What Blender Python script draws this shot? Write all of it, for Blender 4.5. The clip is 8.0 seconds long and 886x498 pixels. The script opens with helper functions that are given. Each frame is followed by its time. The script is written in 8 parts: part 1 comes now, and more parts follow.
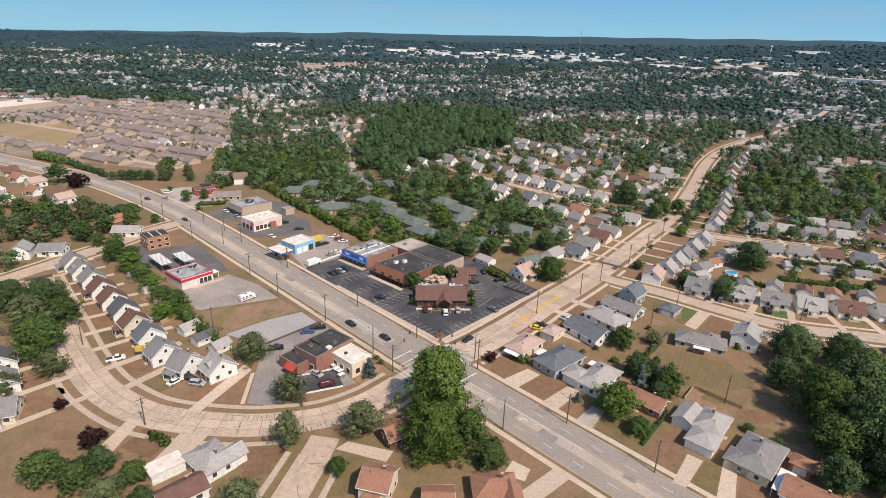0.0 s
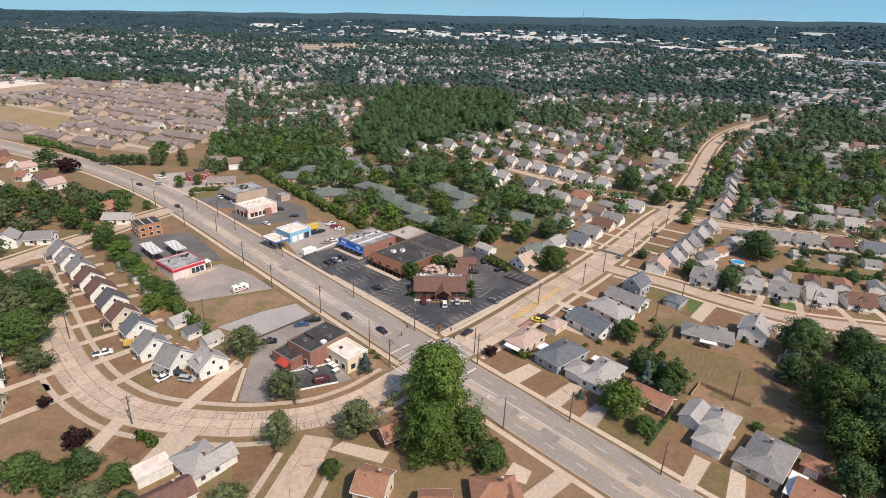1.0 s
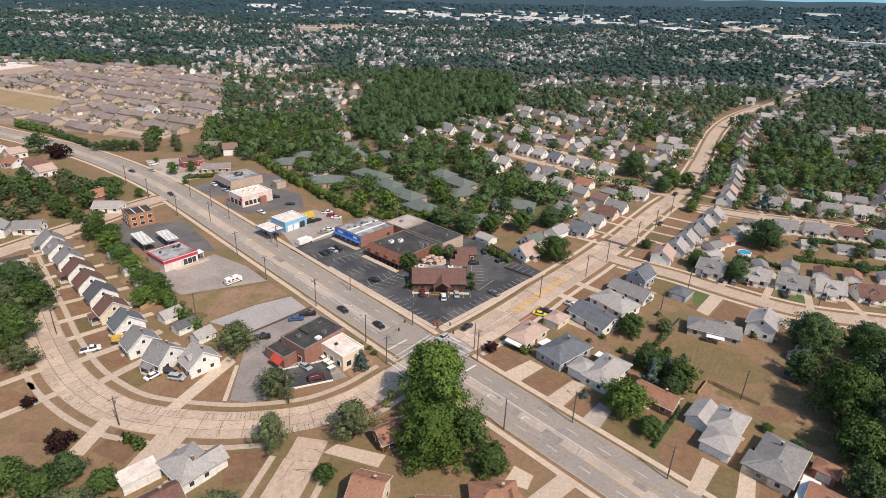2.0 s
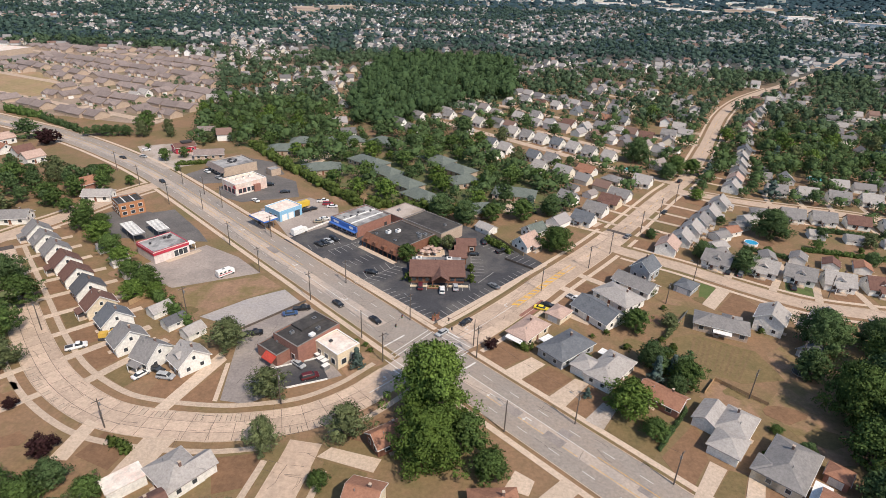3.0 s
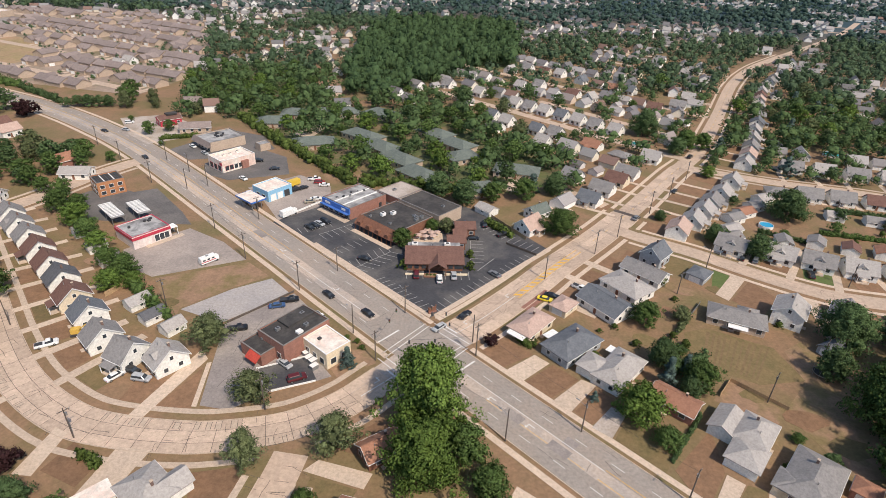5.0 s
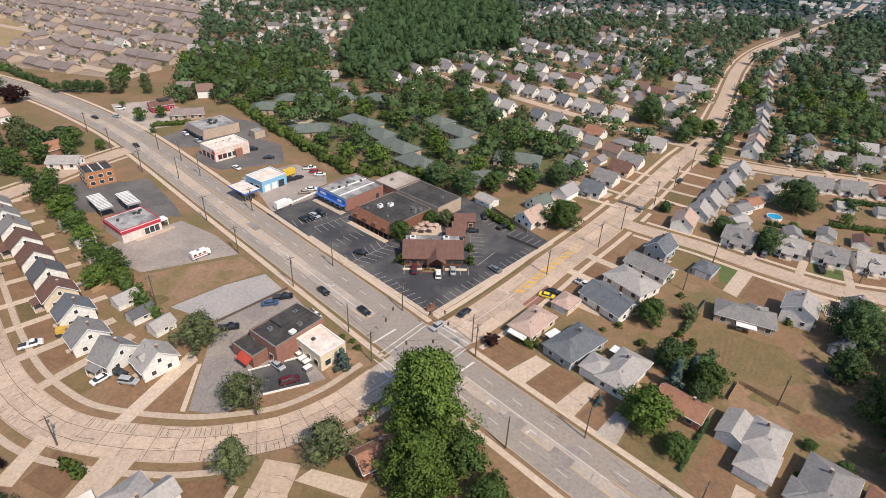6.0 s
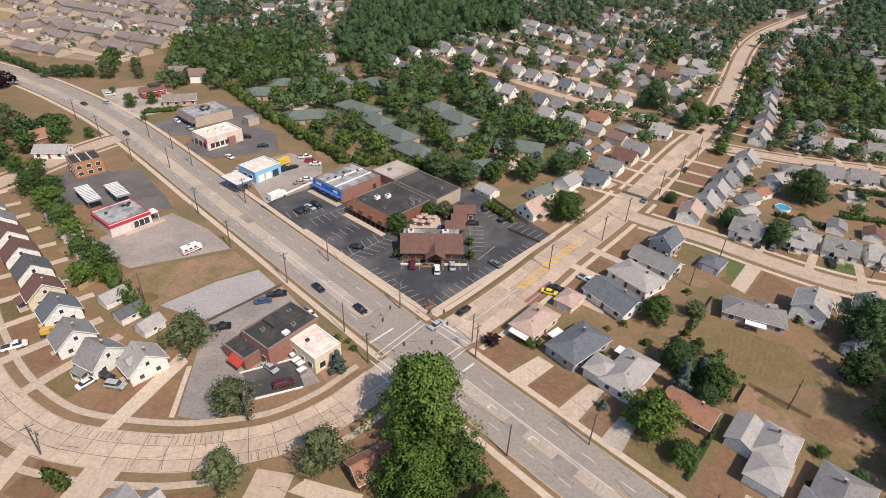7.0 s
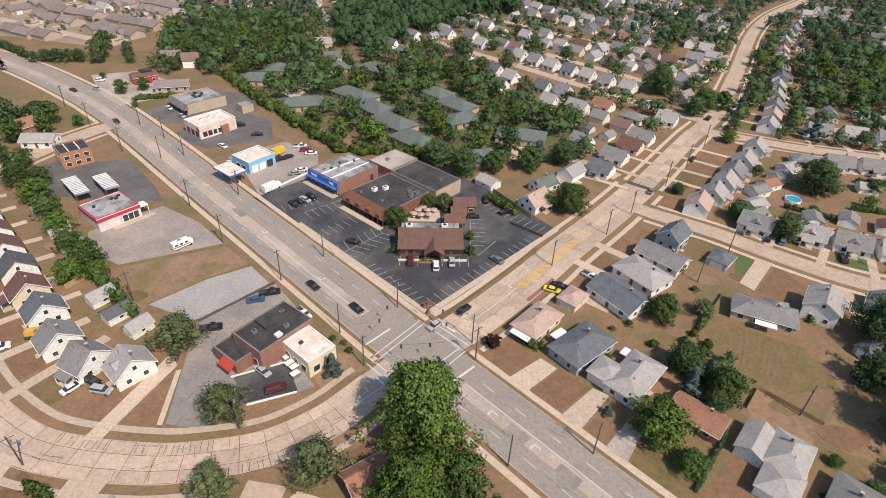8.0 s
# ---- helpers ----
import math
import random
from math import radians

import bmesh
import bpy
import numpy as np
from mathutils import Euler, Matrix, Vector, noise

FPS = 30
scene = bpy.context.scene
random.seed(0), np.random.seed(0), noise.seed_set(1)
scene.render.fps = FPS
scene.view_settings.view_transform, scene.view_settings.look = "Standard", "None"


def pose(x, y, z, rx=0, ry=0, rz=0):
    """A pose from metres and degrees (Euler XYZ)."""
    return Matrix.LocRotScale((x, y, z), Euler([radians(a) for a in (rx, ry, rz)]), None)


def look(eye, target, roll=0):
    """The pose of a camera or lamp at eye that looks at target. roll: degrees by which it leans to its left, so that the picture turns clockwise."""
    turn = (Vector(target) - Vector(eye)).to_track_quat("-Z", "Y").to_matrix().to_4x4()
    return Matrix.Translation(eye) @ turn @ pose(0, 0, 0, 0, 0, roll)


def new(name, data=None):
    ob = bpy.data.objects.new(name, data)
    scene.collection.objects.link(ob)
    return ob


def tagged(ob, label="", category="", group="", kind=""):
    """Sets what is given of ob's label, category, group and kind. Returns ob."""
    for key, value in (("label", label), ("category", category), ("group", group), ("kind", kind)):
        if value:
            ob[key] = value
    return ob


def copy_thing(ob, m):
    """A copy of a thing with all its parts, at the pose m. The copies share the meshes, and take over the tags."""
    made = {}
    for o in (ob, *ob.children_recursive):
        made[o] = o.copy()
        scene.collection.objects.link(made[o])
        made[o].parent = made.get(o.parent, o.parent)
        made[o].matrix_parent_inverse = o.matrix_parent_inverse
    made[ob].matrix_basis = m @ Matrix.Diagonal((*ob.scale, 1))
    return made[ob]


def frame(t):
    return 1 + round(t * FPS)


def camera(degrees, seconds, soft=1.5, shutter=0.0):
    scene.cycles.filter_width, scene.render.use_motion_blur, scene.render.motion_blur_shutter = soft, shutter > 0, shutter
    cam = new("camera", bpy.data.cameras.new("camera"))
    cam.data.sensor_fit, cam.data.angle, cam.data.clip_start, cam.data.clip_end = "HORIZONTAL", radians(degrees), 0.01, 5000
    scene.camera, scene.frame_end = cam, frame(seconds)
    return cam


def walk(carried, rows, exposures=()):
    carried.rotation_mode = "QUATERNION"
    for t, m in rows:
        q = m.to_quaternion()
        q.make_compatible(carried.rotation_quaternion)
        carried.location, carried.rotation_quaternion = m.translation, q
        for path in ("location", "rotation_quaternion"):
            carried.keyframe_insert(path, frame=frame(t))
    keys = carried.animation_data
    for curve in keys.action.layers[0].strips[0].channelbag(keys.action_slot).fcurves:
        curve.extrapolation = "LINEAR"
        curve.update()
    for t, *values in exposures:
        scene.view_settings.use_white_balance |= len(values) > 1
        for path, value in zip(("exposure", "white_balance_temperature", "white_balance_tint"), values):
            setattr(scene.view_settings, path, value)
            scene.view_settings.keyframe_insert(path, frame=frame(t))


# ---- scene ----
cam = camera(75.9, 8.0, 0.6)
PATH = [
    (0, (1.578, -2.968, 96.85), (1.465, -1.103, 96.136), 2.0),
    (0.5, (1.458, 0.539, 96.75), (1.347, 2.393, 96.008), 2.1),
    (1, (1.428, 4.073, 96.685), (1.319, 5.916, 95.916), 2.1),
    (1.5, (1.395, 7.536, 96.781), (1.287, 9.368, 95.985), 2.1),
    (3, (1.161, 17.881, 96.882), (1.06, 19.676, 96.005), 2.2),
    (3.5, (1.132, 21.392, 96.892), (1.033, 23.174, 95.99), 2.2),
    (4, (1.084, 24.814, 96.991), (0.987, 26.582, 96.062), 2.2),
    (4.5, (0.86, 28.214, 96.996), (0.766, 29.969, 96.041), 2.3),
    (6, (0.707, 38.451, 97.28), (0.619, 40.161, 96.248), 2.4),
    (6.5, (0.571, 41.851, 97.301), (0.486, 43.546, 96.243), 2.4),
    (7, (0.443, 45.231, 97.424), (0.36, 46.909, 96.339), 2.4),
    (7.5, (0.363, 48.728, 97.398), (0.282, 50.39, 96.288), 2.5),
    (8, (0.352, 52.126, 97.418), (0.271, 53.77, 96.282), 2.4),
]
walk(cam, [(t, look(eye, target, roll)) for t, eye, target, roll in PATH])

# ---- light ----
SUN_DIR = Vector((0.44, -0.47, 0.765)).normalized()
sun_el, sun_rot = math.asin(SUN_DIR.z), math.atan2(SUN_DIR.x, SUN_DIR.y)
world = bpy.data.worlds.new("sky")
scene.world = world
world.use_nodes = True
sky = world.node_tree.nodes.new("ShaderNodeTexSky")
sky.sky_type, sky.sun_disc = "NISHITA", False
sky.sun_elevation, sky.sun_rotation = sun_el, sun_rot
sky.air_density, sky.dust_density, sky.ozone_density, sky.altitude = 1.0, 1.2, 1.0, 200
back = world.node_tree.nodes["Background"]
back.inputs["Strength"].default_value = 0.132
world.node_tree.links.new(sky.outputs[0], back.inputs["Color"])
sun = new("sun", bpy.data.lights.new("sun", "SUN"))
sun.data.energy, sun.data.angle, sun.data.color = 4.05, radians(0.5), (1.0, 0.88, 0.75)
sun.matrix_basis = look(SUN_DIR * 300, (0, 0, 0))
scene.view_settings.exposure = 0.1

# ---- materials ----
MATS = {}


def mat(name, c1, c2, rough=0.9, scale=0.6, fine=6.0, bump=0.3, metal=0.0, rnd=0.0, island=0.0, c3=None, spec=0.3, scale3=0.05, waves=None):
    """Two colours mixed by broad noise, darkened and lightened by fine noise; rnd: brightness change from object to object;
    island: the same for joined pieces; c3: a third colour in large patches; waves: (per metre, axis angle, depth) for courses."""
    if name in MATS:
        return MATS[name]
    m = bpy.data.materials.new(name)
    m.use_nodes = True
    nt = m.node_tree
    n, l = nt.nodes, nt.links
    b = n["Principled BSDF"]
    co = n.new("ShaderNodeTexCoord")

    def noise_at(s, detail=4.0, rgh=0.6):
        t = n.new("ShaderNodeTexNoise")
        t.inputs["Scale"].default_value, t.inputs["Detail"].default_value, t.inputs["Roughness"].default_value = s, detail, rgh
        l.new(co.outputs["Object"], t.inputs["Vector"])
        return t.outputs["Fac"]

    def ramp(fac, lo, hi):
        r = n.new("ShaderNodeMapRange")
        r.inputs["From Min"].default_value, r.inputs["From Max"].default_value = lo, hi
        l.new(fac, r.inputs["Value"])
        return r.outputs["Result"]

    def mix(fac, a, c, kind="MIX"):
        x = n.new("ShaderNodeMix")
        x.data_type, x.blend_type = "RGBA", kind
        for sock, v in ((x.inputs[0], fac), (x.inputs[6], a), (x.inputs[7], c)):
            if isinstance(v, (int, float)):
                sock.default_value = v
            elif isinstance(v, tuple):
                sock.default_value = (*v, 1)
            else:
                l.new(v, sock)
        return x.outputs[2]

    broad, grain = noise_at(scale, 6.0, 0.68), noise_at(fine * 0.45, 5.0, 0.72)
    col = mix(ramp(broad, 0.35, 0.65), c1, c2)
    if c3:
        col = mix(ramp(noise_at(scale3, 5.0, 0.65), 0.45, 0.62), col, c3)
    g = ramp(grain, 0.2, 0.8)
    gg = n.new("ShaderNodeMapRange")
    gg.inputs["To Min"].default_value, gg.inputs["To Max"].default_value = 0.68, 1.32
    l.new(g, gg.inputs["Value"])
    vm = n.new("ShaderNodeVectorMath")
    vm.operation = "SCALE"
    l.new(col, vm.inputs[0])
    l.new(gg.outputs[0], vm.inputs["Scale"])
    out = vm.outputs[0]
    for amount, source in ((rnd, "ob"), (island, "isl")):
        if amount:
            src = n.new("ShaderNodeObjectInfo").outputs["Random"] if source == "ob" else n.new("ShaderNodeNewGeometry").outputs["Random Per Island"]
            mr = n.new("ShaderNodeMapRange")
            mr.inputs["To Min"].default_value, mr.inputs["To Max"].default_value = 1 - amount, 1 + amount
            l.new(src, mr.inputs["Value"])
            v2 = n.new("ShaderNodeVectorMath")
            v2.operation = "SCALE"
            l.new(out, v2.inputs[0])
            l.new(mr.outputs[0], v2.inputs["Scale"])
            out = v2.outputs[0]
    l.new(out, b.inputs["Base Color"])
    b.inputs["Roughness"].default_value, b.inputs["Metallic"].default_value = rough, metal
    b.inputs["Specular IOR Level"].default_value = spec
    if bump:
        bp = n.new("ShaderNodeBump")
        bp.inputs["Strength"].default_value, bp.inputs["Distance"].default_value = bump, 0.05
        height = grain
        if waves:
            w = n.new("ShaderNodeTexWave")
            w.bands_direction = waves[1]
            w.inputs["Scale"].default_value, w.inputs["Distortion"].default_value = waves[0], 0.4
            l.new(co.outputs["Object"], w.inputs["Vector"])
            height = w.outputs["Fac"]
        l.new(height, bp.inputs["Height"])
        l.new(bp.outputs[0], b.inputs["Normal"])
    MATS[name] = m
    return m


def picks(name, colours, rough=0.85, by="island", fine=3.0):
    """One of several colours for each joined piece or each object, with grain."""
    if name in MATS:
        return MATS[name]
    m = bpy.data.materials.new(name)
    m.use_nodes = True
    n, l = m.node_tree.nodes, m.node_tree.links
    b = n["Principled BSDF"]
    r = n.new("ShaderNodeValToRGB")
    r.color_ramp.interpolation = "CONSTANT"
    while len(r.color_ramp.elements) < len(colours):
        r.color_ramp.elements.new(0.5)
    for i, (e, c) in enumerate(zip(r.color_ramp.elements, colours)):
        e.position, e.color = i / len(colours), (*c, 1)
    src = n.new("ShaderNodeNewGeometry").outputs["Random Per Island"] if by == "island" else n.new("ShaderNodeObjectInfo").outputs["Random"]
    l.new(src, r.inputs[0])
    co = n.new("ShaderNodeTexCoord")
    t = n.new("ShaderNodeTexNoise")
    t.inputs["Scale"].default_value = fine
    l.new(co.outputs["Object"], t.inputs["Vector"])
    mr = n.new("ShaderNodeMapRange")
    mr.inputs["To Min"].default_value, mr.inputs["To Max"].default_value = 0.7, 1.3
    l.new(t.outputs["Fac"], mr.inputs["Value"])
    v = n.new("ShaderNodeVectorMath")
    v.operation = "SCALE"
    l.new(r.outputs[0], v.inputs[0])
    l.new(mr.outputs[0], v.inputs["Scale"])
    l.new(v.outputs[0], b.inputs["Base Color"])
    b.inputs["Roughness"].default_value = rough
    b.inputs["Specular IOR Level"].default_value = 0.3
    MATS[name] = m
    return m


def leafy(name, c1, c2, island=0.35, rnd=0.2):
    """Leaves: a matte surface through which some of the light passes."""
    m = mat(name, c1, c2, rough=0.75, scale=0.35, fine=2.2, bump=0.0, rnd=rnd, island=island, spec=0.04)
    n, l = m.node_tree.nodes, m.node_tree.links
    b = n["Principled BSDF"]
    tl, mx = n.new("ShaderNodeBsdfTranslucent"), n.new("ShaderNodeMixShader")
    l.new(b.inputs["Base Color"].links[0].from_socket, tl.inputs["Color"])
    mx.inputs[0].default_value = 0.2
    out = n["Material Output"]
    l.new(b.outputs[0], mx.inputs[1])
    l.new(tl.outputs[0], mx.inputs[2])
    l.new(mx.outputs[0], out.inputs["Surface"])
    return m


LAWN = mat("dry_lawn", (0.272, 0.166, 0.098), (0.215, 0.140, 0.080), scale=0.22, fine=2.6, bump=0.5, c3=(0.170, 0.135, 0.062), scale3=0.035)
BROWN = mat("parched_lawn", (0.250, 0.145, 0.084), (0.185, 0.110, 0.064), scale=0.3, fine=2.5, bump=0.5, rnd=0.12)
OLIVE = mat("half_green_lawn", (0.200, 0.140, 0.068), (0.145, 0.115, 0.052), scale=0.25, fine=2.5, bump=0.5, rnd=0.12)
GREEN = mat("watered_lawn", (0.090, 0.130, 0.040), (0.120, 0.140, 0.050), scale=0.4, fine=3.0, bump=0.5)
SHADE = mat("shaded_grass", (0.115, 0.128, 0.052), (0.088, 0.106, 0.044), scale=0.2, fine=2.0, bump=0.5, c3=(0.20, 0.145, 0.08), scale3=0.06)
DIRT = mat("bare_soil", (0.325, 0.205, 0.130), (0.250, 0.158, 0.100), scale=0.25, fine=2.0, bump=0.6, c3=(0.20, 0.15, 0.07), scale3=0.12)
DUST = mat("estate_dust", (0.355, 0.272, 0.212), (0.27, 0.208, 0.165), scale=0.06, fine=1.2, bump=0.4, c3=(0.20, 0.165, 0.10), scale3=0.02)
GRAVEL = mat("gravel", (0.50, 0.432, 0.382), (0.41, 0.352, 0.308), scale=0.18, fine=4.0, bump=0.6, c3=(0.34, 0.28, 0.225), scale3=0.075)
ROAD = mat("worn_asphalt_road", (0.325, 0.283, 0.245), (0.262, 0.230, 0.203), scale=0.14, fine=3.0, bump=0.3, c3=(0.33, 0.275, 0.23), scale3=0.07)
CONC = mat("tan_concrete", (0.53, 0.405, 0.31), (0.45, 0.345, 0.265), scale=0.2, fine=2.5, bump=0.2, rnd=0.14)
CONC_JOIN = mat("tan_concrete_far", (0.52, 0.392, 0.298), (0.45, 0.34, 0.258), scale=0.1, fine=1.5, bump=0.2, c3=(0.45, 0.35, 0.27), scale3=0.05)
WALKWAY = mat("sidewalk_concrete", (0.55, 0.435, 0.335), (0.49, 0.388, 0.30), scale=0.35, fine=3.0, bump=0.2, rnd=0.10)
TAR = mat("tar_joint", (0.075, 0.062, 0.055), (0.11, 0.09, 0.08), scale=1.0, fine=5.0, bump=0.2)
ASPH = mat("sealed_asphalt", (0.066, 0.066, 0.072), (0.05, 0.05, 0.056), scale=0.12, fine=3.0, bump=0.3, c3=(0.125, 0.118, 0.112), scale3=0.045)
ASPH3 = mat("dark_old_asphalt", (0.150, 0.139, 0.132), (0.108, 0.101, 0.098), scale=0.15, fine=3.0, bump=0.3, c3=(0.17, 0.155, 0.145), scale3=0.06)
LOT = mat("stained_pale_lot", (0.400, 0.338, 0.296), (0.325, 0.275, 0.243), scale=0.16, fine=3.0, bump=0.4, c3=(0.275, 0.235, 0.21), scale3=0.06)
YARD = mat("pale_blue_grey_asphalt", (0.375, 0.348, 0.335), (0.33, 0.305, 0.293), scale=0.12, fine=3.0, bump=0.3, c3=(0.40, 0.36, 0.33), scale3=0.05)
WORN = mat("worn_road_lane", (0.43, 0.365, 0.315), (0.335, 0.295, 0.265), scale=0.1, fine=3.0, bump=0.3, c3=(0.50, 0.40, 0.32), scale3=0.035)
COPING = mat("weathered_coping", (0.25, 0.225, 0.205), (0.19, 0.172, 0.16), rough=0.7, scale=0.8, fine=4.0, bump=0.1)
ASPH2 = mat("old_asphalt", (0.3, 0.262, 0.24), (0.235, 0.206, 0.192), scale=0.15, fine=3.0, bump=0.3, c3=(0.34, 0.295, 0.26), scale3=0.08)
PAINT = mat("white_road_paint", (0.72, 0.70, 0.66), (0.55, 0.53, 0.50), scale=1.2, fine=6.0, bump=0.0)
YPAINT = mat("yellow_road_paint", (0.72, 0.42, 0.07), (0.60, 0.36, 0.08), scale=1.0, fine=6.0, bump=0.0)
FADED = mat("faded_stall_paint", (0.42, 0.41, 0.39), (0.30, 0.29, 0.28), scale=1.2, fine=6.0, bump=0.0)
WHITE = mat("white_siding", (0.80, 0.78, 0.73), (0.74, 0.72, 0.67), rough=0.6, scale=0.5, fine=3.0, bump=0.25, waves=(5.0, "Z"))
CREAM = mat("cream_siding", (0.72, 0.62, 0.46), (0.66, 0.56, 0.42), rough=0.6, scale=0.5, fine=3.0, bump=0.25, waves=(5.0, "Z"))
GREYS = mat("grey_siding", (0.40, 0.42, 0.43), (0.34, 0.36, 0.38), rough=0.6, scale=0.5, fine=3.0, bump=0.25, waves=(5.0, "Z"))
BRICK = mat("red_brick_wall", (0.33, 0.165, 0.125), (0.26, 0.130, 0.10), scale=0.8, fine=7.0, bump=0.4, rnd=0.08)
BRICKD = mat("sooty_brick", (0.20, 0.13, 0.105), (0.15, 0.10, 0.085), scale=0.8, fine=7.0, bump=0.4)
OBRICK = mat("orange_brick_wall", (0.46, 0.215, 0.105), (0.38, 0.17, 0.085), scale=0.8, fine=7.0, bump=0.4)
STUCCO = mat("cream_stucco", (0.74, 0.63, 0.46), (0.68, 0.57, 0.42), scale=0.5, fine=5.0, bump=0.3)
RGREY = mat("grey_shingle", (0.270, 0.255, 0.245), (0.215, 0.205, 0.200), scale=0.5, fine=4.0, bump=0.5, waves=(3.0, "Y"))
RLIGHT = mat("pale_grey_shingle", (0.415, 0.385, 0.360), (0.350, 0.325, 0.305), scale=0.4, fine=4.0, bump=0.5, waves=(3.0, "Y"))
RDARK = mat("charcoal_shingle", (0.130, 0.130, 0.138), (0.098, 0.100, 0.108), scale=0.5, fine=4.0, bump=0.5, waves=(3.0, "Y"))
RBLUE = mat("slate_blue_shingle", (0.165, 0.175, 0.190), (0.125, 0.135, 0.150), scale=0.5, fine=4.0, bump=0.5, waves=(3.0, "Y"))
RBROWN = mat("brown_shingle", (0.190, 0.105, 0.082), (0.150, 0.082, 0.066), scale=0.5, fine=4.0, bump=0.5, waves=(3.0, "Y"))
RPINK = mat("pinkish_shingle", (0.500, 0.360, 0.300), (0.440, 0.315, 0.260), scale=0.4, fine=4.0, bump=0.4, waves=(3.0, "Y"))
RTERRA = mat("terracotta_shingle", (0.370, 0.190, 0.122), (0.300, 0.150, 0.098), scale=0.5, fine=4.0, bump=0.5, waves=(3.0, "Y"))
RGREEN = mat("grey_green_shingle", (0.158, 0.182, 0.160), (0.124, 0.146, 0.130), scale=0.4, fine=4.0, bump=0.5, waves=(3.0, "Y"))
RTAN = mat("taupe_shingle", (0.272, 0.220, 0.200), (0.222, 0.180, 0.165), scale=0.3, fine=3.0, bump=0.5, rnd=0.12, waves=(3.0, "Y"))
TANB = mat("tan_brick_wall", (0.50, 0.39, 0.30), (0.43, 0.335, 0.26), scale=0.5, fine=5.0, bump=0.3)
FLATBLK = mat("black_membrane_roof", (0.045, 0.042, 0.042), (0.062, 0.058, 0.056), scale=0.2, fine=2.0, bump=0.2, c3=(0.085, 0.078, 0.072), scale3=0.12)
FLATGRY = mat("grey_membrane_roof", (0.42, 0.41, 0.40), (0.30, 0.295, 0.29), scale=0.25, fine=2.0, bump=0.2, c3=(0.16, 0.155, 0.155), scale3=0.15)
FLATWHT = mat("white_membrane_roof", (0.78, 0.72, 0.64), (0.66, 0.57, 0.49), scale=0.3, fine=2.0, bump=0.2, c3=(0.70, 0.52, 0.44), scale3=0.2)
TRIM = mat("white_trim", (0.80, 0.79, 0.76), (0.74, 0.73, 0.70), rough=0.5, scale=1.0, fine=5.0, bump=0.0)
BLUE = mat("blue_fascia", (0.075, 0.180, 0.500), (0.060, 0.150, 0.430), rough=0.45, scale=0.6, fine=4.0, bump=0.0)
LBLUE = mat("sky_blue_paint", (0.270, 0.500, 0.680), (0.235, 0.450, 0.620), rough=0.5, scale=0.6, fine=4.0, bump=0.0)
RED = mat("red_fascia", (0.50, 0.050, 0.080), (0.42, 0.042, 0.066), rough=0.45, scale=0.6, fine=4.0, bump=0.0)
REDAWN = mat("red_awning", (0.50, 0.075, 0.050), (0.42, 0.060, 0.042), rough=0.8, scale=0.6, fine=4.0, bump=0.0)
WOODST = mat("stained_wood", (0.225, 0.105, 0.066), (0.170, 0.080, 0.052), scale=0.8, fine=6.0, bump=0.4)
WOOD = mat("pale_fence_wood", (0.46, 0.32, 0.18), (0.38, 0.26, 0.15), scale=0.8, fine=6.0, bump=0.4)
POLE = mat("weathered_pole_wood", (0.130, 0.105, 0.088), (0.095, 0.078, 0.066), scale=1.0, fine=8.0, bump=0.3)
STEEL = mat("galvanised_steel", (0.36, 0.36, 0.36), (0.30, 0.30, 0.30), rough=0.45, scale=1.0, fine=6.0, bump=0.0, metal=0.6)
DARKM = mat("dark_metal", (0.045, 0.045, 0.048), (0.06, 0.06, 0.062), rough=0.5, scale=1.0, fine=6.0, bump=0.0)
RUBBER = mat("tyre_rubber", (0.02, 0.02, 0.02), (0.03, 0.03, 0.03), rough=0.8, scale=3.0, fine=8.0, bump=0.0)
GLASS = mat("dark_window_glass", (0.035, 0.042, 0.050), (0.055, 0.062, 0.070), rough=0.08, scale=0.5, fine=1.0, bump=0.0, spec=0.6)
WATER = mat("pool_water", (0.05, 0.38, 0.62), (0.04, 0.30, 0.52), rough=0.1, scale=0.6, fine=2.0, bump=0.1, spec=0.5)
TEAL = mat("turquoise_cover", (0.05, 0.42, 0.45), (0.04, 0.36, 0.40), rough=0.4, scale=0.6, fine=2.0, bump=0.1)
BARK = mat("bark", (0.110, 0.085, 0.065), (0.080, 0.060, 0.048), scale=1.5, fine=8.0, bump=0.5)
LEAF = leafy("summer_leaves", (0.120, 0.178, 0.054), (0.082, 0.134, 0.042))
LEAF_D = leafy("deep_green_leaves", (0.112, 0.166, 0.068), (0.080, 0.130, 0.055))
LEAF_G = leafy("grey_green_leaves", (0.165, 0.190, 0.090), (0.122, 0.150, 0.070))
LEAF_Y = leafy("yellow_green_leaves", (0.155, 0.228, 0.052), (0.108, 0.172, 0.043))
LEAF_B = leafy("blue_spruce_needles", (0.120, 0.168, 0.147), (0.088, 0.131, 0.112))
LEAF_P = leafy("purple_leaves", (0.045, 0.022, 0.024), (0.058, 0.028, 0.028))
HEDGE = leafy("hedge_leaves", (0.110, 0.148, 0.040), (0.080, 0.116, 0.032))
# Blue in WOODS, WOODS_MID and WOODS_FAR is distance haze put into the leaf colour.
WOODS = leafy("suburban_leaves_hazed", (0.098, 0.142, 0.076), (0.066, 0.106, 0.062), 0.3, 0.0)
GARDEN = leafy("garden_tree_leaves", (0.106, 0.158, 0.062), (0.072, 0.118, 0.050), 0.3, 0.0)
WOODLAND = leafy("woodland_leaves", (0.078, 0.124, 0.052), (0.054, 0.094, 0.044), 0.28, 0.0)
WOODS_MID = leafy("far_leaves_hazed", (0.074, 0.116, 0.092), (0.050, 0.086, 0.074), 0.35, 0.0)
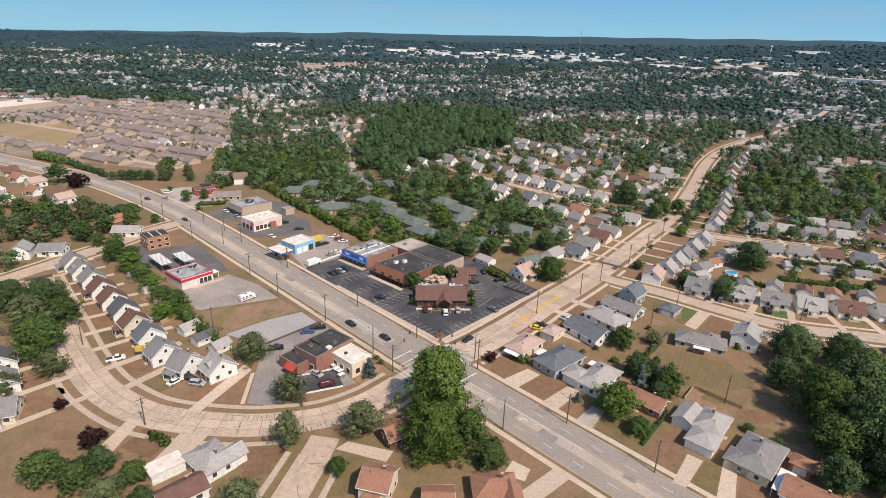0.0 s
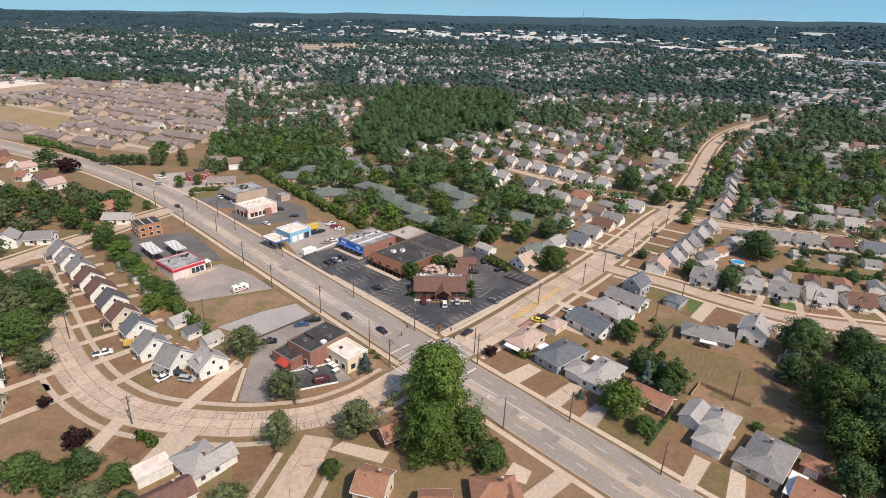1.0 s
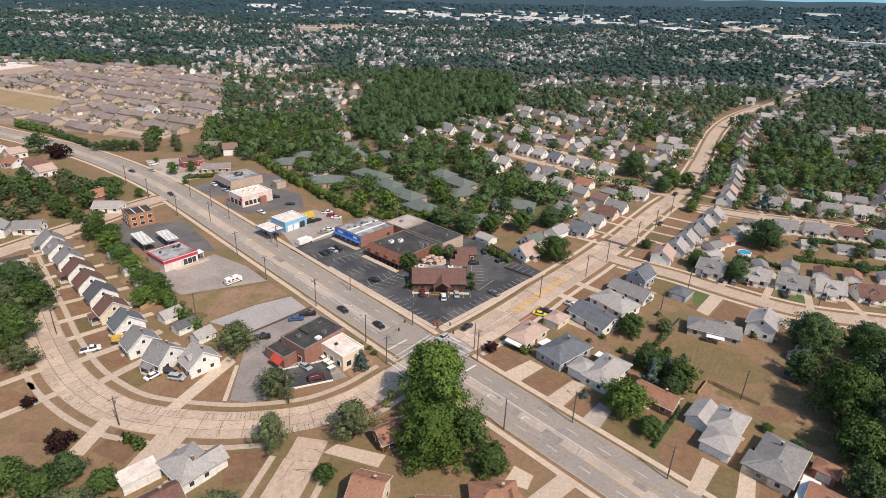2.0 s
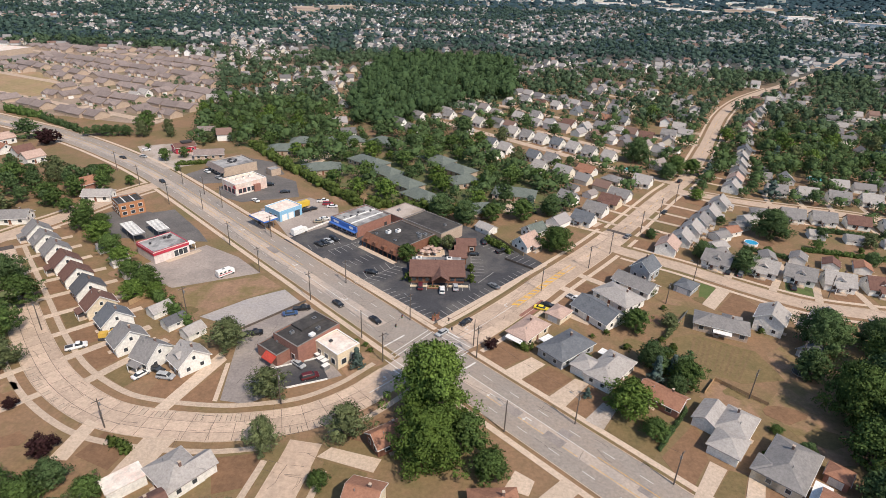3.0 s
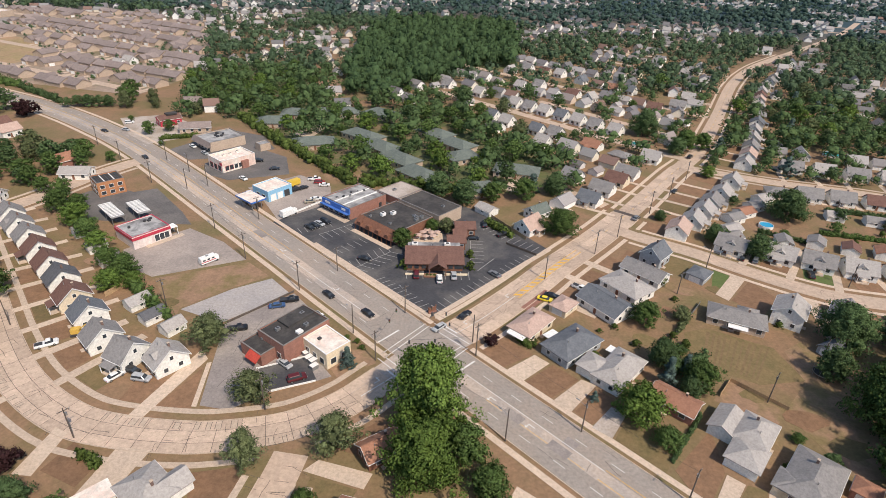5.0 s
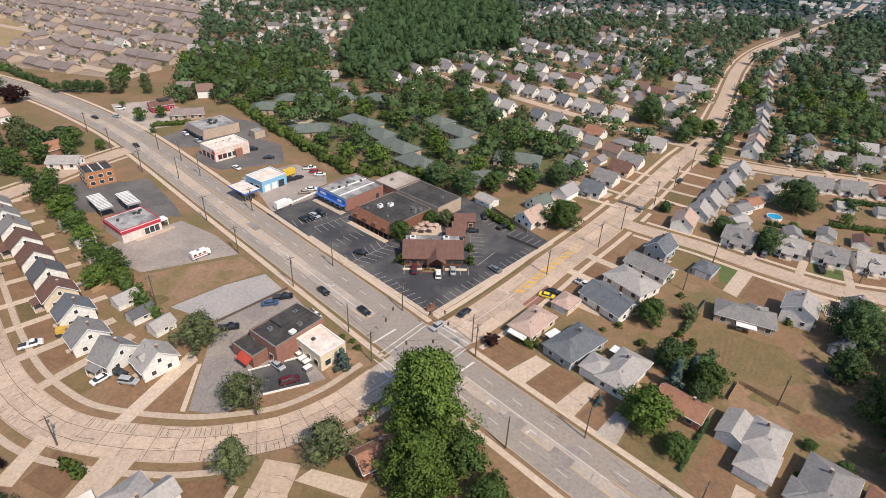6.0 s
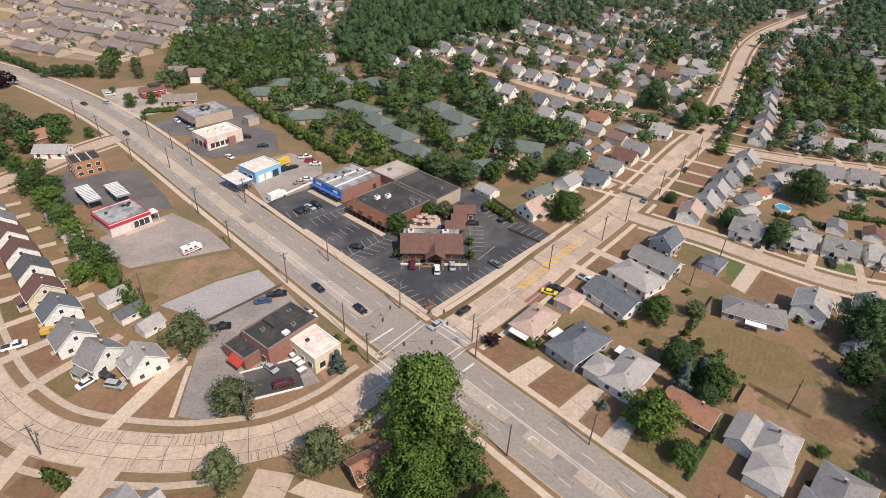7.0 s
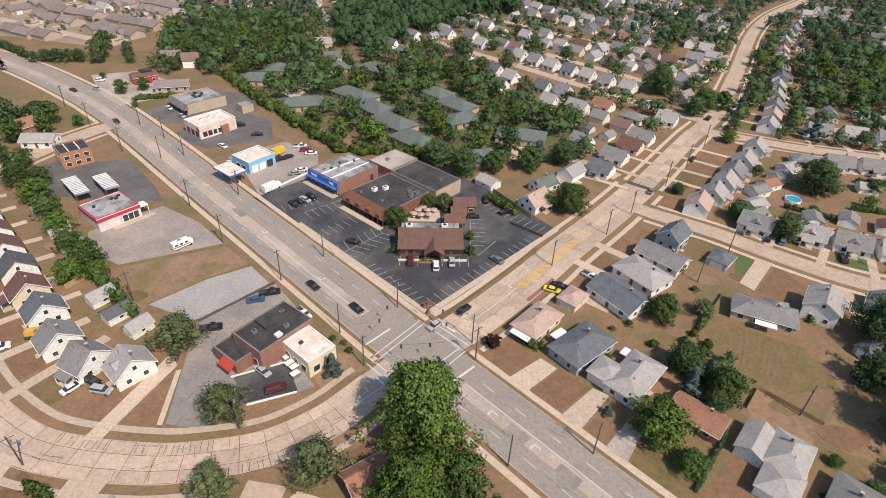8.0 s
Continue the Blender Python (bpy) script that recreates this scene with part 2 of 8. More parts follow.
WOODS_FAR = mat("distant_leaves_hazed", (0.042, 0.074, 0.088), (0.036, 0.066, 0.080), rough=0.9, scale=0.004, fine=0.02, bump=0.0, island=0.12, spec=0.05)


# ---- mesh helpers ----
def soften(me, normals):
    """Shades leaves by the round of their clump instead of leaf by leaf."""
    me.polygons.foreach_set("use_smooth", [True] * len(me.polygons))
    me.normals_split_custom_set_from_vertices(normals)


class Shape:
    """Vertices and faces gathered for one mesh."""

    def __init__(self):
        self.v, self.f, self.n = [], [], []

    def add(self, verts, faces, normals=()):
        k = len(self.v)
        self.n += normals
        self.v += [tuple(p) for p in verts]
        self.f += [tuple(k + i for i in f) for f in faces]
        return self

    def box(self, cx, cy, cz, sx, sy, sz, rz=0.0):
        """A box whose foot is at height cz."""
        c, s = math.cos(radians(rz)), math.sin(radians(rz))
        p = []
        for z in (cz, cz + sz):
            for dx, dy in ((-sx / 2, -sy / 2), (sx / 2, -sy / 2), (sx / 2, sy / 2), (-sx / 2, sy / 2)):
                p.append((cx + c * dx - s * dy, cy + s * dx + c * dy, z))
        return self.add(p, [(3, 2, 1, 0), (4, 5, 6, 7), (0, 1, 5, 4), (1, 2, 6, 5), (2, 3, 7, 6), (3, 0, 4, 7)])

    def rod(self, a, b, r1, r2=None, n=8):
        a, b, r2 = Vector(a), Vector(b), r1 if r2 is None else r2
        d = (b - a).normalized()
        u = d.orthogonal().normalized()
        w = d.cross(u)
        ring = [[q + (u * math.cos(k * math.tau / n) + w * math.sin(k * math.tau / n)) * r for k in range(n)] for q, r in ((a, r1), (b, r2))]
        return self.add(ring[0] + ring[1], [(k, (k + 1) % n, n + (k + 1) % n, n + k) for k in range(n)] + [tuple(range(n))[::-1], tuple(range(n, 2 * n))])

    def prism(self, outline, z0, z1):
        """An upright block over an outline of (x, y), anticlockwise."""
        n = len(outline)
        return self.add([(x, y, z0) for x, y in outline] + [(x, y, z1) for x, y in outline],
                        [tuple(range(n))[::-1], tuple(range(n, 2 * n))] + [(k, (k + 1) % n, n + (k + 1) % n, n + k) for k in range(n)])

    def profile(self, pts, x0, x1):
        """A profile of (y, z) drawn out along x."""
        n = len(pts)
        return self.add([(x0, y, z) for y, z in pts] + [(x1, y, z) for y, z in pts],
                        [tuple(range(n)), tuple(range(n, 2 * n))[::-1]] + [((k + 1) % n, k, n + k, n + (k + 1) % n) for k in range(n)])

    def mesh(self, name, material, smooth=False):
        me = bpy.data.meshes.new(name)
        me.from_pydata(self.v, [], self.f)
        me.materials.append(material)
        if smooth:
            me.polygons.foreach_set("use_smooth", [True] * len(me.polygons))
        if self.n and len(self.n) == len(self.v):
            soften(me, self.n)
        return me


def part(name, shape, material, parent=None, label="", smooth=False):
    ob = new(name, shape.mesh(name, material, smooth))
    if parent:
        ob.parent = parent
    if label:
        ob["label"] = label
    return ob


def thing(name, m, label, category, group=""):
    ob = new(name)
    ob.empty_display_size = 0.5
    ob.matrix_basis = m
    return tagged(ob, label, category, group)


FIRST = {}


def spawn(key, builder, m, label="", group=""):
    """The first call builds the thing, later ones copy it."""
    if key not in FIRST:
        ob = builder()
        ob.matrix_basis = m
        FIRST[key] = ob
    else:
        s = FIRST[key].scale
        ob = copy_thing(FIRST[key], m @ Matrix.Diagonal((1 / s.x, 1 / s.y, 1 / s.z, 1)))
    return tagged(ob, label, "", group)


def at(x, y, rz=0.0, s=1.0, z=0.0, sz=None):
    return Matrix.LocRotScale((x, y, z), Euler((0, 0, radians(rz))), (s, s, s if sz is None else sz))


# ---- ground ----
def ground_z(x, y):
    """Level round the crossing; far off it climbs to hills, more so to the east, shaped to fit the camera's view."""
    r = math.hypot(x, y)
    k = max(0.0, min(1.0, (r - 1300) / 3100))
    way = max(-45.0, min(45.0, math.degrees(math.atan2(x, max(y, 1.0)))))
    top = 82 + 1.5 * way + 9 * math.exp(-((way + 11) / 3.5) ** 2) + 2.5 * math.sin(way * 0.9) + 1.5 * math.sin(way * 2.3)
    roll = noise.noise((x / 900, y / 900, 3.0)) * 10 * k * (1 - k)
    return top * k ** 1.25 + roll


RINGS = [0, 40, 80, 120, 160, 200, 250, 300, 360, 430, 520, 640, 800, 1000, 1250, 1550, 1900, 2300, 2750, 3200, 3700, 4200, 4600]
sh = Shape()
SEG = 192
pts = [(0, 0, 0)]
for r in RINGS[1:]:
    for k in range(SEG):
        a = k * math.tau / SEG
        x, y = r * math.sin(a), r * math.cos(a)
        pts.append((x, y, ground_z(x, y)))
faces = [(0, 1 + (k + 1) % SEG, 1 + k) for k in range(SEG)]
for j in range(len(RINGS) - 2):
    o = 1 + j * SEG
    faces += [(o + k, o + (k + 1) % SEG, o + SEG + (k + 1) % SEG, o + SEG + k) for k in range(SEG)]
sh.add(pts, faces)


def add_hazed_woodland(m):
    """Beyond the streets the dry lawn gives way to dark woodland floor, distance haze painted in as blue."""
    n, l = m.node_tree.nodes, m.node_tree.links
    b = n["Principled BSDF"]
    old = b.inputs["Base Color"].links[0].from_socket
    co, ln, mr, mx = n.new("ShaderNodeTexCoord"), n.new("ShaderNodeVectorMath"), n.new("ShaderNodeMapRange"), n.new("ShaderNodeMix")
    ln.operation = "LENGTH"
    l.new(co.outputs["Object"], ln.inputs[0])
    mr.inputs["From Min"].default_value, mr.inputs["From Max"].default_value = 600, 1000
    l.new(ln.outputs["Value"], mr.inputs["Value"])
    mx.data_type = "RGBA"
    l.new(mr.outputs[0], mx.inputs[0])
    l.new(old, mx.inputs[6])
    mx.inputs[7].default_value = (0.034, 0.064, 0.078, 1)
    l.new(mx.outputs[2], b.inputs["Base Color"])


add_hazed_woodland(LAWN)
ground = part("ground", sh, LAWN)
tagged(ground, "dry brown and olive suburban lawn ground", "ground", kind="structure")


def build_backdrop():
    """A ring of plain sky beyond the hills."""
    m = bpy.data.materials.new("sky_backdrop")
    m.use_nodes = True
    n, l = m.node_tree.nodes, m.node_tree.links
    n.clear()
    co, sep, ramp_, em, out = n.new("ShaderNodeTexCoord"), n.new("ShaderNodeSeparateXYZ"), n.new("ShaderNodeValToRGB"), n.new("ShaderNodeEmission"), n.new("ShaderNodeOutputMaterial")
    mr, nz, mx = n.new("ShaderNodeMapRange"), n.new("ShaderNodeTexNoise"), n.new("ShaderNodeMix")
    l.new(co.outputs["Object"], sep.inputs[0])
    mr.inputs["From Min"].default_value, mr.inputs["From Max"].default_value = 0, 700
    l.new(sep.outputs["Z"], mr.inputs["Value"])
    l.new(mr.outputs[0], ramp_.inputs[0])
    ramp_.color_ramp.elements[0].color, ramp_.color_ramp.elements[1].color = (0.290, 0.555, 0.715, 1), (0.142, 0.382, 0.665, 1)
    ramp_.color_ramp.elements[0].position, ramp_.color_ramp.elements[1].position = 0.10, 0.75
    st = n.new("ShaderNodeMapping")
    st.inputs["Scale"].default_value = (0.0008, 0.0008, 0.006)
    l.new(co.outputs["Object"], st.inputs[0])
    l.new(st.outputs[0], nz.inputs["Vector"])
    nz.inputs["Scale"].default_value, nz.inputs["Detail"].default_value = 1.0, 4.0
    cl = n.new("ShaderNodeMapRange")
    cl.inputs["From Min"].default_value, cl.inputs["From Max"].default_value, cl.inputs["To Max"].default_value = 0.52, 0.75, 0.5
    l.new(nz.outputs["Fac"], cl.inputs["Value"])
    mx.data_type = "RGBA"
    l.new(cl.outputs[0], mx.inputs[0])
    l.new(ramp_.outputs[0], mx.inputs[6])
    mx.inputs[7].default_value = (0.33, 0.47, 0.56, 1)
    l.new(mx.outputs[2], em.inputs["Color"])
    l.new(em.outputs[0], out.inputs["Surface"])
    sh = Shape()
    N, R = 96, 4650
    v = [(R * math.sin(k * math.tau / N), R * math.cos(k * math.tau / N), z) for z in (-60, 250, 700) for k in range(N)]
    sh.add(v, [(j * N + k, j * N + (k + 1) % N, (j + 1) * N + (k + 1) % N, (j + 1) * N + k) for j in range(2) for k in range(N)])
    return tagged(part("backdrop", sh, m), "plain blue summer sky above the hills", "sky", kind="structure")


sky_ring = build_backdrop()


# ---- roads ----
def smooth_line(points, step=3.0):
    """A smooth curve through points, in even steps."""
    p = [Vector(q) for q in points]
    p = [p[0] * 2 - p[1]] + p + [p[-1] * 2 - p[-2]]
    out = []
    for k in range(1, len(p) - 2):
        n = max(1, int((p[k + 1] - p[k]).length / step))
        for i in range(n):
            t = i / n
            a, b, c, d = p[k - 1], p[k], p[k + 1], p[k + 2]
            out.append(0.5 * ((2 * b) + (c - a) * t + (2 * a - 5 * b + 4 * c - d) * t * t + (3 * b - a - 3 * c + d) * t ** 3))
    return out + [p[-2]]


def normals(line):
    out = []
    for k in range(len(line)):
        d = (line[min(k + 1, len(line) - 1)] - line[max(k - 1, 0)]).normalized()
        out.append(Vector((d.y, -d.x)))
    return out


def strip(shape, line, o1, o2, z, thick=0.12, a=0, b=None):
    """A slab along a line between two offsets to its right."""
    b = len(line) - 1 if b is None else b
    nn = normals(line)
    k0 = len(shape.v)
    for k in range(a, b + 1):
        p, q = line[k] + nn[k] * o1, line[k] + nn[k] * o2
        g = ground_z(*line[k]) + z
        shape.v += [(p.x, p.y, g), (q.x, q.y, g), (q.x, q.y, g - thick), (p.x, p.y, g - thick)]
    for k in range(b - a):
        i = k0 + 4 * k
        for e in range(4):
            shape.f.append((i + e, i + (e + 1) % 4, i + 4 + (e + 1) % 4, i + 4 + e))
    shape.f += [(k0 + 3, k0 + 2, k0 + 1, k0), tuple(k0 + 4 * (b - a) + e for e in range(4))]
    return shape


MAIN = smooth_line([(257, -87), (144.5, 12.3), (69.6, 78.6), (-5.3, 144.9), (-80.2, 211.2), (-155, 277), (-202, 311), (-244, 336), (-283, 354), (-340, 378), (-460, 430), (-800, 575)])
CROSS = smooth_line([(-9.7, 146.5), (1.6, 158.5), (10.3, 169.2), (21.7, 184.7), (30.2, 197.1), (49.7, 223.6), (66.4, 248.9), (95, 294.8), (119.3, 332.6), (156, 409.3), (205, 517), (249, 593), (306, 663), (380, 747), (470, 857), (560, 985)])
WEST = smooth_line([(-7.5, 150), (-19, 134.5), (-25.5, 126.2), (-35.6, 118.3), (-48.6, 114), (-58.3, 112.6), (-72.4, 112.8), (-84.2, 115.3), (-99.9, 123.8), (-115.8, 137.2), (-133.2, 154.4), (-155, 176), (-170, 191)])
LEFT = smooth_line([(-215, 118), (-195, 150), (-181, 182), (-172, 208), (-166, 224), (-160, 245), (-154, 260), (-147, 273)])
SOUTH = smooth_line([(-33, 111), (-33.6, 104), (-35.2, 91), (-38, 70), (-44, 20)])
EAST = smooth_line([(55, 231), (62.6, 224.6), (80, 215), (89, 208.6), (98.3, 202), (111, 194.4), (122, 190.4), (140, 188), (175, 185), (300, 178)])
BACK = smooth_line([(104, 308), (112, 304), (125, 299), (145, 292.5), (176, 287), (208, 279), (300, 262), (420, 240)])
ROWK = smooth_line([(-30, 436), (18, 396), (54, 364), (90, 333), (110, 319)])
ROWN = smooth_line([(-20, 540), (18, 508), (58, 476), (110, 440), (150, 408)])
ROADS = [(MAIN, 7.4), (CROSS, 5.6), (WEST, 4.5), (LEFT, 4.0), (SOUTH, 3.7), (EAST, 3.6), (BACK, 3.6), (ROWK, 3.3), (ROWN, 3.3)]


def index_near(line, x, y):
    return min(range(len(line)), key=lambda k: (line[k] - Vector((x, y))).length)


CN = index_near(CROSS, 64, 245)
main_road = tagged(part("road", strip(Shape(), MAIN, -7.4, 7.4, 0.03), ROAD), "wide grey five-lane road of worn patched asphalt", "road", kind="structure")
cross_base = tagged(part("road", strip(strip(Shape(), CROSS, -5.5, 5.5, 0.02, 0.12, 0, CN), CROSS, -3.9, 3.9, 0.02, 0.12, CN, index_near(CROSS, 111, 319)), TAR), "tan concrete street with tarred joints", "road", kind="structure")
west_base = tagged(part("road", strip(Shape(), WEST, -4.4, 4.4, 0.018), TAR), "curving street of old tan concrete slabs with tarred joints", "road", kind="structure")
throat = Shape()
strip(throat, CROSS, -5.5, 5.5, 0.0265, 0.1, 0, 6)
strip(throat, WEST, -4.4, 4.4, 0.0245, 0.1, 0, 8)
tagged(part("road", throat, WORN), "smooth worn asphalt at the mouths of the side streets", "road", kind="structure")
for line, w, z, label in ((LEFT, 4.0, 0.026, "side street of pale concrete"), (SOUTH, 3.7, 0.023, "narrow side street of cracked concrete"), (EAST, 3.6, 0.027, "curving residential street of tan concrete"),
                          (BACK, 3.6, 0.024, "residential street of tan concrete"), (ROWK, 3.3, 0.024, "residential street of tan concrete between bungalows"), (ROWN, 3.3, 0.024, "far residential street of tan concrete")):
    tagged(part("road", strip(Shape(), line, -w, w, z), CONC_JOIN), label, "road", kind="structure")


def other_gap(x, y, own):
    p = Vector((x, y))
    return min(min((q - p).length for q in line[::2]) - w for line, w in ROADS if line is not own)


def clear_strips(shape, line, o1, o2, z, limit=0.6, lo=None, hi=None, thick=0.15):
    """Strips along a line, left out where another road crosses; lo, hi: the stretch, by index."""
    nn = normals(line)
    a = None
    lo, hi = lo or 0, hi or len(line) - 1
    for k in range(lo, hi + 1):
        m = line[k] + nn[k] * (o1 + o2) / 2
        ok = other_gap(m.x, m.y, line) > limit and k < hi
        if ok and a is None:
            a = k
        if not ok and a is not None:
            if k - 1 > a:
                strip(shape, line, o1, o2, z, thick, a, k - 1)
            a = None
    return shape


M0, M1 = index_near(MAIN, 180, -20), index_near(MAIN, -460, 430)
C1 = index_near(CROSS, 324, 664)
for line, w, lo, hi in ((MAIN, 7.4, M0, M1), (CROSS, 5.5, 4, CN), (CROSS, 3.9, CN, C1), (WEST, 4.4, 5, None), (LEFT, 4.0, None, None), (SOUTH, 3.7, 2, None), (EAST, 3.6, 3, None), (BACK, 3.6, 3, None)):
    kerb, walk_s = Shape(), Shape()
    for side in (-1, 1):
        clear_strips(kerb, line, side * w, side * (w + 0.18), 0.13, 1.0, lo, hi, 0.2)
        clear_strips(walk_s, line, side * (w + (1.2 if line is MAIN else 2.2)), side * (w + (2.8 if line is MAIN else 3.7)), 0.06, 0.4, lo, hi)
    tagged(part("kerb", kerb, WALKWAY), "low pale concrete kerb along the street", "kerb", kind="structure")
    tagged(part("pavement", walk_s, WALKWAY), "pale concrete sidewalk along the street", "sidewalk", kind="structure")


LAID = [0]


def patch(name, outline, z, material, label, category, thick=0.1):
    """A flat piece of ground; each lies a hair above the last, so that none share a plane."""
    LAID[0] += 1
    z += (1 + LAID[0] % 45) * 0.0004
    ob = part(name, Shape().prism(outline, z - thick, z), material)
    return tagged(ob, label, category, kind="structure")


# parking lots and open ground by the crossing
patch("parking_lot", [(-8.9, 162.5), (28.4, 209.2), (6, 236), (-20, 250), (-30, 254), (-56.5, 234), (-72.5, 214.5), (-52.7, 200.5)], 0.05, ASPH, "black sealed asphalt parking lot with painted stalls", "parking lot")
patch("parking_lot", [(-57.4, 121.9), (-50.5, 121.3), (-43.5, 128), (-33.6, 133), (-30.5, 135), (-36, 141), (-38.5, 157), (-50.3, 169.3), (-64.3, 152)], 0.045, ASPH2, "worn grey asphalt lot beside the corner bar", "parking lot")
patch("parking_lot", [(-44, 128.6), (-33.8, 133.4), (-38.8, 141.6), (-48.8, 135.6)], 0.06, ASPH, "small dark asphalt customer lot", "parking lot")
patch("gravel_yard", [(-65.2, 152.5), (-51.8, 169.3), (-59.5, 176.5), (-69, 169), (-79, 157)], 0.035, YARD, "bare pale blue-grey asphalt yard", "gravel yard")
patch("vacant_lot", [(-78, 150), (-79.5, 157.5), (-69.5, 169.5), (-60.5, 177.5), (-70, 185), (-94, 171.5)], 0.03, DIRT, "vacant lot of dry reddish soil", "vacant lot")
patch("parking_lot", [(-95.5, 172.2), (-71.5, 186.5), (-83.5, 197), (-99, 205), (-113, 187), (-108, 178)], 0.04, LOT, "pale stained worn lot of the closed shop", "parking lot")
patch("parking_lot", [(-158, 220), (-136, 206), (-116, 206), (-100, 208), (-108, 217.5), (-128, 237), (-135, 232), (-148, 236)], 0.03, ASPH3, "dark old asphalt lot behind the shop", "parking lot")
patch("parking_lot", [(-93, 244), (-86, 238), (-72, 218), (-70, 216), (-55.5, 234.5), (-60, 252), (-76, 262)], 0.035, LOT, "pale dusty concrete forecourt of the blue garage", "forecourt")
patch("parking_lot", [(-117, 256), (-104, 250.5), (-81, 262), (-89, 283), (-103, 291), (-122, 268)], 0.042, ASPH3, "dark asphalt drive-through lot", "parking lot")
patch("parking_lot", [(-146, 283), (-131, 271), (-119, 276), (-98, 293), (-110, 312), (-130, 318)], 0.03, ASPH3, "grey asphalt lot of the brown shop building", "parking lot")
patch("parking_lot", [(-176, 300), (-160, 288), (-148, 300), (-150, 322), (-176, 338), (-196, 326)], 0.028, GRAVEL, "pale gravel lot round the red restaurant", "parking lot")
patch("field", [(63, 165), (70, 168), (86, 161), (88.5, 148), (76, 145), (60, 152)], 0.02, OLIVE, "mown back garden of half dry grass", "lawn")
patch("field", [(68.6, 145.5), (78, 136.5), (73, 129), (62, 138)], 0.025, DIRT, "bare reddish back garden", "lawn")
patch("field", [(88.5, 160), (95, 165), (104, 150), (100, 120), (84, 117), (78, 136), (88, 147)], 0.018, DIRT, "bare shaded soil under large trees", "ground")


# lane lines
def dashes(shape, line, o, z, on, off, lo, hi, width=0.14, limit=1.5):
    step = 3.0
    k = lo
    while k < hi:
        n = max(1, round(on / step))
        m = line[min(k, len(line) - 1)]
        if other_gap(m.x, m.y, line) > limit:
            strip(shape, line, o - width / 2, o + width / 2, z, 0.004, k, min(k + n, len(line) - 1))
        k += n + max(0, round(off / step))
    return shape


white, yellow = Shape(), Shape()
MI = index_near(MAIN, -9.5, 148.5)
for o in (-4.4, 3.95):
    dashes(white, MAIN, o, 0.036, 3, 6, M0, MI - 5)
    dashes(white, MAIN, o, 0.036, 3, 6, MI + 6, M1)
dashes(white, MAIN, -1.7, 0.036, 3, 0, MI + 6, MI + 22, 0.16)
dashes(white, MAIN, 1.15, 0.036, 3, 0, MI - 18, MI - 5, 0.16)
for o in (-1.6, 1.6):
    dashes(yellow, MAIN, o, 0.036, 3, 0, MI + 22, M1)
    dashes(yellow, MAIN, o, 0.036, 3, 0, M0, MI - 18)
dashes(yellow, MAIN, -1.7, 0.036, 3, 0, MI - 17, MI - 8, 0.12)
C0 = index_near(CROSS, 16, 177)
dashes(white, CROSS, -0.4, 0.055, 3, 0, 4, C0, 0.16)
for o in (-1.0, 0.9):
    dashes(yellow, CROSS, o, 0.055, 3, 0, C0, index_near(CROSS, 40, 211), 0.24)
for k in range(C0, index_near(CROSS, 36, 205)):
    p, n = CROSS[k], normals(CROSS)[k]
    yellow.prism([tuple(p - n), tuple(p + n * 0.9 + (CROSS[k + 1] - p) * 0.5), tuple(p + n * 0.9 + (CROSS[k + 1] - p) * 0.85), tuple(p - n + (CROSS[k + 1] - p) * 0.35)], 0.05, 0.056)
dashes(yellow, CROSS, 0.0, 0.055, 3, 6, index_near(CROSS, 45, 217), C1, 0.14)


def bar(shape, x1, y1, x2, y2, w, z=0.04):
    a, b = Vector((x1, y1)), Vector((x2, y2))
    n = (b - a).orthogonal().normalized() * w / 2
    shape.prism([tuple(a - n), tuple(b - n), tuple(b + n), tuple(a + n)][::-1] if (b - a).cross(n) < 0 else [tuple(a - n), tuple(b - n), tuple(b + n), tuple(a + n)], z - 0.004, z)


# ---- builders ----
def window(root, x, y, z, w, h, facing, frame_mat=None):
    """A framed window on a wall; facing: the way it looks, in degrees of the local plan."""
    c, s = math.cos(radians(facing)), math.sin(radians(facing))
    fr = part("window", Shape().box(x + c * 0.02, y + s * 0.02, z, 0.12, w + 0.2, h + 0.2, facing), frame_mat or TRIM, root)
    part("pane", Shape().box(x + c * 0.06, y + s * 0.06, z + 0.1, 0.08, w, h, facing), GLASS, fr)
    return fr


def gable_roof(L, W, eave, rise, over=0.45, thick=0.2):
    sl = rise / (W / 2)
    y0, z0 = W / 2 + over, eave - over * sl
    top = eave + rise
    pts = [(-y0, z0), (0, top), (y0, z0), (y0, z0 + thick), (0, top + thick * 1.2), (-y0, z0 + thick)]
    return Shape().profile(pts, -L / 2 - over, L / 2 + over)


def hip_roof(L, W, eave, rise, over=0.5, thick=0.2):
    a, b, r = L / 2 + over, W / 2 + over, max(L / 2 - W / 2, 0.05)
    z0, z1, z2 = eave - 0.05, eave - 0.05 + thick, eave + rise
    v = [(-a, -b, z0), (a, -b, z0), (a, b, z0), (-a, b, z0), (-a, -b, z1), (a, -b, z1), (a, b, z1), (-a, b, z1), (-r, 0, z2), (r, 0, z2)]
    f = [(3, 2, 1, 0), (0, 1, 5, 4), (1, 2, 6, 5), (2, 3, 7, 6), (3, 0, 4, 7), (4, 5, 9, 8), (6, 7, 8, 9), (5, 6, 9), (7, 4, 8)]
    return Shape().add(v, f)


def wall_shape(L, W, eave, rise, gable):
    if gable:
        return Shape().profile([(-W / 2, 0), (W / 2, 0), (W / 2, eave), (0, eave + rise), (-W / 2, eave)][::-1], -L / 2, L / 2)
    return Shape().box(0, 0, 0, L, W, eave)


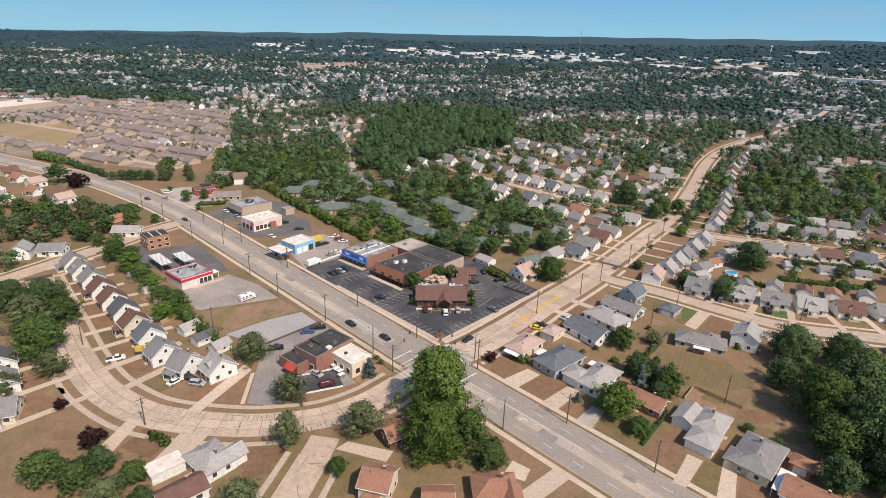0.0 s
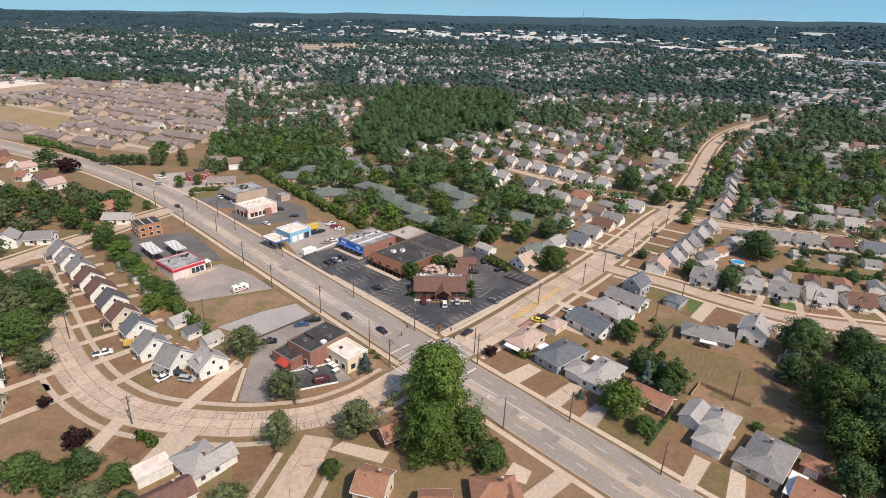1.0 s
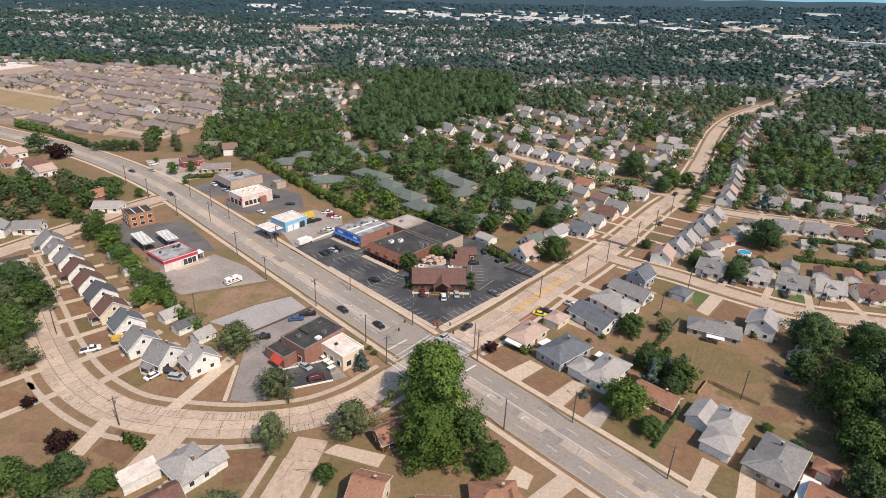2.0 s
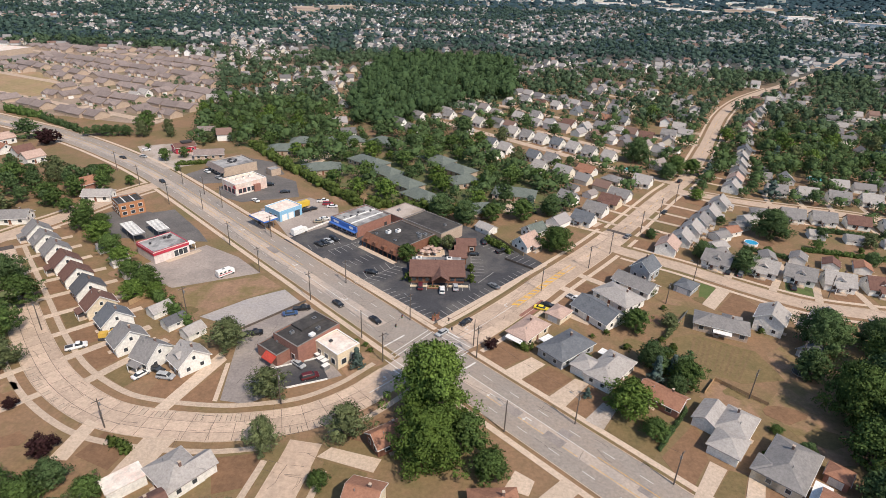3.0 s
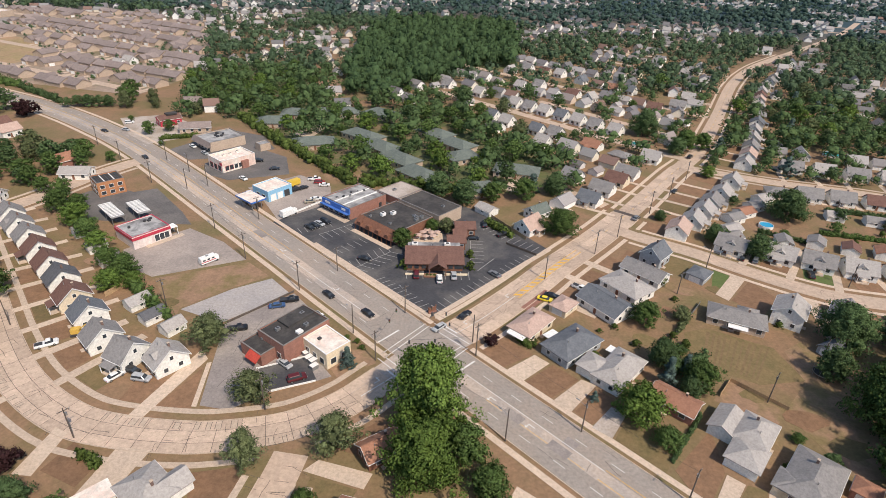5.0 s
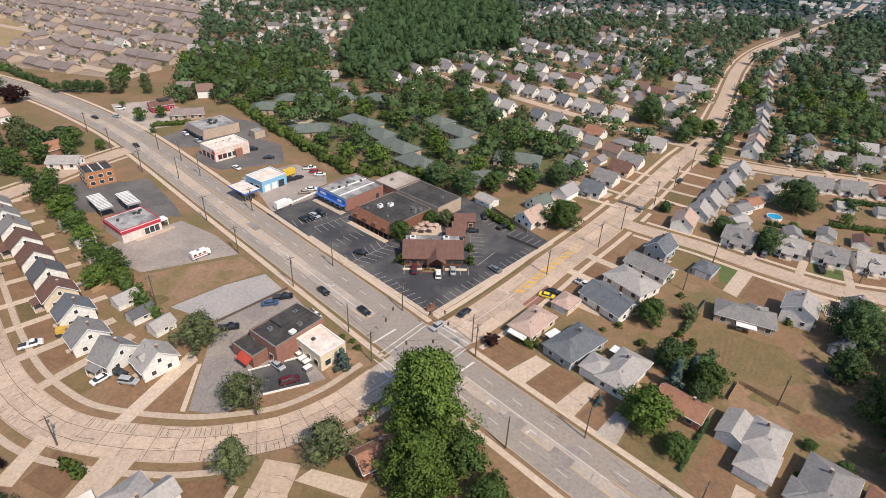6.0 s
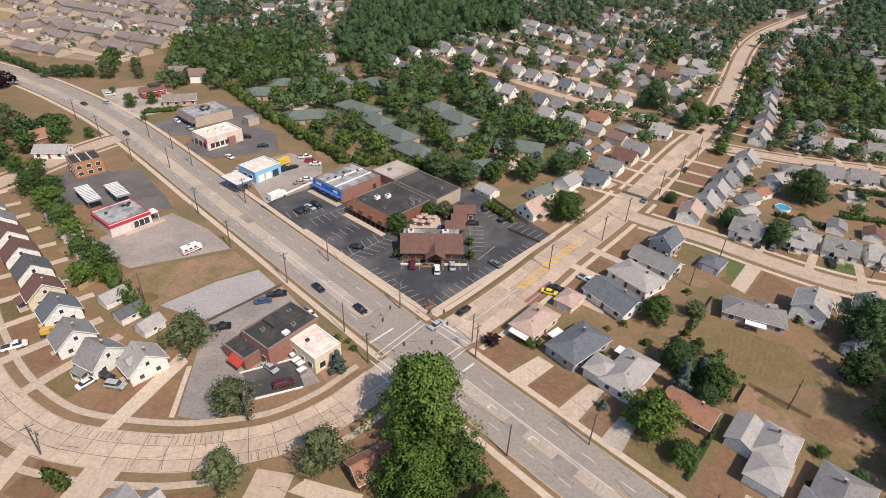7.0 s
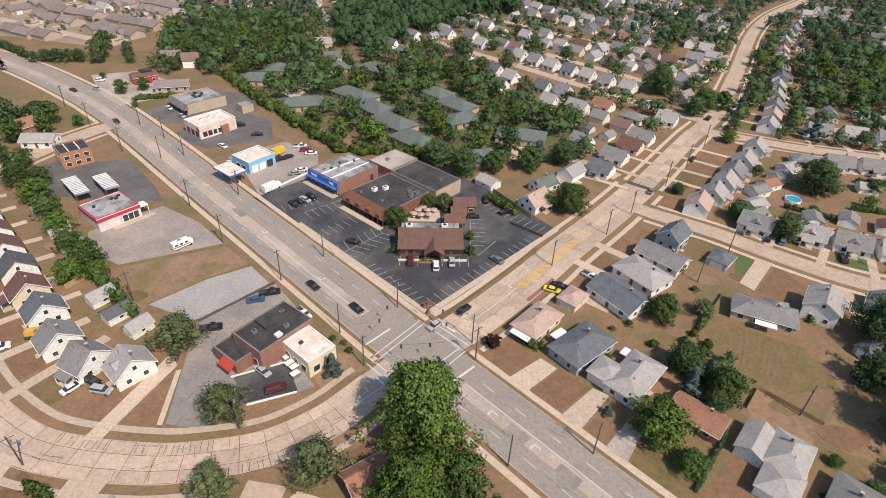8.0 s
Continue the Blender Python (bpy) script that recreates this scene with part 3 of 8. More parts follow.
def house_parts(root, L, W, eave, rise, roof, wall, roofm, front=-1, chimney=True, porch=False, dormer=False, detail=2, awning=False, gable_windows=True):
    """The parts of a dwelling, its ridge along x, its street side at y = front * W / 2."""
    part("wall", wall_shape(L, W, eave, rise, roof == "gable"), wall, root)
    rf = part("roof", gable_roof(L, W, eave, rise) if roof == "gable" else hip_roof(L, W, eave, rise), roofm, root)
    if roof == "gable" and detail > 1:
        part("ridge_cap", Shape().box(0, 0, eave + rise + 0.16, L + 0.7, 0.3, 0.1), roofm, rf)
        for sgn in (-1, 1):
            part("bargeboard", Shape().add(*barge(W, eave, rise, sgn * (L / 2 + 0.46))), TRIM, rf)
    if detail > 1:
        sl = rise / (W / 2)
        for sgn in (-1, 1):
            part("gutter", Shape().box(0, sgn * (W / 2 + 0.5), eave - (0.45 * sl if roof == "gable" else 0.05) - 0.02, L + 0.8, 0.13, 0.14), TRIM, rf)
    if chimney:
        ch = part("chimney", Shape().box(L * 0.18, 0.7, eave, 0.5, 0.5, rise + 0.7), BRICKD, rf)
        if detail > 1:
            part("chimney_cap", Shape().box(L * 0.18, 0.7, eave + rise + 0.7, 0.62, 0.62, 0.08), WALKWAY, ch)
            part("vent_pipe", Shape().rod((-L * 0.22, -0.9, eave + rise * 0.5), (-L * 0.22, -0.9, eave + rise + 0.35), 0.1, n=6), STEEL, rf)
    yf = front * W / 2
    fa = 90 * front
    n = max(2, int(L / 3.6))
    for k in range(n):
        x = -L / 2 + (k + 0.5) * L / n
        if abs(x) > 0.9 or n % 2 == 0:
            window(root, x if n % 2 else x + 0.3, yf, 0.85, 1.3, 1.25, fa)
        if detail > 1:
            window(root, x, -yf, 1.0, 1.0, 1.1, -fa)
    door = part("door", Shape().box(-0.9 if n % 2 == 0 else 0, yf, 0.15, 0.95, 0.12, 2.05), WOODST, root)
    if detail > 1:
        part("door_step", Shape().box(-0.9 if n % 2 == 0 else 0, yf + front * 0.6, 0, 1.5, 1.0, 0.18), WALKWAY, root)
    for sgn in (-1, 1):
        fx = 0 if sgn > 0 else 180
        if detail > 1:
            window(root, sgn * L / 2, W * 0.22, 0.95, 1.0, 1.1, fx)
            window(root, sgn * L / 2, -W * 0.22, 0.95, 1.0, 1.1, fx)
        if roof == "gable" and rise > 2 and gable_windows:
            window(root, sgn * L / 2, 0, eave + 0.35, 0.8, 1.0, fx)
    if porch:
        pr = part("porch_roof", Shape().add([(-1.9, yf + front * 2.4, 2.45), (1.9, yf + front * 2.4, 2.45), (1.9, yf - front * 0.2, 3.0), (-1.9, yf - front * 0.2, 3.0),
                                             (-1.9, yf + front * 2.4, 2.6), (1.9, yf + front * 2.4, 2.6), (1.9, yf - front * 0.2, 3.15), (-1.9, yf - front * 0.2, 3.15)],
                                            [(3, 2, 1, 0), (4, 5, 6, 7), (0, 1, 5, 4), (1, 2, 6, 5), (2, 3, 7, 6), (3, 0, 4, 7)]), roofm, root)
        part("porch_floor", Shape().box(0, yf + front * 1.2, 0, 3.6, 2.3, 0.35), WALKWAY, root)
        for x in (-1.75, 1.75):
            part("post", Shape().box(x, yf + front * 2.25, 0.35, 0.16, 0.16, 2.15), TRIM, pr)
    if dormer:
        y0 = yf * 0.45
        dm = part("dormer", Shape().add([(-1.3, yf * 0.72, eave + 0.3), (1.3, yf * 0.72, eave + 0.3), (1.3, yf * 0.72, eave + 1.4), (0, yf * 0.72, eave + 2.2), (-1.3, yf * 0.72, eave + 1.4),
                                         (-1.3, 0, eave + 0.3), (1.3, 0, eave + 0.3), (1.3, 0, eave + 1.4), (0, 0, eave + 2.2), (-1.3, 0, eave + 1.4)],
                                        [(0, 1, 2, 3, 4), (9, 8, 7, 6, 5), (1, 6, 7, 2), (4, 9, 5, 0)]), wall, root)
        part("dormer_roof", Shape().add([(-1.6, yf * 0.8, eave + 1.2), (0, yf * 0.8, eave + 2.2), (1.6, yf * 0.8, eave + 1.2), (-1.6, 0, eave + 1.2), (0, 0, eave + 2.2), (1.6, 0, eave + 1.2),
                                         (-1.6, yf * 0.8, eave + 1.35), (0, yf * 0.8, eave + 2.36), (1.6, yf * 0.8, eave + 1.35), (-1.6, 0, eave + 1.35), (0, 0, eave + 2.36), (1.6, 0, eave + 1.35)],
                                        [(0, 1, 4, 3), (1, 2, 5, 4), (6, 9, 10, 7), (7, 10, 11, 8), (0, 3, 9, 6), (2, 8, 11, 5), (0, 6, 7, 1), (1, 7, 8, 2)]), roofm, dm)
        window(dm, 0, yf * 0.72, eave + 0.45, 0.9, 0.9, fa)
    if awning:
        part("awning", Shape().add([(-2.6, yf + front * 1.8, 2.15), (2.6, yf + front * 1.8, 2.15), (2.6, yf, 2.6), (-2.6, yf, 2.6), (-2.6, yf + front * 1.8, 2.25), (2.6, yf + front * 1.8, 2.25), (2.6, yf, 2.7), (-2.6, yf, 2.7)],
                                   [(3, 2, 1, 0), (4, 5, 6, 7), (0, 1, 5, 4), (1, 2, 6, 5), (2, 3, 7, 6), (3, 0, 4, 7)]), TRIM, root, "white metal awning")


def barge(W, eave, rise, x):
    over = 0.45
    sl = rise / (W / 2)
    y0, z0 = W / 2 + over, eave - over * sl
    v = []
    for xx in (x - 0.03, x + 0.03):
        v += [(xx, -y0, z0 - 0.05), (xx, 0, eave + rise - 0.05), (xx, y0, z0 - 0.05), (xx, y0, z0 + 0.2), (xx, 0, eave + rise + 0.22), (xx, -y0, z0 + 0.2)]
    f = [(0, 1, 4, 5), (1, 2, 3, 4), (6, 11, 10, 7), (7, 10, 9, 8), (0, 6, 7, 1), (1, 7, 8, 2), (5, 4, 10, 11), (4, 3, 9, 10), (0, 5, 11, 6), (2, 8, 9, 3)]
    return v, f


BUILT = []


def house(x, y, rot, L, W, label, eave=2.75, rise=1.9, roof="hip", wall=None, roofm=None, name="house", **kw):
    root = thing(name, pose(x, y, 0, 0, 0, rot), label, "house")
    house_parts(root, L, W, eave, rise, roof, wall or WHITE, roofm or RGREY, **kw)
    BUILT.append((x, y, max(L, W) * 0.55))
    return root


def wing(root, dx, dy, drot, L, W, eave, rise, roof, wall, roofm):
    """A lower wing of a house, in the house's own plan."""
    m = pose(dx, dy, 0, 0, 0, drot)

    def moved(s):
        s.v = [tuple(m @ Vector(p)) for p in s.v]
        return s
    part("wing_wall", moved(wall_shape(L, W, eave, rise, roof == "gable")), wall, root)
    part("wing_roof", moved(gable_roof(L, W, eave, rise) if roof == "gable" else hip_roof(L, W, eave, rise)), roofm, root)


def garage(x, y, rot, L, W, label, roofm=None, wall=None, roof="gable", eave=2.3, rise=1.3, name="garage"):
    root = thing(name, pose(x, y, 0, 0, 0, rot), label, "garage")
    part("wall", wall_shape(L, W, eave, rise, roof == "gable"), wall or WHITE, root)
    rf = part("roof", gable_roof(L, W, eave, rise, 0.3, 0.15) if roof == "gable" else hip_roof(L, W, eave, rise, 0.3), roofm or RGREY, root)
    for sgn in (-1, 1):
        part("gutter", Shape().box(0, sgn * (W / 2 + 0.34), eave - 0.3, L + 0.5, 0.1, 0.12), TRIM, rf)
    part("garage_door", Shape().box(-L / 2, 0, 0.02, 0.12, W * 0.62, 2.05), TRIM, root)
    window(root, 0, -W / 2, 1.0, 0.8, 0.8, -90)
    BUILT.append((x, y, max(L, W) * 0.55))
    return root


def flat_building(x, y, rot, L, W, H, label, wall, roofm, name="shop", fascia=None, parapet=0.5, category="building"):
    """A flat-roofed shop: walls, roof deck behind a parapet; returns the root."""
    root = thing(name, pose(x, y, 0, 0, 0, rot), label, category)
    part("wall", Shape().box(0, 0, 0, L, W, H - 0.05), wall, root)
    part("roof", Shape().box(0, 0, H - 0.05, L - 0.6, W - 0.6, 0.12), roofm, root)
    cap = fascia or (TRIM if roofm is FLATWHT else COPING)
    for dx, dy, sx, sy in ((0, W / 2 - 0.15, L + 0.06, 0.3), (0, -W / 2 + 0.15, L + 0.06, 0.3), (L / 2 - 0.15, 0, 0.3, W - 0.6), (-L / 2 + 0.15, 0, 0.3, W - 0.6)):
        part("parapet", Shape().box(dx, dy, H - 0.05, sx, sy, parapet), wall, root)
        part("coping", Shape().box(dx, dy, H - 0.05 + parapet, sx + 0.06, sy + 0.06, 0.08), cap, root)
    BUILT.append((x, y, max(L, W) * 0.6))
    return root


def roof_unit(root, x, y, z, s=1.4, rot=0, material=None):
    un = part("rooftop_unit", Shape().box(x, y, z, s, s * 0.8, s * 0.65, rot), material or STEEL, root, "grey rooftop air handler")
    part("fan_grille", Shape().rod((x, y, z + s * 0.65), (x, y, z + s * 0.65 + 0.08), s * 0.28, n=10), DARKM, un)


# trees
def leaf_quads(rng, centres, per, size, squash=0.8):
    """Many small leaf sprays scattered through round clumps, all turned outwards."""
    v, f, nn = [], [], []
    for c, r in centres:
        d = rng.normal(size=(per, 3))
        d /= np.linalg.norm(d, axis=1)[:, None]
        p = np.array(c) + d * (r * (0.35 + rng.gamma(7.0, 0.09, per)))[:, None] * (1, 1, squash)
        u = np.cross(d + rng.normal(scale=0.55, size=(per, 3)), rng.normal(size=(per, 3)))
        u /= np.linalg.norm(u, axis=1)[:, None] + 1e-9
        w = np.cross(d + rng.normal(scale=0.4, size=(per, 3)), u)
        w /= np.linalg.norm(w, axis=1)[:, None] + 1e-9
        w *= np.where((np.cross(w, u) * d).sum(1) < 0, -1.0, 1.0)[:, None]
        s = (size * rng.uniform(0.6, 1.3, per))[:, None]
        k = len(v)
        quad = np.stack([p - u * s * 0.5, p + w * s * 0.42, p + u * s * 0.5, p - w * s * 0.42], 1).reshape(-1, 3)
        v += quad.tolist()
        nn += np.repeat(d + rng.normal(scale=0.22, size=(per, 3)), 4, axis=0).tolist()
        f += [(k + 4 * i, k + 4 * i + 1, k + 4 * i + 2, k + 4 * i + 3) for i in range(per)]
    return v, f, nn


def lump(rng, c, r, squash=0.8, rough=0.25, n=7, m=5):
    """A ragged round mass that fills the inside of a crown."""
    v = [(c[0], c[1], c[2] - r * squash)]
    for j in range(1, m):
        for k in range(n):
            a, b = k * math.tau / n + j * 0.4, -math.pi / 2 + math.pi * j / m
            q = r * (1 + rough * rng.uniform(-1, 1))
            v.append((c[0] + q * math.cos(b) * math.cos(a), c[1] + q * math.cos(b) * math.sin(a), c[2] + q * math.sin(b) * squash))
    v.append((c[0], c[1], c[2] + r * squash))
    f = [(0, 1 + (k + 1) % n, 1 + k) for k in range(n)]
    for j in range(m - 2):
        o = 1 + j * n
        f += [(o + k, o + (k + 1) % n, o + n + (k + 1) % n, o + n + k) for k in range(n)]
    o = 1 + (m - 2) * n
    f += [(o + k, o + (k + 1) % n, len(v) - 1) for k in range(n)]
    return v, f, [((p[0] - c[0]) / r, (p[1] - c[1]) / r, (p[2] - c[2]) / r) for p in v]


def crown_normals(v, n, centre, size, own=1.5):
    """Leaf normals that follow the whole crown as well as their clump."""
    out = (np.array(v) - centre) / size
    out = out / (np.linalg.norm(out, axis=1)[:, None] + 1e-6) + np.array(n) * own
    out[:, 2] += 0.15
    return (out / (np.linalg.norm(out, axis=1)[:, None] + 1e-6)).tolist()


def crown_centres(rng, R, H, base, count, kind):
    out = []
    for k in range(count):
        a, t = rng.uniform(0, math.tau), rng.uniform(0, 1) ** 0.8
        z = base + (H - base) * t
        if kind == "cone":
            rr = R * (1 - t) * 0.95 + 0.12
        elif kind == "pyramid":
            rr = R * (0.34 + 0.72 * math.sqrt(max(0.0, 1 - t))) * min(1.0, 0.62 + 1.6 * t) * (1.0 if t < 0.85 else 0.86)
        else:
            rr = R * math.sqrt(max(0.04, 1 - (2 * t - 0.85) ** 2 / 1.35))
        rad = rr * (0.66 + 0.42 * rng.uniform()) * (0.45 + 0.55 * rng.uniform() ** 0.35) * (1 + 0.2 * math.sin(3 * a + 5 * t + R) + 0.1 * math.sin(5 * a - 3 * t + R * 2))
        q = R * (0.17 if kind != "cone" else 0.12) * (150 / max(150, count)) ** 0.4 * rng.uniform(0.6, 1.5)
        rad = max(0, rad - q * 0.6)
        out.append(((rad * math.cos(a), rad * math.sin(a), z - q * 0.4), q))
    return out


def build_tree(seed, R, H, base, clumps, per, leaf, material, kind="round", trunk=0.3, fill=0.62, name="tree", label="", core=True):
    """A tapered trunk with limbs, and a crown of leaf clumps."""
    rng = np.random.default_rng(seed)
    root = thing(name, Matrix(), label, "tree")
    tr = Shape()
    lean = rng.normal(scale=0.3, size=2)
    tr.rod((0, 0, -0.1), (lean[0], lean[1], base + (H - base) * 0.35), trunk, trunk * 0.6)
    cs = crown_centres(rng, R, H, base, clumps, kind)
    if kind != "cone":
        for c, q in cs[:7]:
            tr.rod((lean[0] * 0.8, lean[1] * 0.8, base * 0.9 + (H - base) * 0.1), c, trunk * 0.4, trunk * 0.12, 6)
    else:
        tr.rod((lean[0], lean[1], base + (H - base) * 0.35), (0, 0, H * 0.95), trunk * 0.6, 0.03)
    part("trunk", tr, BARK, root)
    cr = Shape()
    cr.add(*leaf_quads(rng, cs, per, leaf))
    if core:
        for c, q in cs[: max(6, clumps // 2)]:
            cr.add(*lump(rng, (c[0] * 0.72, c[1] * 0.72, c[2] * 0.95), q * (fill if clumps > 100 else fill * 0.7), rough=0.35, n=6, m=4))
        if kind == "cone":
            cr.add(*lump(rng, (0, 0, base + (H - base) * 0.3), R * 0.28, squash=(H - base) / R * 0.7))
        else:
            cr.add(*lump(rng, (0, 0, base + (H - base) * 0.45), R * (0.42 if clumps > 100 else 0.36), squash=(H - base) / R * 0.42 / 0.75, rough=0.2, n=10, m=7))
    cr.n = crown_normals(cr.v, cr.n, (0, 0, base + (H - base) * 0.3), (R, R, (H - base) * 0.75))
    part("crown", cr, material, root)
    return root


TREE_KINDS = {
    # key: radius, height, crown foot, clumps, leaves a clump, leaf size, material, form, trunk
    "oak_a": (5.0, 10.0, 1.8, 124, 46, 0.42, LEAF, "round", 0.32),
    "oak_b": (5.0, 9.5, 1.5, 120, 46, 0.42, LEAF_D, "round", 0.35),
    "maple": (5.0, 11.0, 1.6, 130, 48, 0.42, LEAF_Y, "round", 0.30),
    "grand_a": (9.0, 14.0, 2.2, 240, 60, 0.48, LEAF, "round", 0.5),
    "grand_b": (9.0, 14.0, 2.0, 240, 60, 0.48, LEAF_D, "round", 0.5),
    "grand_y": (9.0, 15.5, 1.4, 330, 70, 0.46, LEAF_Y, "pyramid", 0.45),
    "willowy": (4.5, 9.0, 1.4, 110, 46, 0.32, LEAF_G, "round", 0.22),
    "spruce": (2.6, 8.5, 0.5, 90, 60, 0.32, LEAF_B, "cone", 0.2),
    "bush": (1.6, 2.6, 0.2, 28, 40, 0.30, HEDGE, "round", 0.1),
    "purple": (3.2, 6.0, 1.0, 70, 50, 0.4, LEAF_P, "round", 0.2),
    "mid_a": (5.0, 9.5, 1.6, 56, 26, 0.66, LEAF, "round", 0.3),
    "mid_b": (5.0, 10.0, 1.6, 56, 26, 0.66, LEAF_D, "round", 0.3),
    "mid_c": (5.0, 9.0, 1.4, 56, 26, 0.66, LEAF_G, "round", 0.3),
    "mid_d": (5.0, 9.0, 1.4, 56, 26, 0.66, LEAF_Y, "round", 0.3),
    "mid_s": (3.0, 10.0, 0.6, 40, 24, 0.7, LEAF_B, "cone", 0.2),
}
TREE_LABELS = {"grand_a": "huge spreading green tree", "grand_b": "huge spreading dark green tree", "grand_y": "huge bright green maple tree", "oak_a": "broad leafy green tree", "oak_b": "broad dark green tree", "maple": "tall bright green maple tree", "willowy": "thin grey-green feathery tree", "spruce": "conical blue-grey spruce",
               "bush": "small rounded green shrub", "purple": "dark purple-leaved tree", "mid_a": "leafy green suburban tree", "mid_b": "dark green suburban tree", "mid_c": "grey-green suburban tree",
               "mid_d": "yellow-green suburban tree", "mid_s": "tall conical evergreen"}
PLANTED = []


def tree(key, x, y, r, h=None, rot=None, where="", name=None):
    """A tree of that kind with crown radius r and height h."""
    if r > 6.9 and key in ("oak_a", "oak_b", "maple"):
        key = {"oak_a": "grand_a", "oak_b": "grand_b", "maple": "grand_y"}[key]
    R, H = TREE_KINDS[key][:2]
    s = r / R
    nm = name or {"bush": "shrub", "spruce": "spruce", "mid_s": "spruce"}.get(key, "tree")
    seed = sum(map(ord, key))
    ob = spawn(key, lambda: build_tree(seed, *TREE_KINDS[key], name=nm), at(x, y, rot if rot is not None else (x * 37 + y * 61) % 360, s, ground_z(x, y), s if h is None else h / H),
               TREE_LABELS[key] + (" " + where if where else ""))
    PLANTED.append((x, y, r))
    return ob


def hedge(x1, y1, x2, y2, w, h, label, material=None, name="hedge"):
    """A clipped or wild hedge between two places."""
    rng = np.random.default_rng(int(abs(x1 * 7 + y1 * 13)))
    a, b = Vector((x1, y1)), Vector((x2, y2))
    L = (b - a).length
    n = max(4, int(L / (w * 0.30)))
    cs = []
    for k in range(n):
        p = a.lerp(b, (k + 0.5) / n) + Vector(rng.normal(scale=w * 0.12, size=2))
        cs.append(((p.x - x1, p.y - y1, h * 0.55 * rng.uniform(0.7, 1.2)), w * rng.uniform(0.38, 0.6)))
        p = p + Vector(rng.normal(scale=w * 0.2, size=2))
        cs.append(((p.x - x1, p.y - y1, h * 0.85 * rng.uniform(0.6, 1.25)), w * rng.uniform(0.22, 0.44)))
    s = Shape().add(*leaf_quads(rng, cs, 46, min(0.55, w * 0.22), 0.9))
    for c, q in cs:
        s.add(*lump(rng, c, q * 0.66, n=6, m=4))
        s.add(*lump(rng, (c[0], c[1], c[2] * 0.4), q * 0.75, n=5, m=3))
    ob = part(name, s, material or HEDGE)
    ob.location = (x1, y1, 0)
    for k in range(0, n, 2):
        p = a.lerp(b, (k + 0.5) / n)
        PLANTED.append((p.x, p.y, w * 0.6))
    return tagged(ob, label, "hedge")


# vehicles
PAINTS = {"black": (0.015, 0.015, 0.017), "white": (0.78, 0.78, 0.76), "silver": (0.42, 0.43, 0.44), "red": (0.33, 0.02, 0.025), "blue": (0.05, 0.10, 0.22), "grey": (0.16, 0.165, 0.17),
          "maroon": (0.11, 0.018, 0.022), "yellow": (0.80, 0.62, 0.04), "tan": (0.35, 0.30, 0.22)}


def build_car(colour, style):
    body_m = mat("car_paint_" + colour, PAINTS[colour], tuple(c * 0.9 for c in PAINTS[colour]), rough=0.28, scale=0.8, fine=3.0, bump=0.0, spec=0.6)
    L, W = {"sedan": (4.7, 1.8), "suv": (4.7, 1.88), "pickup": (5.5, 1.95), "van": (5.2, 1.95)}[style]
    root = thing("car" if style in ("sedan", "suv") else ("pickup_truck" if style == "pickup" else "van"), Matrix(), "", "car" if style in ("sedan", "suv") else ("truck" if style == "pickup" else "van"))
    belt = {"sedan": 0.92, "suv": 1.05, "pickup": 1.08, "van": 1.1}[style]
    top = {"sedan": 1.45, "suv": 1.72, "pickup": 1.78, "van": 1.95}[style]
    cab = {"sedan": (-0.34, -0.20, 0.14, 0.30), "suv": (-0.48, -0.44, 0.14, 0.28), "pickup": (-0.05, 0.0, 0.20, 0.30), "van": (-0.49, -0.47, 0.26, 0.38)}[style]

    def loft(rows):
        v, f = [], []
        for z, x0, x1, w in rows:
            c = 0.12
            v += [(x0, -w + c, z), (x0 + c, -w, z), (x1 - c, -w, z), (x1, -w + c, z), (x1, w - c, z), (x1 - c, w, z), (x0 + c, w, z), (x0, w - c, z)]
        n = len(rows)
        for j in range(n - 1):
            f += [(8 * j + k, 8 * j + (k + 1) % 8, 8 * j + 8 + (k + 1) % 8, 8 * j + 8 + k) for k in range(8)]
        f += [tuple(range(8))[::-1], tuple(range(8 * n - 8, 8 * n))]
        return v, f
    h, w = L / 2, W / 2
    part("body", Shape().add(*loft([(0.28, -h + 0.1, h - 0.1, w - 0.08), (0.5, -h, h, w), (0.75, -h, h, w), (belt, -h + 0.12, h - 0.25, w - 0.06)])), body_m, root)
    part("cabin_glass", Shape().add(*loft([(belt - 0.02, cab[0] * L, cab[3] * L, w - 0.12), (top - 0.08, cab[1] * L + 0.05, cab[2] * L, w - 0.26)])), GLASS, root)
    part("roof", Shape().add(*loft([(top - 0.1, cab[1] * L, cab[2] * L + 0.05, w - 0.24), (top, cab[1] * L + 0.15, cab[2] * L - 0.1, w - 0.32)])), body_m, root)
    if style == "pickup":
        part("bed_liner", Shape().box(-0.3 * L, 0, belt - 0.01, 0.34 * L, W - 0.4, 0.03), DARKM, root)
    for x in (-0.30 * L, 0.31 * L):
        for s in (-1, 1):
            ty = part("wheel", Shape().rod((x, s * (w - 0.2), 0.33), (x, s * (w + 0.01), 0.33), 0.33, n=12), RUBBER, root)
            part("rim", Shape().rod((x, s * (w + 0.005), 0.33), (x, s * (w + 0.02), 0.33), 0.2, n=8), STEEL, ty)
    for s in (-1, 1):
        part("headlight", Shape().box(h - 0.04, s * (w - 0.3), 0.62, 0.1, 0.34, 0.14), TRIM, root)
        part("tail_light", Shape().box(-h + 0.04, s * (w - 0.25), 0.68, 0.1, 0.3, 0.16), RED, root)
    return root


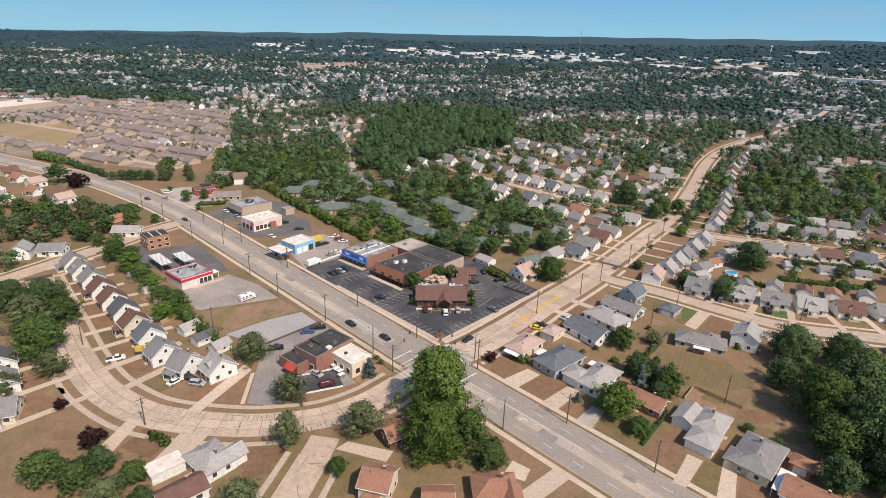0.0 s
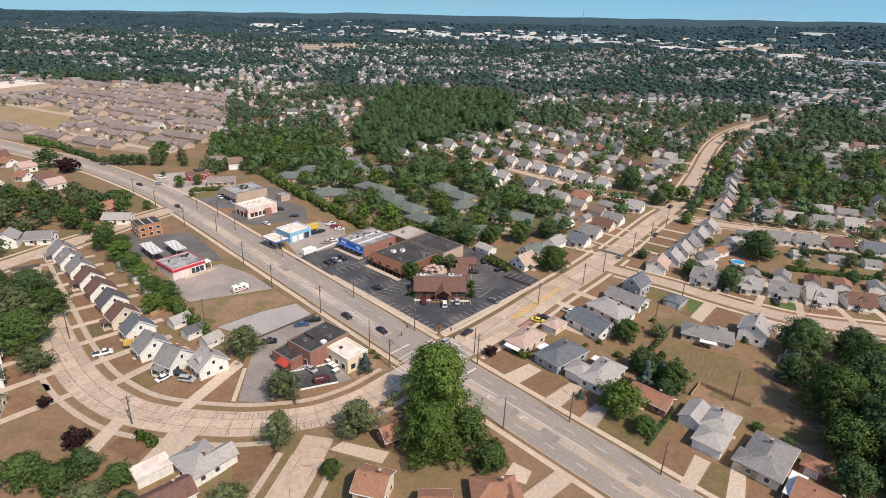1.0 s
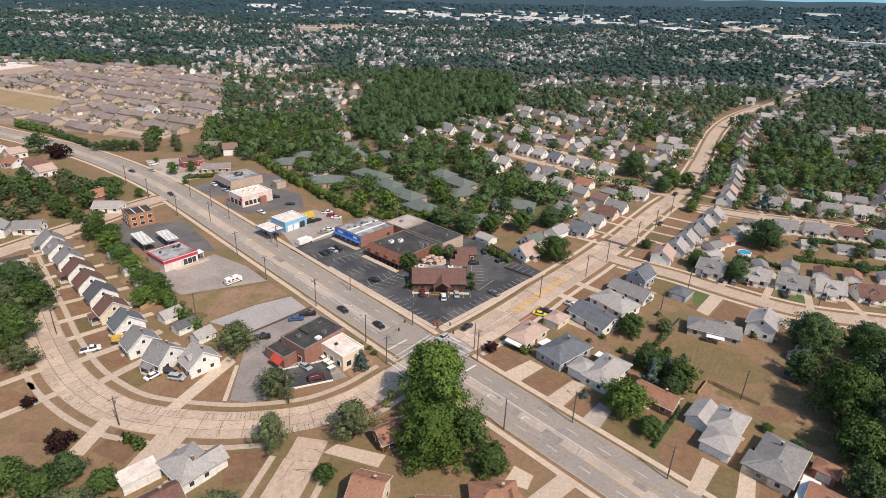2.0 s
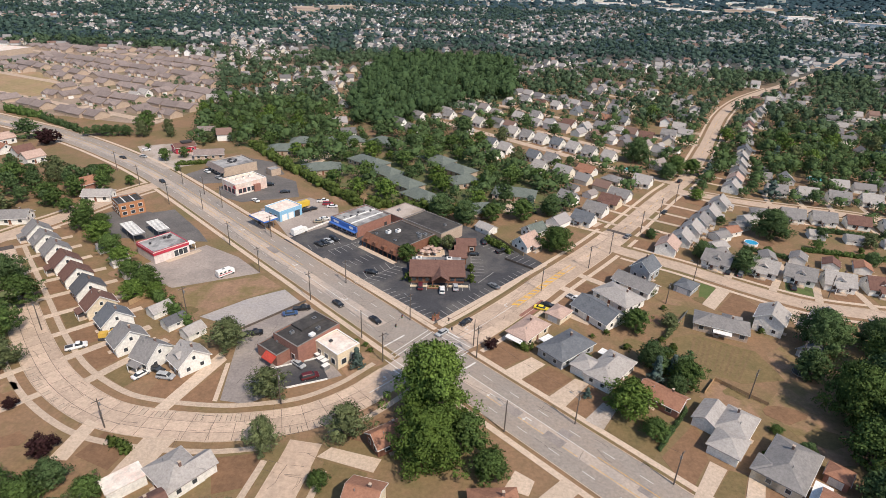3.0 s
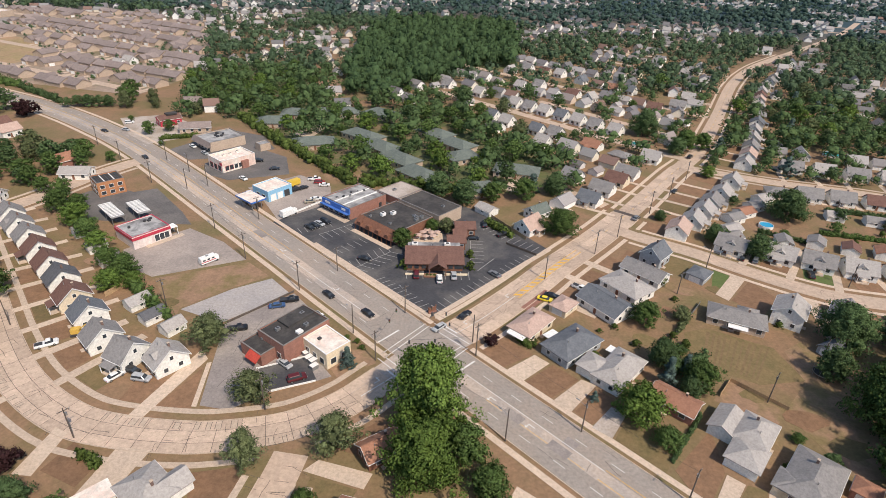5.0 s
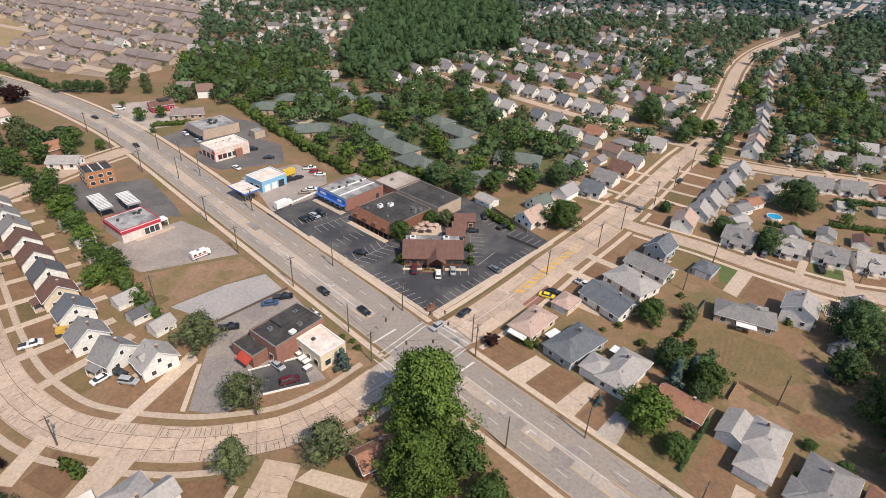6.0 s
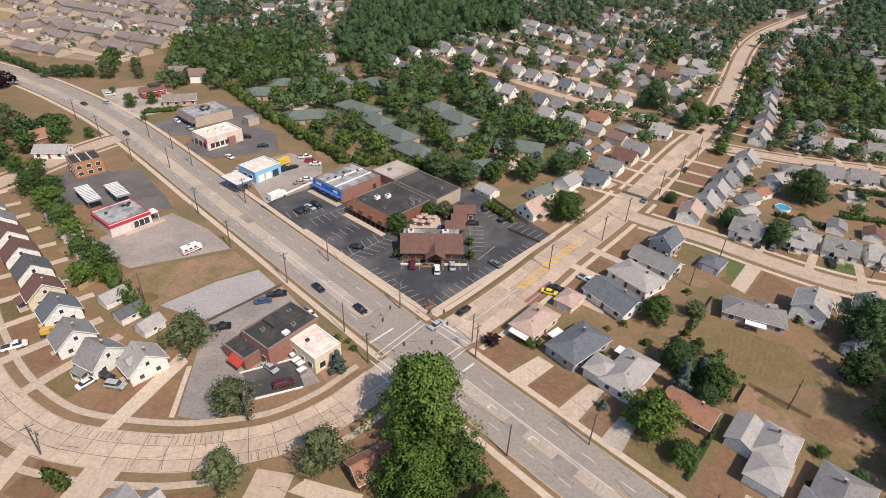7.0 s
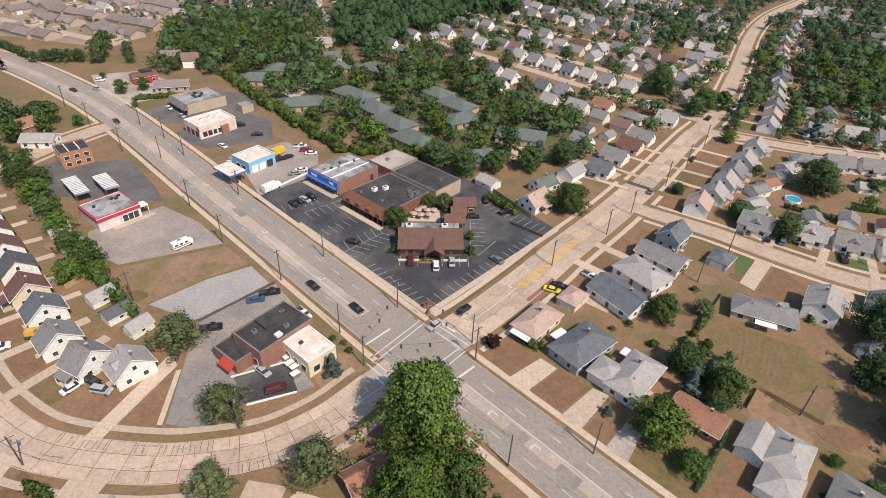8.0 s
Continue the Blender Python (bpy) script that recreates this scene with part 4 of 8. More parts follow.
def car(x, y, rot, colour, style, where, z=0.06, s=1.0):
    nm = {"sedan": "car", "suv": "car", "pickup": "pickup truck", "van": "van"}[style]
    return spawn("car_" + colour + style, lambda: build_car(colour, style), at(x, y, rot, s, z), f"{colour} {'saloon ' if style == 'sedan' else ('tall ' if style == 'suv' else '')}{nm} {where}")


# poles
def build_pole(h=10.5, arm=True, lamp=False):
    root = thing("utility_pole", Matrix(), "", "pole")
    part("pole", Shape().rod((0, 0, -0.1), (0, 0, h), 0.17, 0.11, 8), POLE, root)
    if arm:
        ca = part("crossarm", Shape().box(0, 0, h - 0.9, 2.4, 0.12, 0.14), POLE, root)
        for x in (-1.05, -0.5, 0.5, 1.05):
            part("insulator", Shape().rod((x, 0, h - 0.76), (x, 0, h - 0.56), 0.06, n=6), STEEL, ca)
        part("transformer", Shape().rod((0.28, 0.1, h - 2.6), (0.28, 0.1, h - 1.7), 0.24, n=10), STEEL, root)
    if lamp:
        lm = part("lamp_arm", Shape().rod((0, 0, h - 2), (0, 2.2, h - 1.4), 0.05, 0.04, 6), STEEL, root)
        part("lamp_head", Shape().box(0, 2.4, h - 1.48, 0.3, 0.7, 0.16), STEEL, lm)
    return root


POLES = []


def pole(x, y, rot, h=10.5, kind="utility", where="beside the road"):
    key = "pole_" + kind
    ob = spawn(key, lambda: build_pole(10.5, kind != "lamp", kind != "utility"), at(x, y, rot, 1.0, 0, h / 10.5), ("weathered wooden utility pole " if kind != "lamp" else "tall street lamp on a wooden pole ") + where)
    POLES.append((x, y, h))
    return ob


# ---- block south-east of the crossing ----
ho = house(19.3, 160.4, 52, 11.9, 6.9, "low pink-roofed corner bungalow with a white awning", wall=CREAM, roofm=RPINK, rise=1.6)
part("awning", Shape().add([(-7.9, -2.7, 2.1), (-7.9, 2.7, 2.1), (-5.9, 2.7, 2.6), (-5.9, -2.7, 2.6), (-7.9, -2.7, 2.2), (-7.9, 2.7, 2.2), (-5.9, 2.7, 2.7), (-5.9, -2.7, 2.7)],
                           [(0, 1, 2, 3), (7, 6, 5, 4), (0, 4, 5, 1), (1, 5, 6, 2), (2, 6, 7, 3), (3, 7, 4, 0)]), TRIM, ho, "white metal awning")
garage(29.6, 171.7, 52, 7.0, 5.4, "small pink-roofed garage behind the corner bungalow", RPINK, CREAM, "hip")
ho = house(29.6, 152.9, 44, 14.2, 8.6, "single-storey house with a charcoal shingle roof", wall=GREYS, roofm=RBLUE, rise=2.2)
part("patio_roof", Shape().box(-1.5, 5.9, 2.35, 4.2, 2.6, 0.12), TRIM, ho, "flat white patio roof")
ho = house(40.2, 144.0, 51, 14.0, 7.4, "pale grey hip-roofed house with a projecting wing", wall=WHITE, roofm=RLIGHT, rise=2.1)
wing(ho, -3.2, 5.2, 0, 6.4, 6.2, 2.7, 1.5, "hip", WHITE, RLIGHT)
part("patio_roof", Shape().box(5.6, 4.6, 2.35, 2.8, 3.2, 0.12), TRIM, ho, "flat white patio roof")
house(51.5, 134.4, -38, 10.4, 6.2, "terracotta-roofed brick house half hidden by trees", wall=BRICK, roofm=RTERRA, rise=1.7, roof="gable")
ho = house(66.6, 126.1, 52, 9.6, 6.6, "pale grey hip-roofed house with two wings", wall=WHITE, roofm=RLIGHT, rise=2.0)
wing(ho, -1.0, 6.0, 0, 8.4, 5.2, 2.6, 1.3, "gable", WHITE, RLIGHT)
wing(ho, -8.2, -0.6, 90, 6.6, 7.2, 2.6, 1.7, "hip", WHITE, RLIGHT)
ho = house(73.2, 114.2, 50, 14.6, 8.8, "wide house with a mid grey hip roof", wall=CREAM, roofm=RGREY, rise=2.2)
wing(ho, -4.6, 2.8, 0, 5.4, 5.4, 2.6, 1.4, "hip", CREAM, RGREY)
house(79.5, 101.0, -38, 12.0, 8.0, "terracotta-roofed house with a white carport", wall=WHITE, roofm=RTERRA, rise=2.2, roof="gable")
garage(83.2, 113.0, 50, 4.6, 4.6, "small terracotta-roofed garden building", RTERRA, BRICK, "hip")
cp = thing("carport", pose(75.2, 105.6, 0, 0, 0, 52), "flat white metal carport beside the house", "carport")
part("roof", Shape().box(0, 0, 2.5, 9.0, 3.4, 0.12), TRIM, cp)
for px in (-4.2, 4.2):
    for py in (-1.5, 1.5):
        part("post", Shape().box(px, py, 0, 0.1, 0.1, 2.5), TRIM, cp)
# along the tan street
house(42.3, 174.0, -50, 14.0, 9.6, "long blue-grey roofed house with a white gable end", wall=WHITE, roofm=RBLUE, rise=2.3, roof="gable")
house(50.8, 184.8, -50, 13.4, 9.6, "long house with a pale grey shingle roof", wall=WHITE, roofm=RLIGHT, rise=2.2, roof="hip")
house(58.6, 194.6, -42, 13.6, 7.6, "long house with a grey shingle roof", wall=WHITE, roofm=RGREY, rise=2.0, roof="gable")
house(64.4, 205.4, 50, 8.2, 7.2, "tall grey-sided corner house with a slate roof", wall=GREYS, roofm=RBLUE, eave=4.2, rise=3.0, roof="gable")
garage(76.7, 196.5, 50, 7.0, 5.8, "grey hip-roofed garage on a green plot", RBLUE, GREYS, "hip")
ho = house(79.4, 171.6, -21, 15.2, 7.6, "long ranch house with a grey shingle roof", wall=TANB, roofm=RGREY, rise=2.0)
part("patio_roof", Shape().box(0.5, -5.2, 2.2, 5.2, 2.2, 0.1), TRIM, ho, "white patio roof")
wing(ho, 3.0, 3.2, 0, 5.0, 5.0, 2.7, 1.7, "hip", TANB, RGREY)
house(95.8, 175.2, 57, 9.0, 8.2, "tall white house with a pale grey gable roof", wall=WHITE, roofm=RLIGHT, eave=4.8, rise=2.4, roof="gable")
garage(101.0, 160.5, 30, 6.0, 4.5, "blue-grey garden shed under a large tree", RBLUE, GREYS, name="shed")
house(113.5, 178.0, 55, 8.5, 7.5, "small white house by the residential street", wall=WHITE, roofm=RGREY, roof="gable", rise=2.6)
house(131, 174, 70, 9, 8, "white bungalow with a grey hip roof", wall=WHITE, roofm=RGREY)
house(148, 172, 85, 9, 8, "white bungalow with a grey gable roof", wall=WHITE, roofm=RGREY, roof="gable", rise=2.5)

# ---- houses along the western street ----
WEST_HOUSES = ((-71, 134.2, -38, RLIGHT, WHITE), (-81.3, 134.8, -22, RGREY, WHITE), (-91, 140.2, -40, RGREY, WHITE), (-100.2, 149, -41, RBLUE, WHITE), (-109.2, 156, -41, RBROWN, CREAM),
               (-118, 164.3, -41, RDARK, WHITE), (-127, 171.9, -41, RBROWN, WHITE), (-136, 179.6, -41, RBROWN, WHITE), (-145, 187.3, -41, RGREY, WHITE), (-154, 194.3, -40, RGREY, WHITE), (-162.4, 201.5, -40, RGREY, WHITE))
ROOF_NAME = {RLIGHT: "pale grey", RGREY: "grey", RBLUE: "slate blue", RBROWN: "brown", RDARK: "charcoal", RTERRA: "terracotta", RTAN: "taupe", RGREEN: "grey-green", RPINK: "pink"}
for k, (x, y, rot, rf, wl) in enumerate(WEST_HOUSES):
    house(x + 0.6 * math.cos(radians(rot)), y + 0.6 * math.sin(radians(rot)), rot, 6.1, 8.4, f"{'cream' if wl is CREAM else 'white'} gabled cottage with a steep {ROOF_NAME[rf]} roof", wall=wl, roofm=rf, eave=3.4, rise=3.4, roof="gable", porch=k % 3 == 1, dormer=k in (0, 9), detail=2 if k < 5 else 1)
garage(-91.3, 157.2, 58, 6.2, 4.6, "white detached garage with a pale grey roof", RLIGHT)
garage(-83.9, 151.6, 57, 6.2, 4.4, "white detached garage with a charcoal roof", RDARK)
garage(-76.4, 147.6, 60, 5.6, 4.4, "open-sided garage with a pale corrugated roof", RLIGHT)
garage(-112.5, 178.5, 50, 6.0, 4.6, "white garage with a grey roof by the trees", RGREY)
garage(-121, 185.5, 50, 5.6, 4.6, "white garage with a grey roof by the trees", RLIGHT)
garage(-132, 195, 50, 5.6, 4.6, "pale garage with a grey roof by the trees", RGREY)
sd = thing("fence", pose(-101.4, 163, 0, 0, 0, 68), "new pale timber fence panels in a back garden", "fence")
for k in range(10):
    part("board", Shape().box(-3 + k * 0.66, 0, 0.05, 0.6, 0.06, 1.75), WOOD, sd)
# ---- houses south of the western street ----
ob = house(-56, 97.8, -35, 9.4, 7.6, "white house with a pale grey hip roof", wall=WHITE, roofm=RLIGHT, rise=2.2)
wing(ob, 2.2, 4.2, 90, 5.0, 4.6, 2.7, 1.6, "gable", WHITE, RLIGHT)
house(-57.5, 87.6, 47, 9.5, 6.0, "low house with a maroon roof", wall=WHITE, roofm=RBROWN, rise=1.6, roof="gable")
gg = thing("garage", pose(-65, 94.8, 0, 0, 0, 48), "flat white-roofed garage by the drive", "garage")
part("wall", Shape().box(0, 0, 0, 7.4, 4.6, 2.6), WHITE, gg)
part("roof", Shape().box(0, 0, 2.6, 7.8, 5.0, 0.16), FLATWHT, gg)
part("garage_door", Shape().box(3.72, 0, 0.02, 0.1, 3.0, 2.1), TRIM, gg)
house(-115.5, 108.5, 25, 8.4, 8.0, "cream gabled cottage with a white porch", wall=CREAM, roofm=RGREY, rise=2.8, roof="gable", porch=True)
house(-124.5, 119.5, -45, 8.0, 8.0, "white gabled cottage with a grey roof", wall=WHITE, roofm=RGREY, rise=3.0, roof="gable")
house(-133.5, 129.5, -45, 8.0, 8.0, "white gabled cottage behind large trees", wall=WHITE, roofm=RDARK, rise=3.0, roof="gable")
house(-16.6, 94.6, -10, 6.6, 7.6, "cream two-storey house with an orange tiled roof", wall=CREAM, roofm=RTERRA, eave=4.2, rise=2.0, roof="gable", porch=True)
house(-3.2, 91.0, 5, 6.4, 8.0, "house with a faded orange roof below the trees", wall=CREAM, roofm=RTERRA, rise=1.9, roof="gable", chimney=False)
ob = house(8.8, 96.2, 8, 9.4, 7.4, "red-roofed house with a white gable", wall=WHITE, roofm=RTERRA, rise=2.3)
wing(ob, 3.4, -2.6, 90, 5.0, 4.4, 2.7, 1.8, "gable", WHITE, RTERRA)
ob = house(-14.6, 113.0, 38, 8.4, 5.6, "small brown cottage with an orange roof under trees", wall=WOODST, roofm=RTERRA, rise=1.9, roof="gable")
house(-165.5, 243.3, 10, 11.5, 7.5, "white ranch house with a pale roof", wall=WHITE, roofm=RLIGHT, rise=1.8, roof="gable")
house(-181, 214.5, 15, 10, 7.6, "grey-roofed white house with dark shutters", wall=WHITE, roofm=RGREY, rise=2.2, roof="gable")
house(-176, 252, 60, 8, 7, "red brick house among trees", wall=BRICK, roofm=RTERRA, eave=4.5, rise=2.4, roof="gable")
house(22.5, 223.0, 50, 9.0, 7.4, "white house with a pinkish steep roof beside the lot", wall=WHITE, roofm=RPINK, eave=3.0, rise=3.0, roof="gable", porch=True)
house(26.5, 236.5, 42, 8.4, 6.4, "grey-green roofed house behind the lot", wall=WHITE, roofm=RGREEN, rise=2.2, roof="gable")
garage(6.6, 236.2, -42, 7.6, 5.4, "white garage with a pale roof behind the lot", RLIGHT)

# ---- commercial buildings ----
# corner bar: brick block, low annexe, cream stucco front
bar_b = flat_building(-43, 147, 56, 15, 10.4, 5.4, "red brick bar with a black flat roof", BRICK, FLATBLK, "bar")
for bx, by in ((-4, 1.5), (2, -2.5), (4.5, 2.2)):
    roof_unit(bar_b, bx, by, 5.45, 1.2)
part("upper_roof", Shape().box(2.5, 2.2, 5.42, 8.6, 4.6, 0.7), FLATBLK, bar_b)
part("skylight", Shape().box(-1.0, -3.4, 5.45, 1.6, 1.4, 0.6), TRIM, bar_b)
for k in range(3):
    window(bar_b, -7.5, -3 + 3 * k, 1.0, 1.3, 1.5, 180)
part("door", Shape().box(-7.52, 4.2, 0.05, 0.1, 1.1, 2.1), DARKM, bar_b)
an = flat_building(-49.6, 141.6, 56, 7.2, 8.4, 3.4, "low brick annexe with a red awning", BRICK, FLATBLK, "bar_annexe", parapet=0.3)
part("awning", Shape().add([(-5.4, -4.2, 2.0), (-5.4, 0.2, 2.0), (-3.55, 0.2, 3.4), (-3.55, -4.2, 3.4), (-5.4, -4.2, 2.15), (-5.4, 0.2, 2.15), (-3.55, 0.2, 3.55), (-3.55, -4.2, 3.55)],
                           [(0, 1, 2, 3), (7, 6, 5, 4), (0, 4, 5, 1), (1, 5, 6, 2), (2, 6, 7, 3), (3, 7, 4, 0)]), REDAWN, an, "red canvas awning")
roof_unit(an, 1, 1, 3.4, 1.0)
st = flat_building(-33.6, 143.2, 52, 7.6, 9.8, 4.5, "cream stucco corner shop with a white roof", STUCCO, FLATWHT, "shop", parapet=0.35)
roof_unit(st, -1, 1.5, 4.5, 0.9, 0, DARKM)
for k in range(3):
    window(st, -3.8, -3 + 3 * k, 1.0, 1.4, 1.6, 180)
for k in range(2):
    window(st, -1.8 + 3.4 * k, -4.9, 1.0, 1.6, 1.6, -90)
part("green_sign_panel", Shape().box(0, 4.98, 3.4, 5.0, 0.12, 1.2), GREEN, st)
CREAMW = mat("faded_pinkish_paint", (0.74, 0.64, 0.60), (0.64, 0.54, 0.50), rough=0.7, scale=0.5, fine=3.0, bump=0.1)
# red-striped closed shop and its roofed sheds
rs = flat_building(-110.8, 196.2, 55, 13, 12.6, 4.2, "closed white shop with a red stripe and a grey flat roof", CREAMW, FLATGRY, "shop", fascia=RED, parapet=0.4)
part("red_stripe", Shape().box(0, -6.38, 3.2, 13.2, 0.12, 1.0), RED, rs)
part("red_stripe", Shape().box(-6.58, 0, 3.2, 0.12, 12.7, 1.0), RED, rs)
for k in range(3):
    window(rs, 1.5 + 1.7 * k, -6.3, 0.4, 1.5, 2.2, -90)
part("entrance_canopy", Shape().box(7.6, -4.5, 2.9, 3.2, 3.2, 0.3), TRIM, rs)
for py in (-5.9, -3.1):
    part("post", Shape().box(9.0, py, 0, 0.18, 0.18, 2.9), TRIM, rs)
part("apron", Shape().box(3.5, -7.4, 0.0, 13.0, 2.0, 0.18), WALKWAY, rs)
for k, (ux, uy) in enumerate(((3.5, 2.2), (4.6, 3.4), (2.4, 3.0), (-3.5, 2))):
    roof_unit(rs, ux, uy, 4.2, 1.0, 20 * k, DARKM)
for dx, dy, ln in ((-129.4, 208.4, 15), (-121.6, 212.6, 13)):
    ca = thing("canopy", pose(dx, dy, 0, 0, 0, -41), "long ribbed pale metal shelter roof", "canopy")
    part("roof", Shape().box(0, 0, 3.2, ln, 4.6, 0.18), FLATGRY, ca)
    for k in range(int(ln / 1.2)):
        part("roof_rib", Shape().box(-ln / 2 + 0.6 + 1.2 * k, 0, 3.38, 0.35, 4.6, 0.14), TRIM, ca)
    for px in (-ln / 2 + 0.4, 0, ln / 2 - 0.4):
        for py in (-2.1, 2.1):
            part("post", Shape().box(px, py, 0, 0.16, 0.16, 3.2), STEEL, ca)
    BUILT.append((dx, dy, 8))
# small orange brick office
ob = flat_building(-144.6, 231.6, 47, 10, 9.8, 5.6, "two-storey orange brick office block with a dark roof", OBRICK, FLATBLK, "office", parapet=0.5)
for fl in (0.8, 3.3):
    for k in range(3):
        window(ob, -3.2 + 3.2 * k, -4.9, fl, 1.6, 1.3, -90)
        window(ob, -5.0, -3.1 + 3.1 * k, fl, 1.6, 1.3, 180)
for k in range(5):
    part("roof_beam", Shape().box(-3.6 + 1.8 * k, 0, 5.68, 0.35, 8.6, 0.25), TRIM if k % 2 else DARKM, ob)
# white fast-food restaurant
ff = flat_building(-109, 268, 53, 16.4, 11.6, 4.8, "white fast-food restaurant with red trim", FLATWHT, FLATWHT, "restaurant", parapet=0.7)
for k in range(4):
    window(ff, -6.0 + 2.2 * k, -5.8, 0.8, 1.6, 1.9, -90, RED if k < 2 else None)
part("entrance_box", Shape().box(2.6, -6.3, 0, 3.2, 1.2, 3.6), BRICK, ff)
for k in range(3):
    window(ff, -8.2, -3.6 + 3.4 * k, 0.6, 2.2, 2.2, 180, RED)
for k in range(3):
    roof_unit(ff, -3 + 3.4 * k, 1.5, 4.85, 1.2, 0, FLATWHT)
part("red_sign", Shape().box(-8.3, -5.0, 3.4, 0.2, 1.8, 1.2), RED, ff)
bx = flat_building(-103.5, 292, 50, 5.5, 5.0, 3.2, "small grey brick enclosure behind the drive-through", TANB, FLATGRY, "enclosure", parapet=0.3)
# brown shop block
br = flat_building(-126, 295, 50, 18.4, 15.6, 4.2, "taupe shop block with a grey roof and shingled mansard", TANB, FLATGRY, "shop", parapet=0.5)
part("mansard", Shape().add([(-11, -9, 2.6), (-11, 8.4, 2.6), (-9.2, 8.4, 4.8), (-9.2, -9, 4.8), (-9.2, -9, 2.6), (-9.2, 8.4, 2.6)], [(0, 1, 2, 3), (0, 3, 4), (1, 5, 2), (0, 4, 5, 1), (4, 3, 2, 5)]), RTAN, br)
for k in range(5):
    window(br, -9.25, -6.4 + 3.2 * k, 0.5, 2.0, 1.9, 180)
for k in range(5):
    roof_unit(br, -1.5 + 2.0 * (k % 3), -1 + 2.4 * (k // 2), 4.2, 1.3, 30 * k, DARKM)
house(-147, 313, 20, 15, 7.5, "long low brown-roofed shop building", wall=TANB, roofm=RTAN, rise=2.0, roof="gable", chimney=False, name="shop")
# red restaurant and white house beyond
rd = house(-166, 322, 45, 11, 7.5, "bright red restaurant with a dark roof", wall=RED, roofm=RBROWN, eave=3.4, rise=1.6, roof="gable", chimney=False, name="restaurant")
part("flat_roof", Shape().box(1.5, 0, 5.0, 5.5, 3.6, 0.8), FLATBLK, rd)
house(-170, 360, 15, 9.5, 7, "white-fronted house with a taupe roof", wall=WHITE, roofm=RTAN, rise=2.4, roof="gable")
# blue garage and canopy
sv = flat_building(-80.5, 239, 56, 11.6, 10, 4.2, "sky-blue painted service garage with a white roof", LBLUE, FLATWHT, "service_garage", parapet=0.45)
for k in range(3):
    part("garage_door", Shape().box(-3.4 + 3.3 * k, -5.02, 0.05, 2.6, 0.1, 2.8), TRIM if k < 2 else DARKM, sv)
for k in range(2):
    window(sv, -5.8, -2 + 3.4 * k, 0.8, 2.0, 1.6, 180)
cn = thing("canopy", pose(-84.5, 226.4, 0, 0, 0, -36), "blue-edged flat petrol canopy on posts", "canopy")
part("roof", Shape().box(0, 0, 3.8, 10.5, 6.6, 0.5), FLATWHT, cn)
for dx, dy, sx, sy in ((0, 3.35, 10.6, 0.1), (0, -3.35, 10.6, 0.1), (5.3, 0, 0.1, 6.6), (-5.3, 0, 0.1, 6.6)):
    part("edge_band", Shape().box(dx, dy, 3.75, sx, sy, 0.6), BLUE, cn)
for px in (-3.5, 3.5):
    for py in (-2, 2):
        part("post", Shape().box(px, py, 0, 0.22, 0.22, 3.8), STEEL, cn)
    part("fuel_pump", Shape().box(px, 0, 0.05, 0.9, 0.6, 1.7), DARKM, cn)
BUILT.append((-84.5, 226.4, 7))
# blue-fronted shop
bl = flat_building(-45.4, 233.2, 53, 18.6, 15.6, 4.5, "brick shop with a bright blue front and a grey roof", BRICK, FLATGRY, "shop", parapet=0.45)
part("blue_front", Shape().box(-9.55, 0, 2.7, 0.6, 15.9, 2.0), BLUE, bl)
part("blue_front", Shape().box(-10.2, 0, 2.5, 1.6, 15.9, 0.25), BLUE, bl)
for k in range(5):
    window(bl, -9.3, -6 + 3 * k, 0.4, 2.2, 2.0, 180)
part("white_sign", Shape().box(-9.9, 4.5, 3.2, 0.1, 3.0, 0.9), TRIM, bl)
part("white_sign", Shape().box(-9.9, -4.8, 3.2, 0.1, 2.2, 0.9), TRIM, bl)
for py in (-3.2, 1.6):
    part("roof_rib", Shape().box(0, py, 4.55, 17.8, 0.5, 0.25), TRIM, bl)
for k in range(6):
    roof_unit(bl, -6 + 2.4 * k, 3.5 - 1.1 * (k % 3), 4.55, 0.9, 15 * k, DARKM if k % 2 else STEEL)
part("walkway", Shape().box(-11.2, 0, 0, 2.6, 16.5, 0.2), WALKWAY, bl)
part("side_door", Shape().box(6.2, -7.82, 0.05, 1.4, 0.1, 2.4), DARKM, bl)
ex = flat_building(-29.4, 245.6, 53, 14.0, 12.0, 3.2, "low shop annexe with a stained pale roof", BRICK, GRAVEL, "shop_annexe", parapet=0.2)
roof_unit(ex, -2, 1, 3.2, 1.4)
# long restaurant block with a wooden front gallery
lr = flat_building(-26.6, 217.4, 52, 18.2, 19.4, 4.6, "low restaurant block with a black roof", WOODST, FLATBLK, "restaurant", parapet=0.35)
for ux, uy, us in ((-3.0, 4.0, 1.8), (0.4, 2.2, 1.8), (-7.0, 6.4, 1.0), (4.0, -6.2, 1.5), (2.6, -7.6, 1.4), (5.6, -7.4, 1.5), (4.6, -4.6, 1.2), (-6, -3, 1.0)):
    roof_unit(lr, ux, uy, 4.6, us, 0, TRIM if us > 1.6 else STEEL)
part("gallery_roof", Shape().add([(-12.0, -9.9, 2.5), (-12.0, 9.9, 2.5), (-9.0, 9.9, 5.3), (-9.0, -9.9, 5.3), (-9.0, -9.9, 2.5), (-9.0, 9.9, 2.5)], [(0, 1, 2, 3), (0, 3, 4), (1, 5, 2), (0, 4, 5, 1), (4, 3, 2, 5)]), WOODST, lr, "sloped stained wood gallery roof")
for k in range(9):
    gx = part("gallery_post", Shape().box(-11.7, -9.4 + 2.35 * k, 0, 0.22, 0.22, 2.6), WOODST, lr)
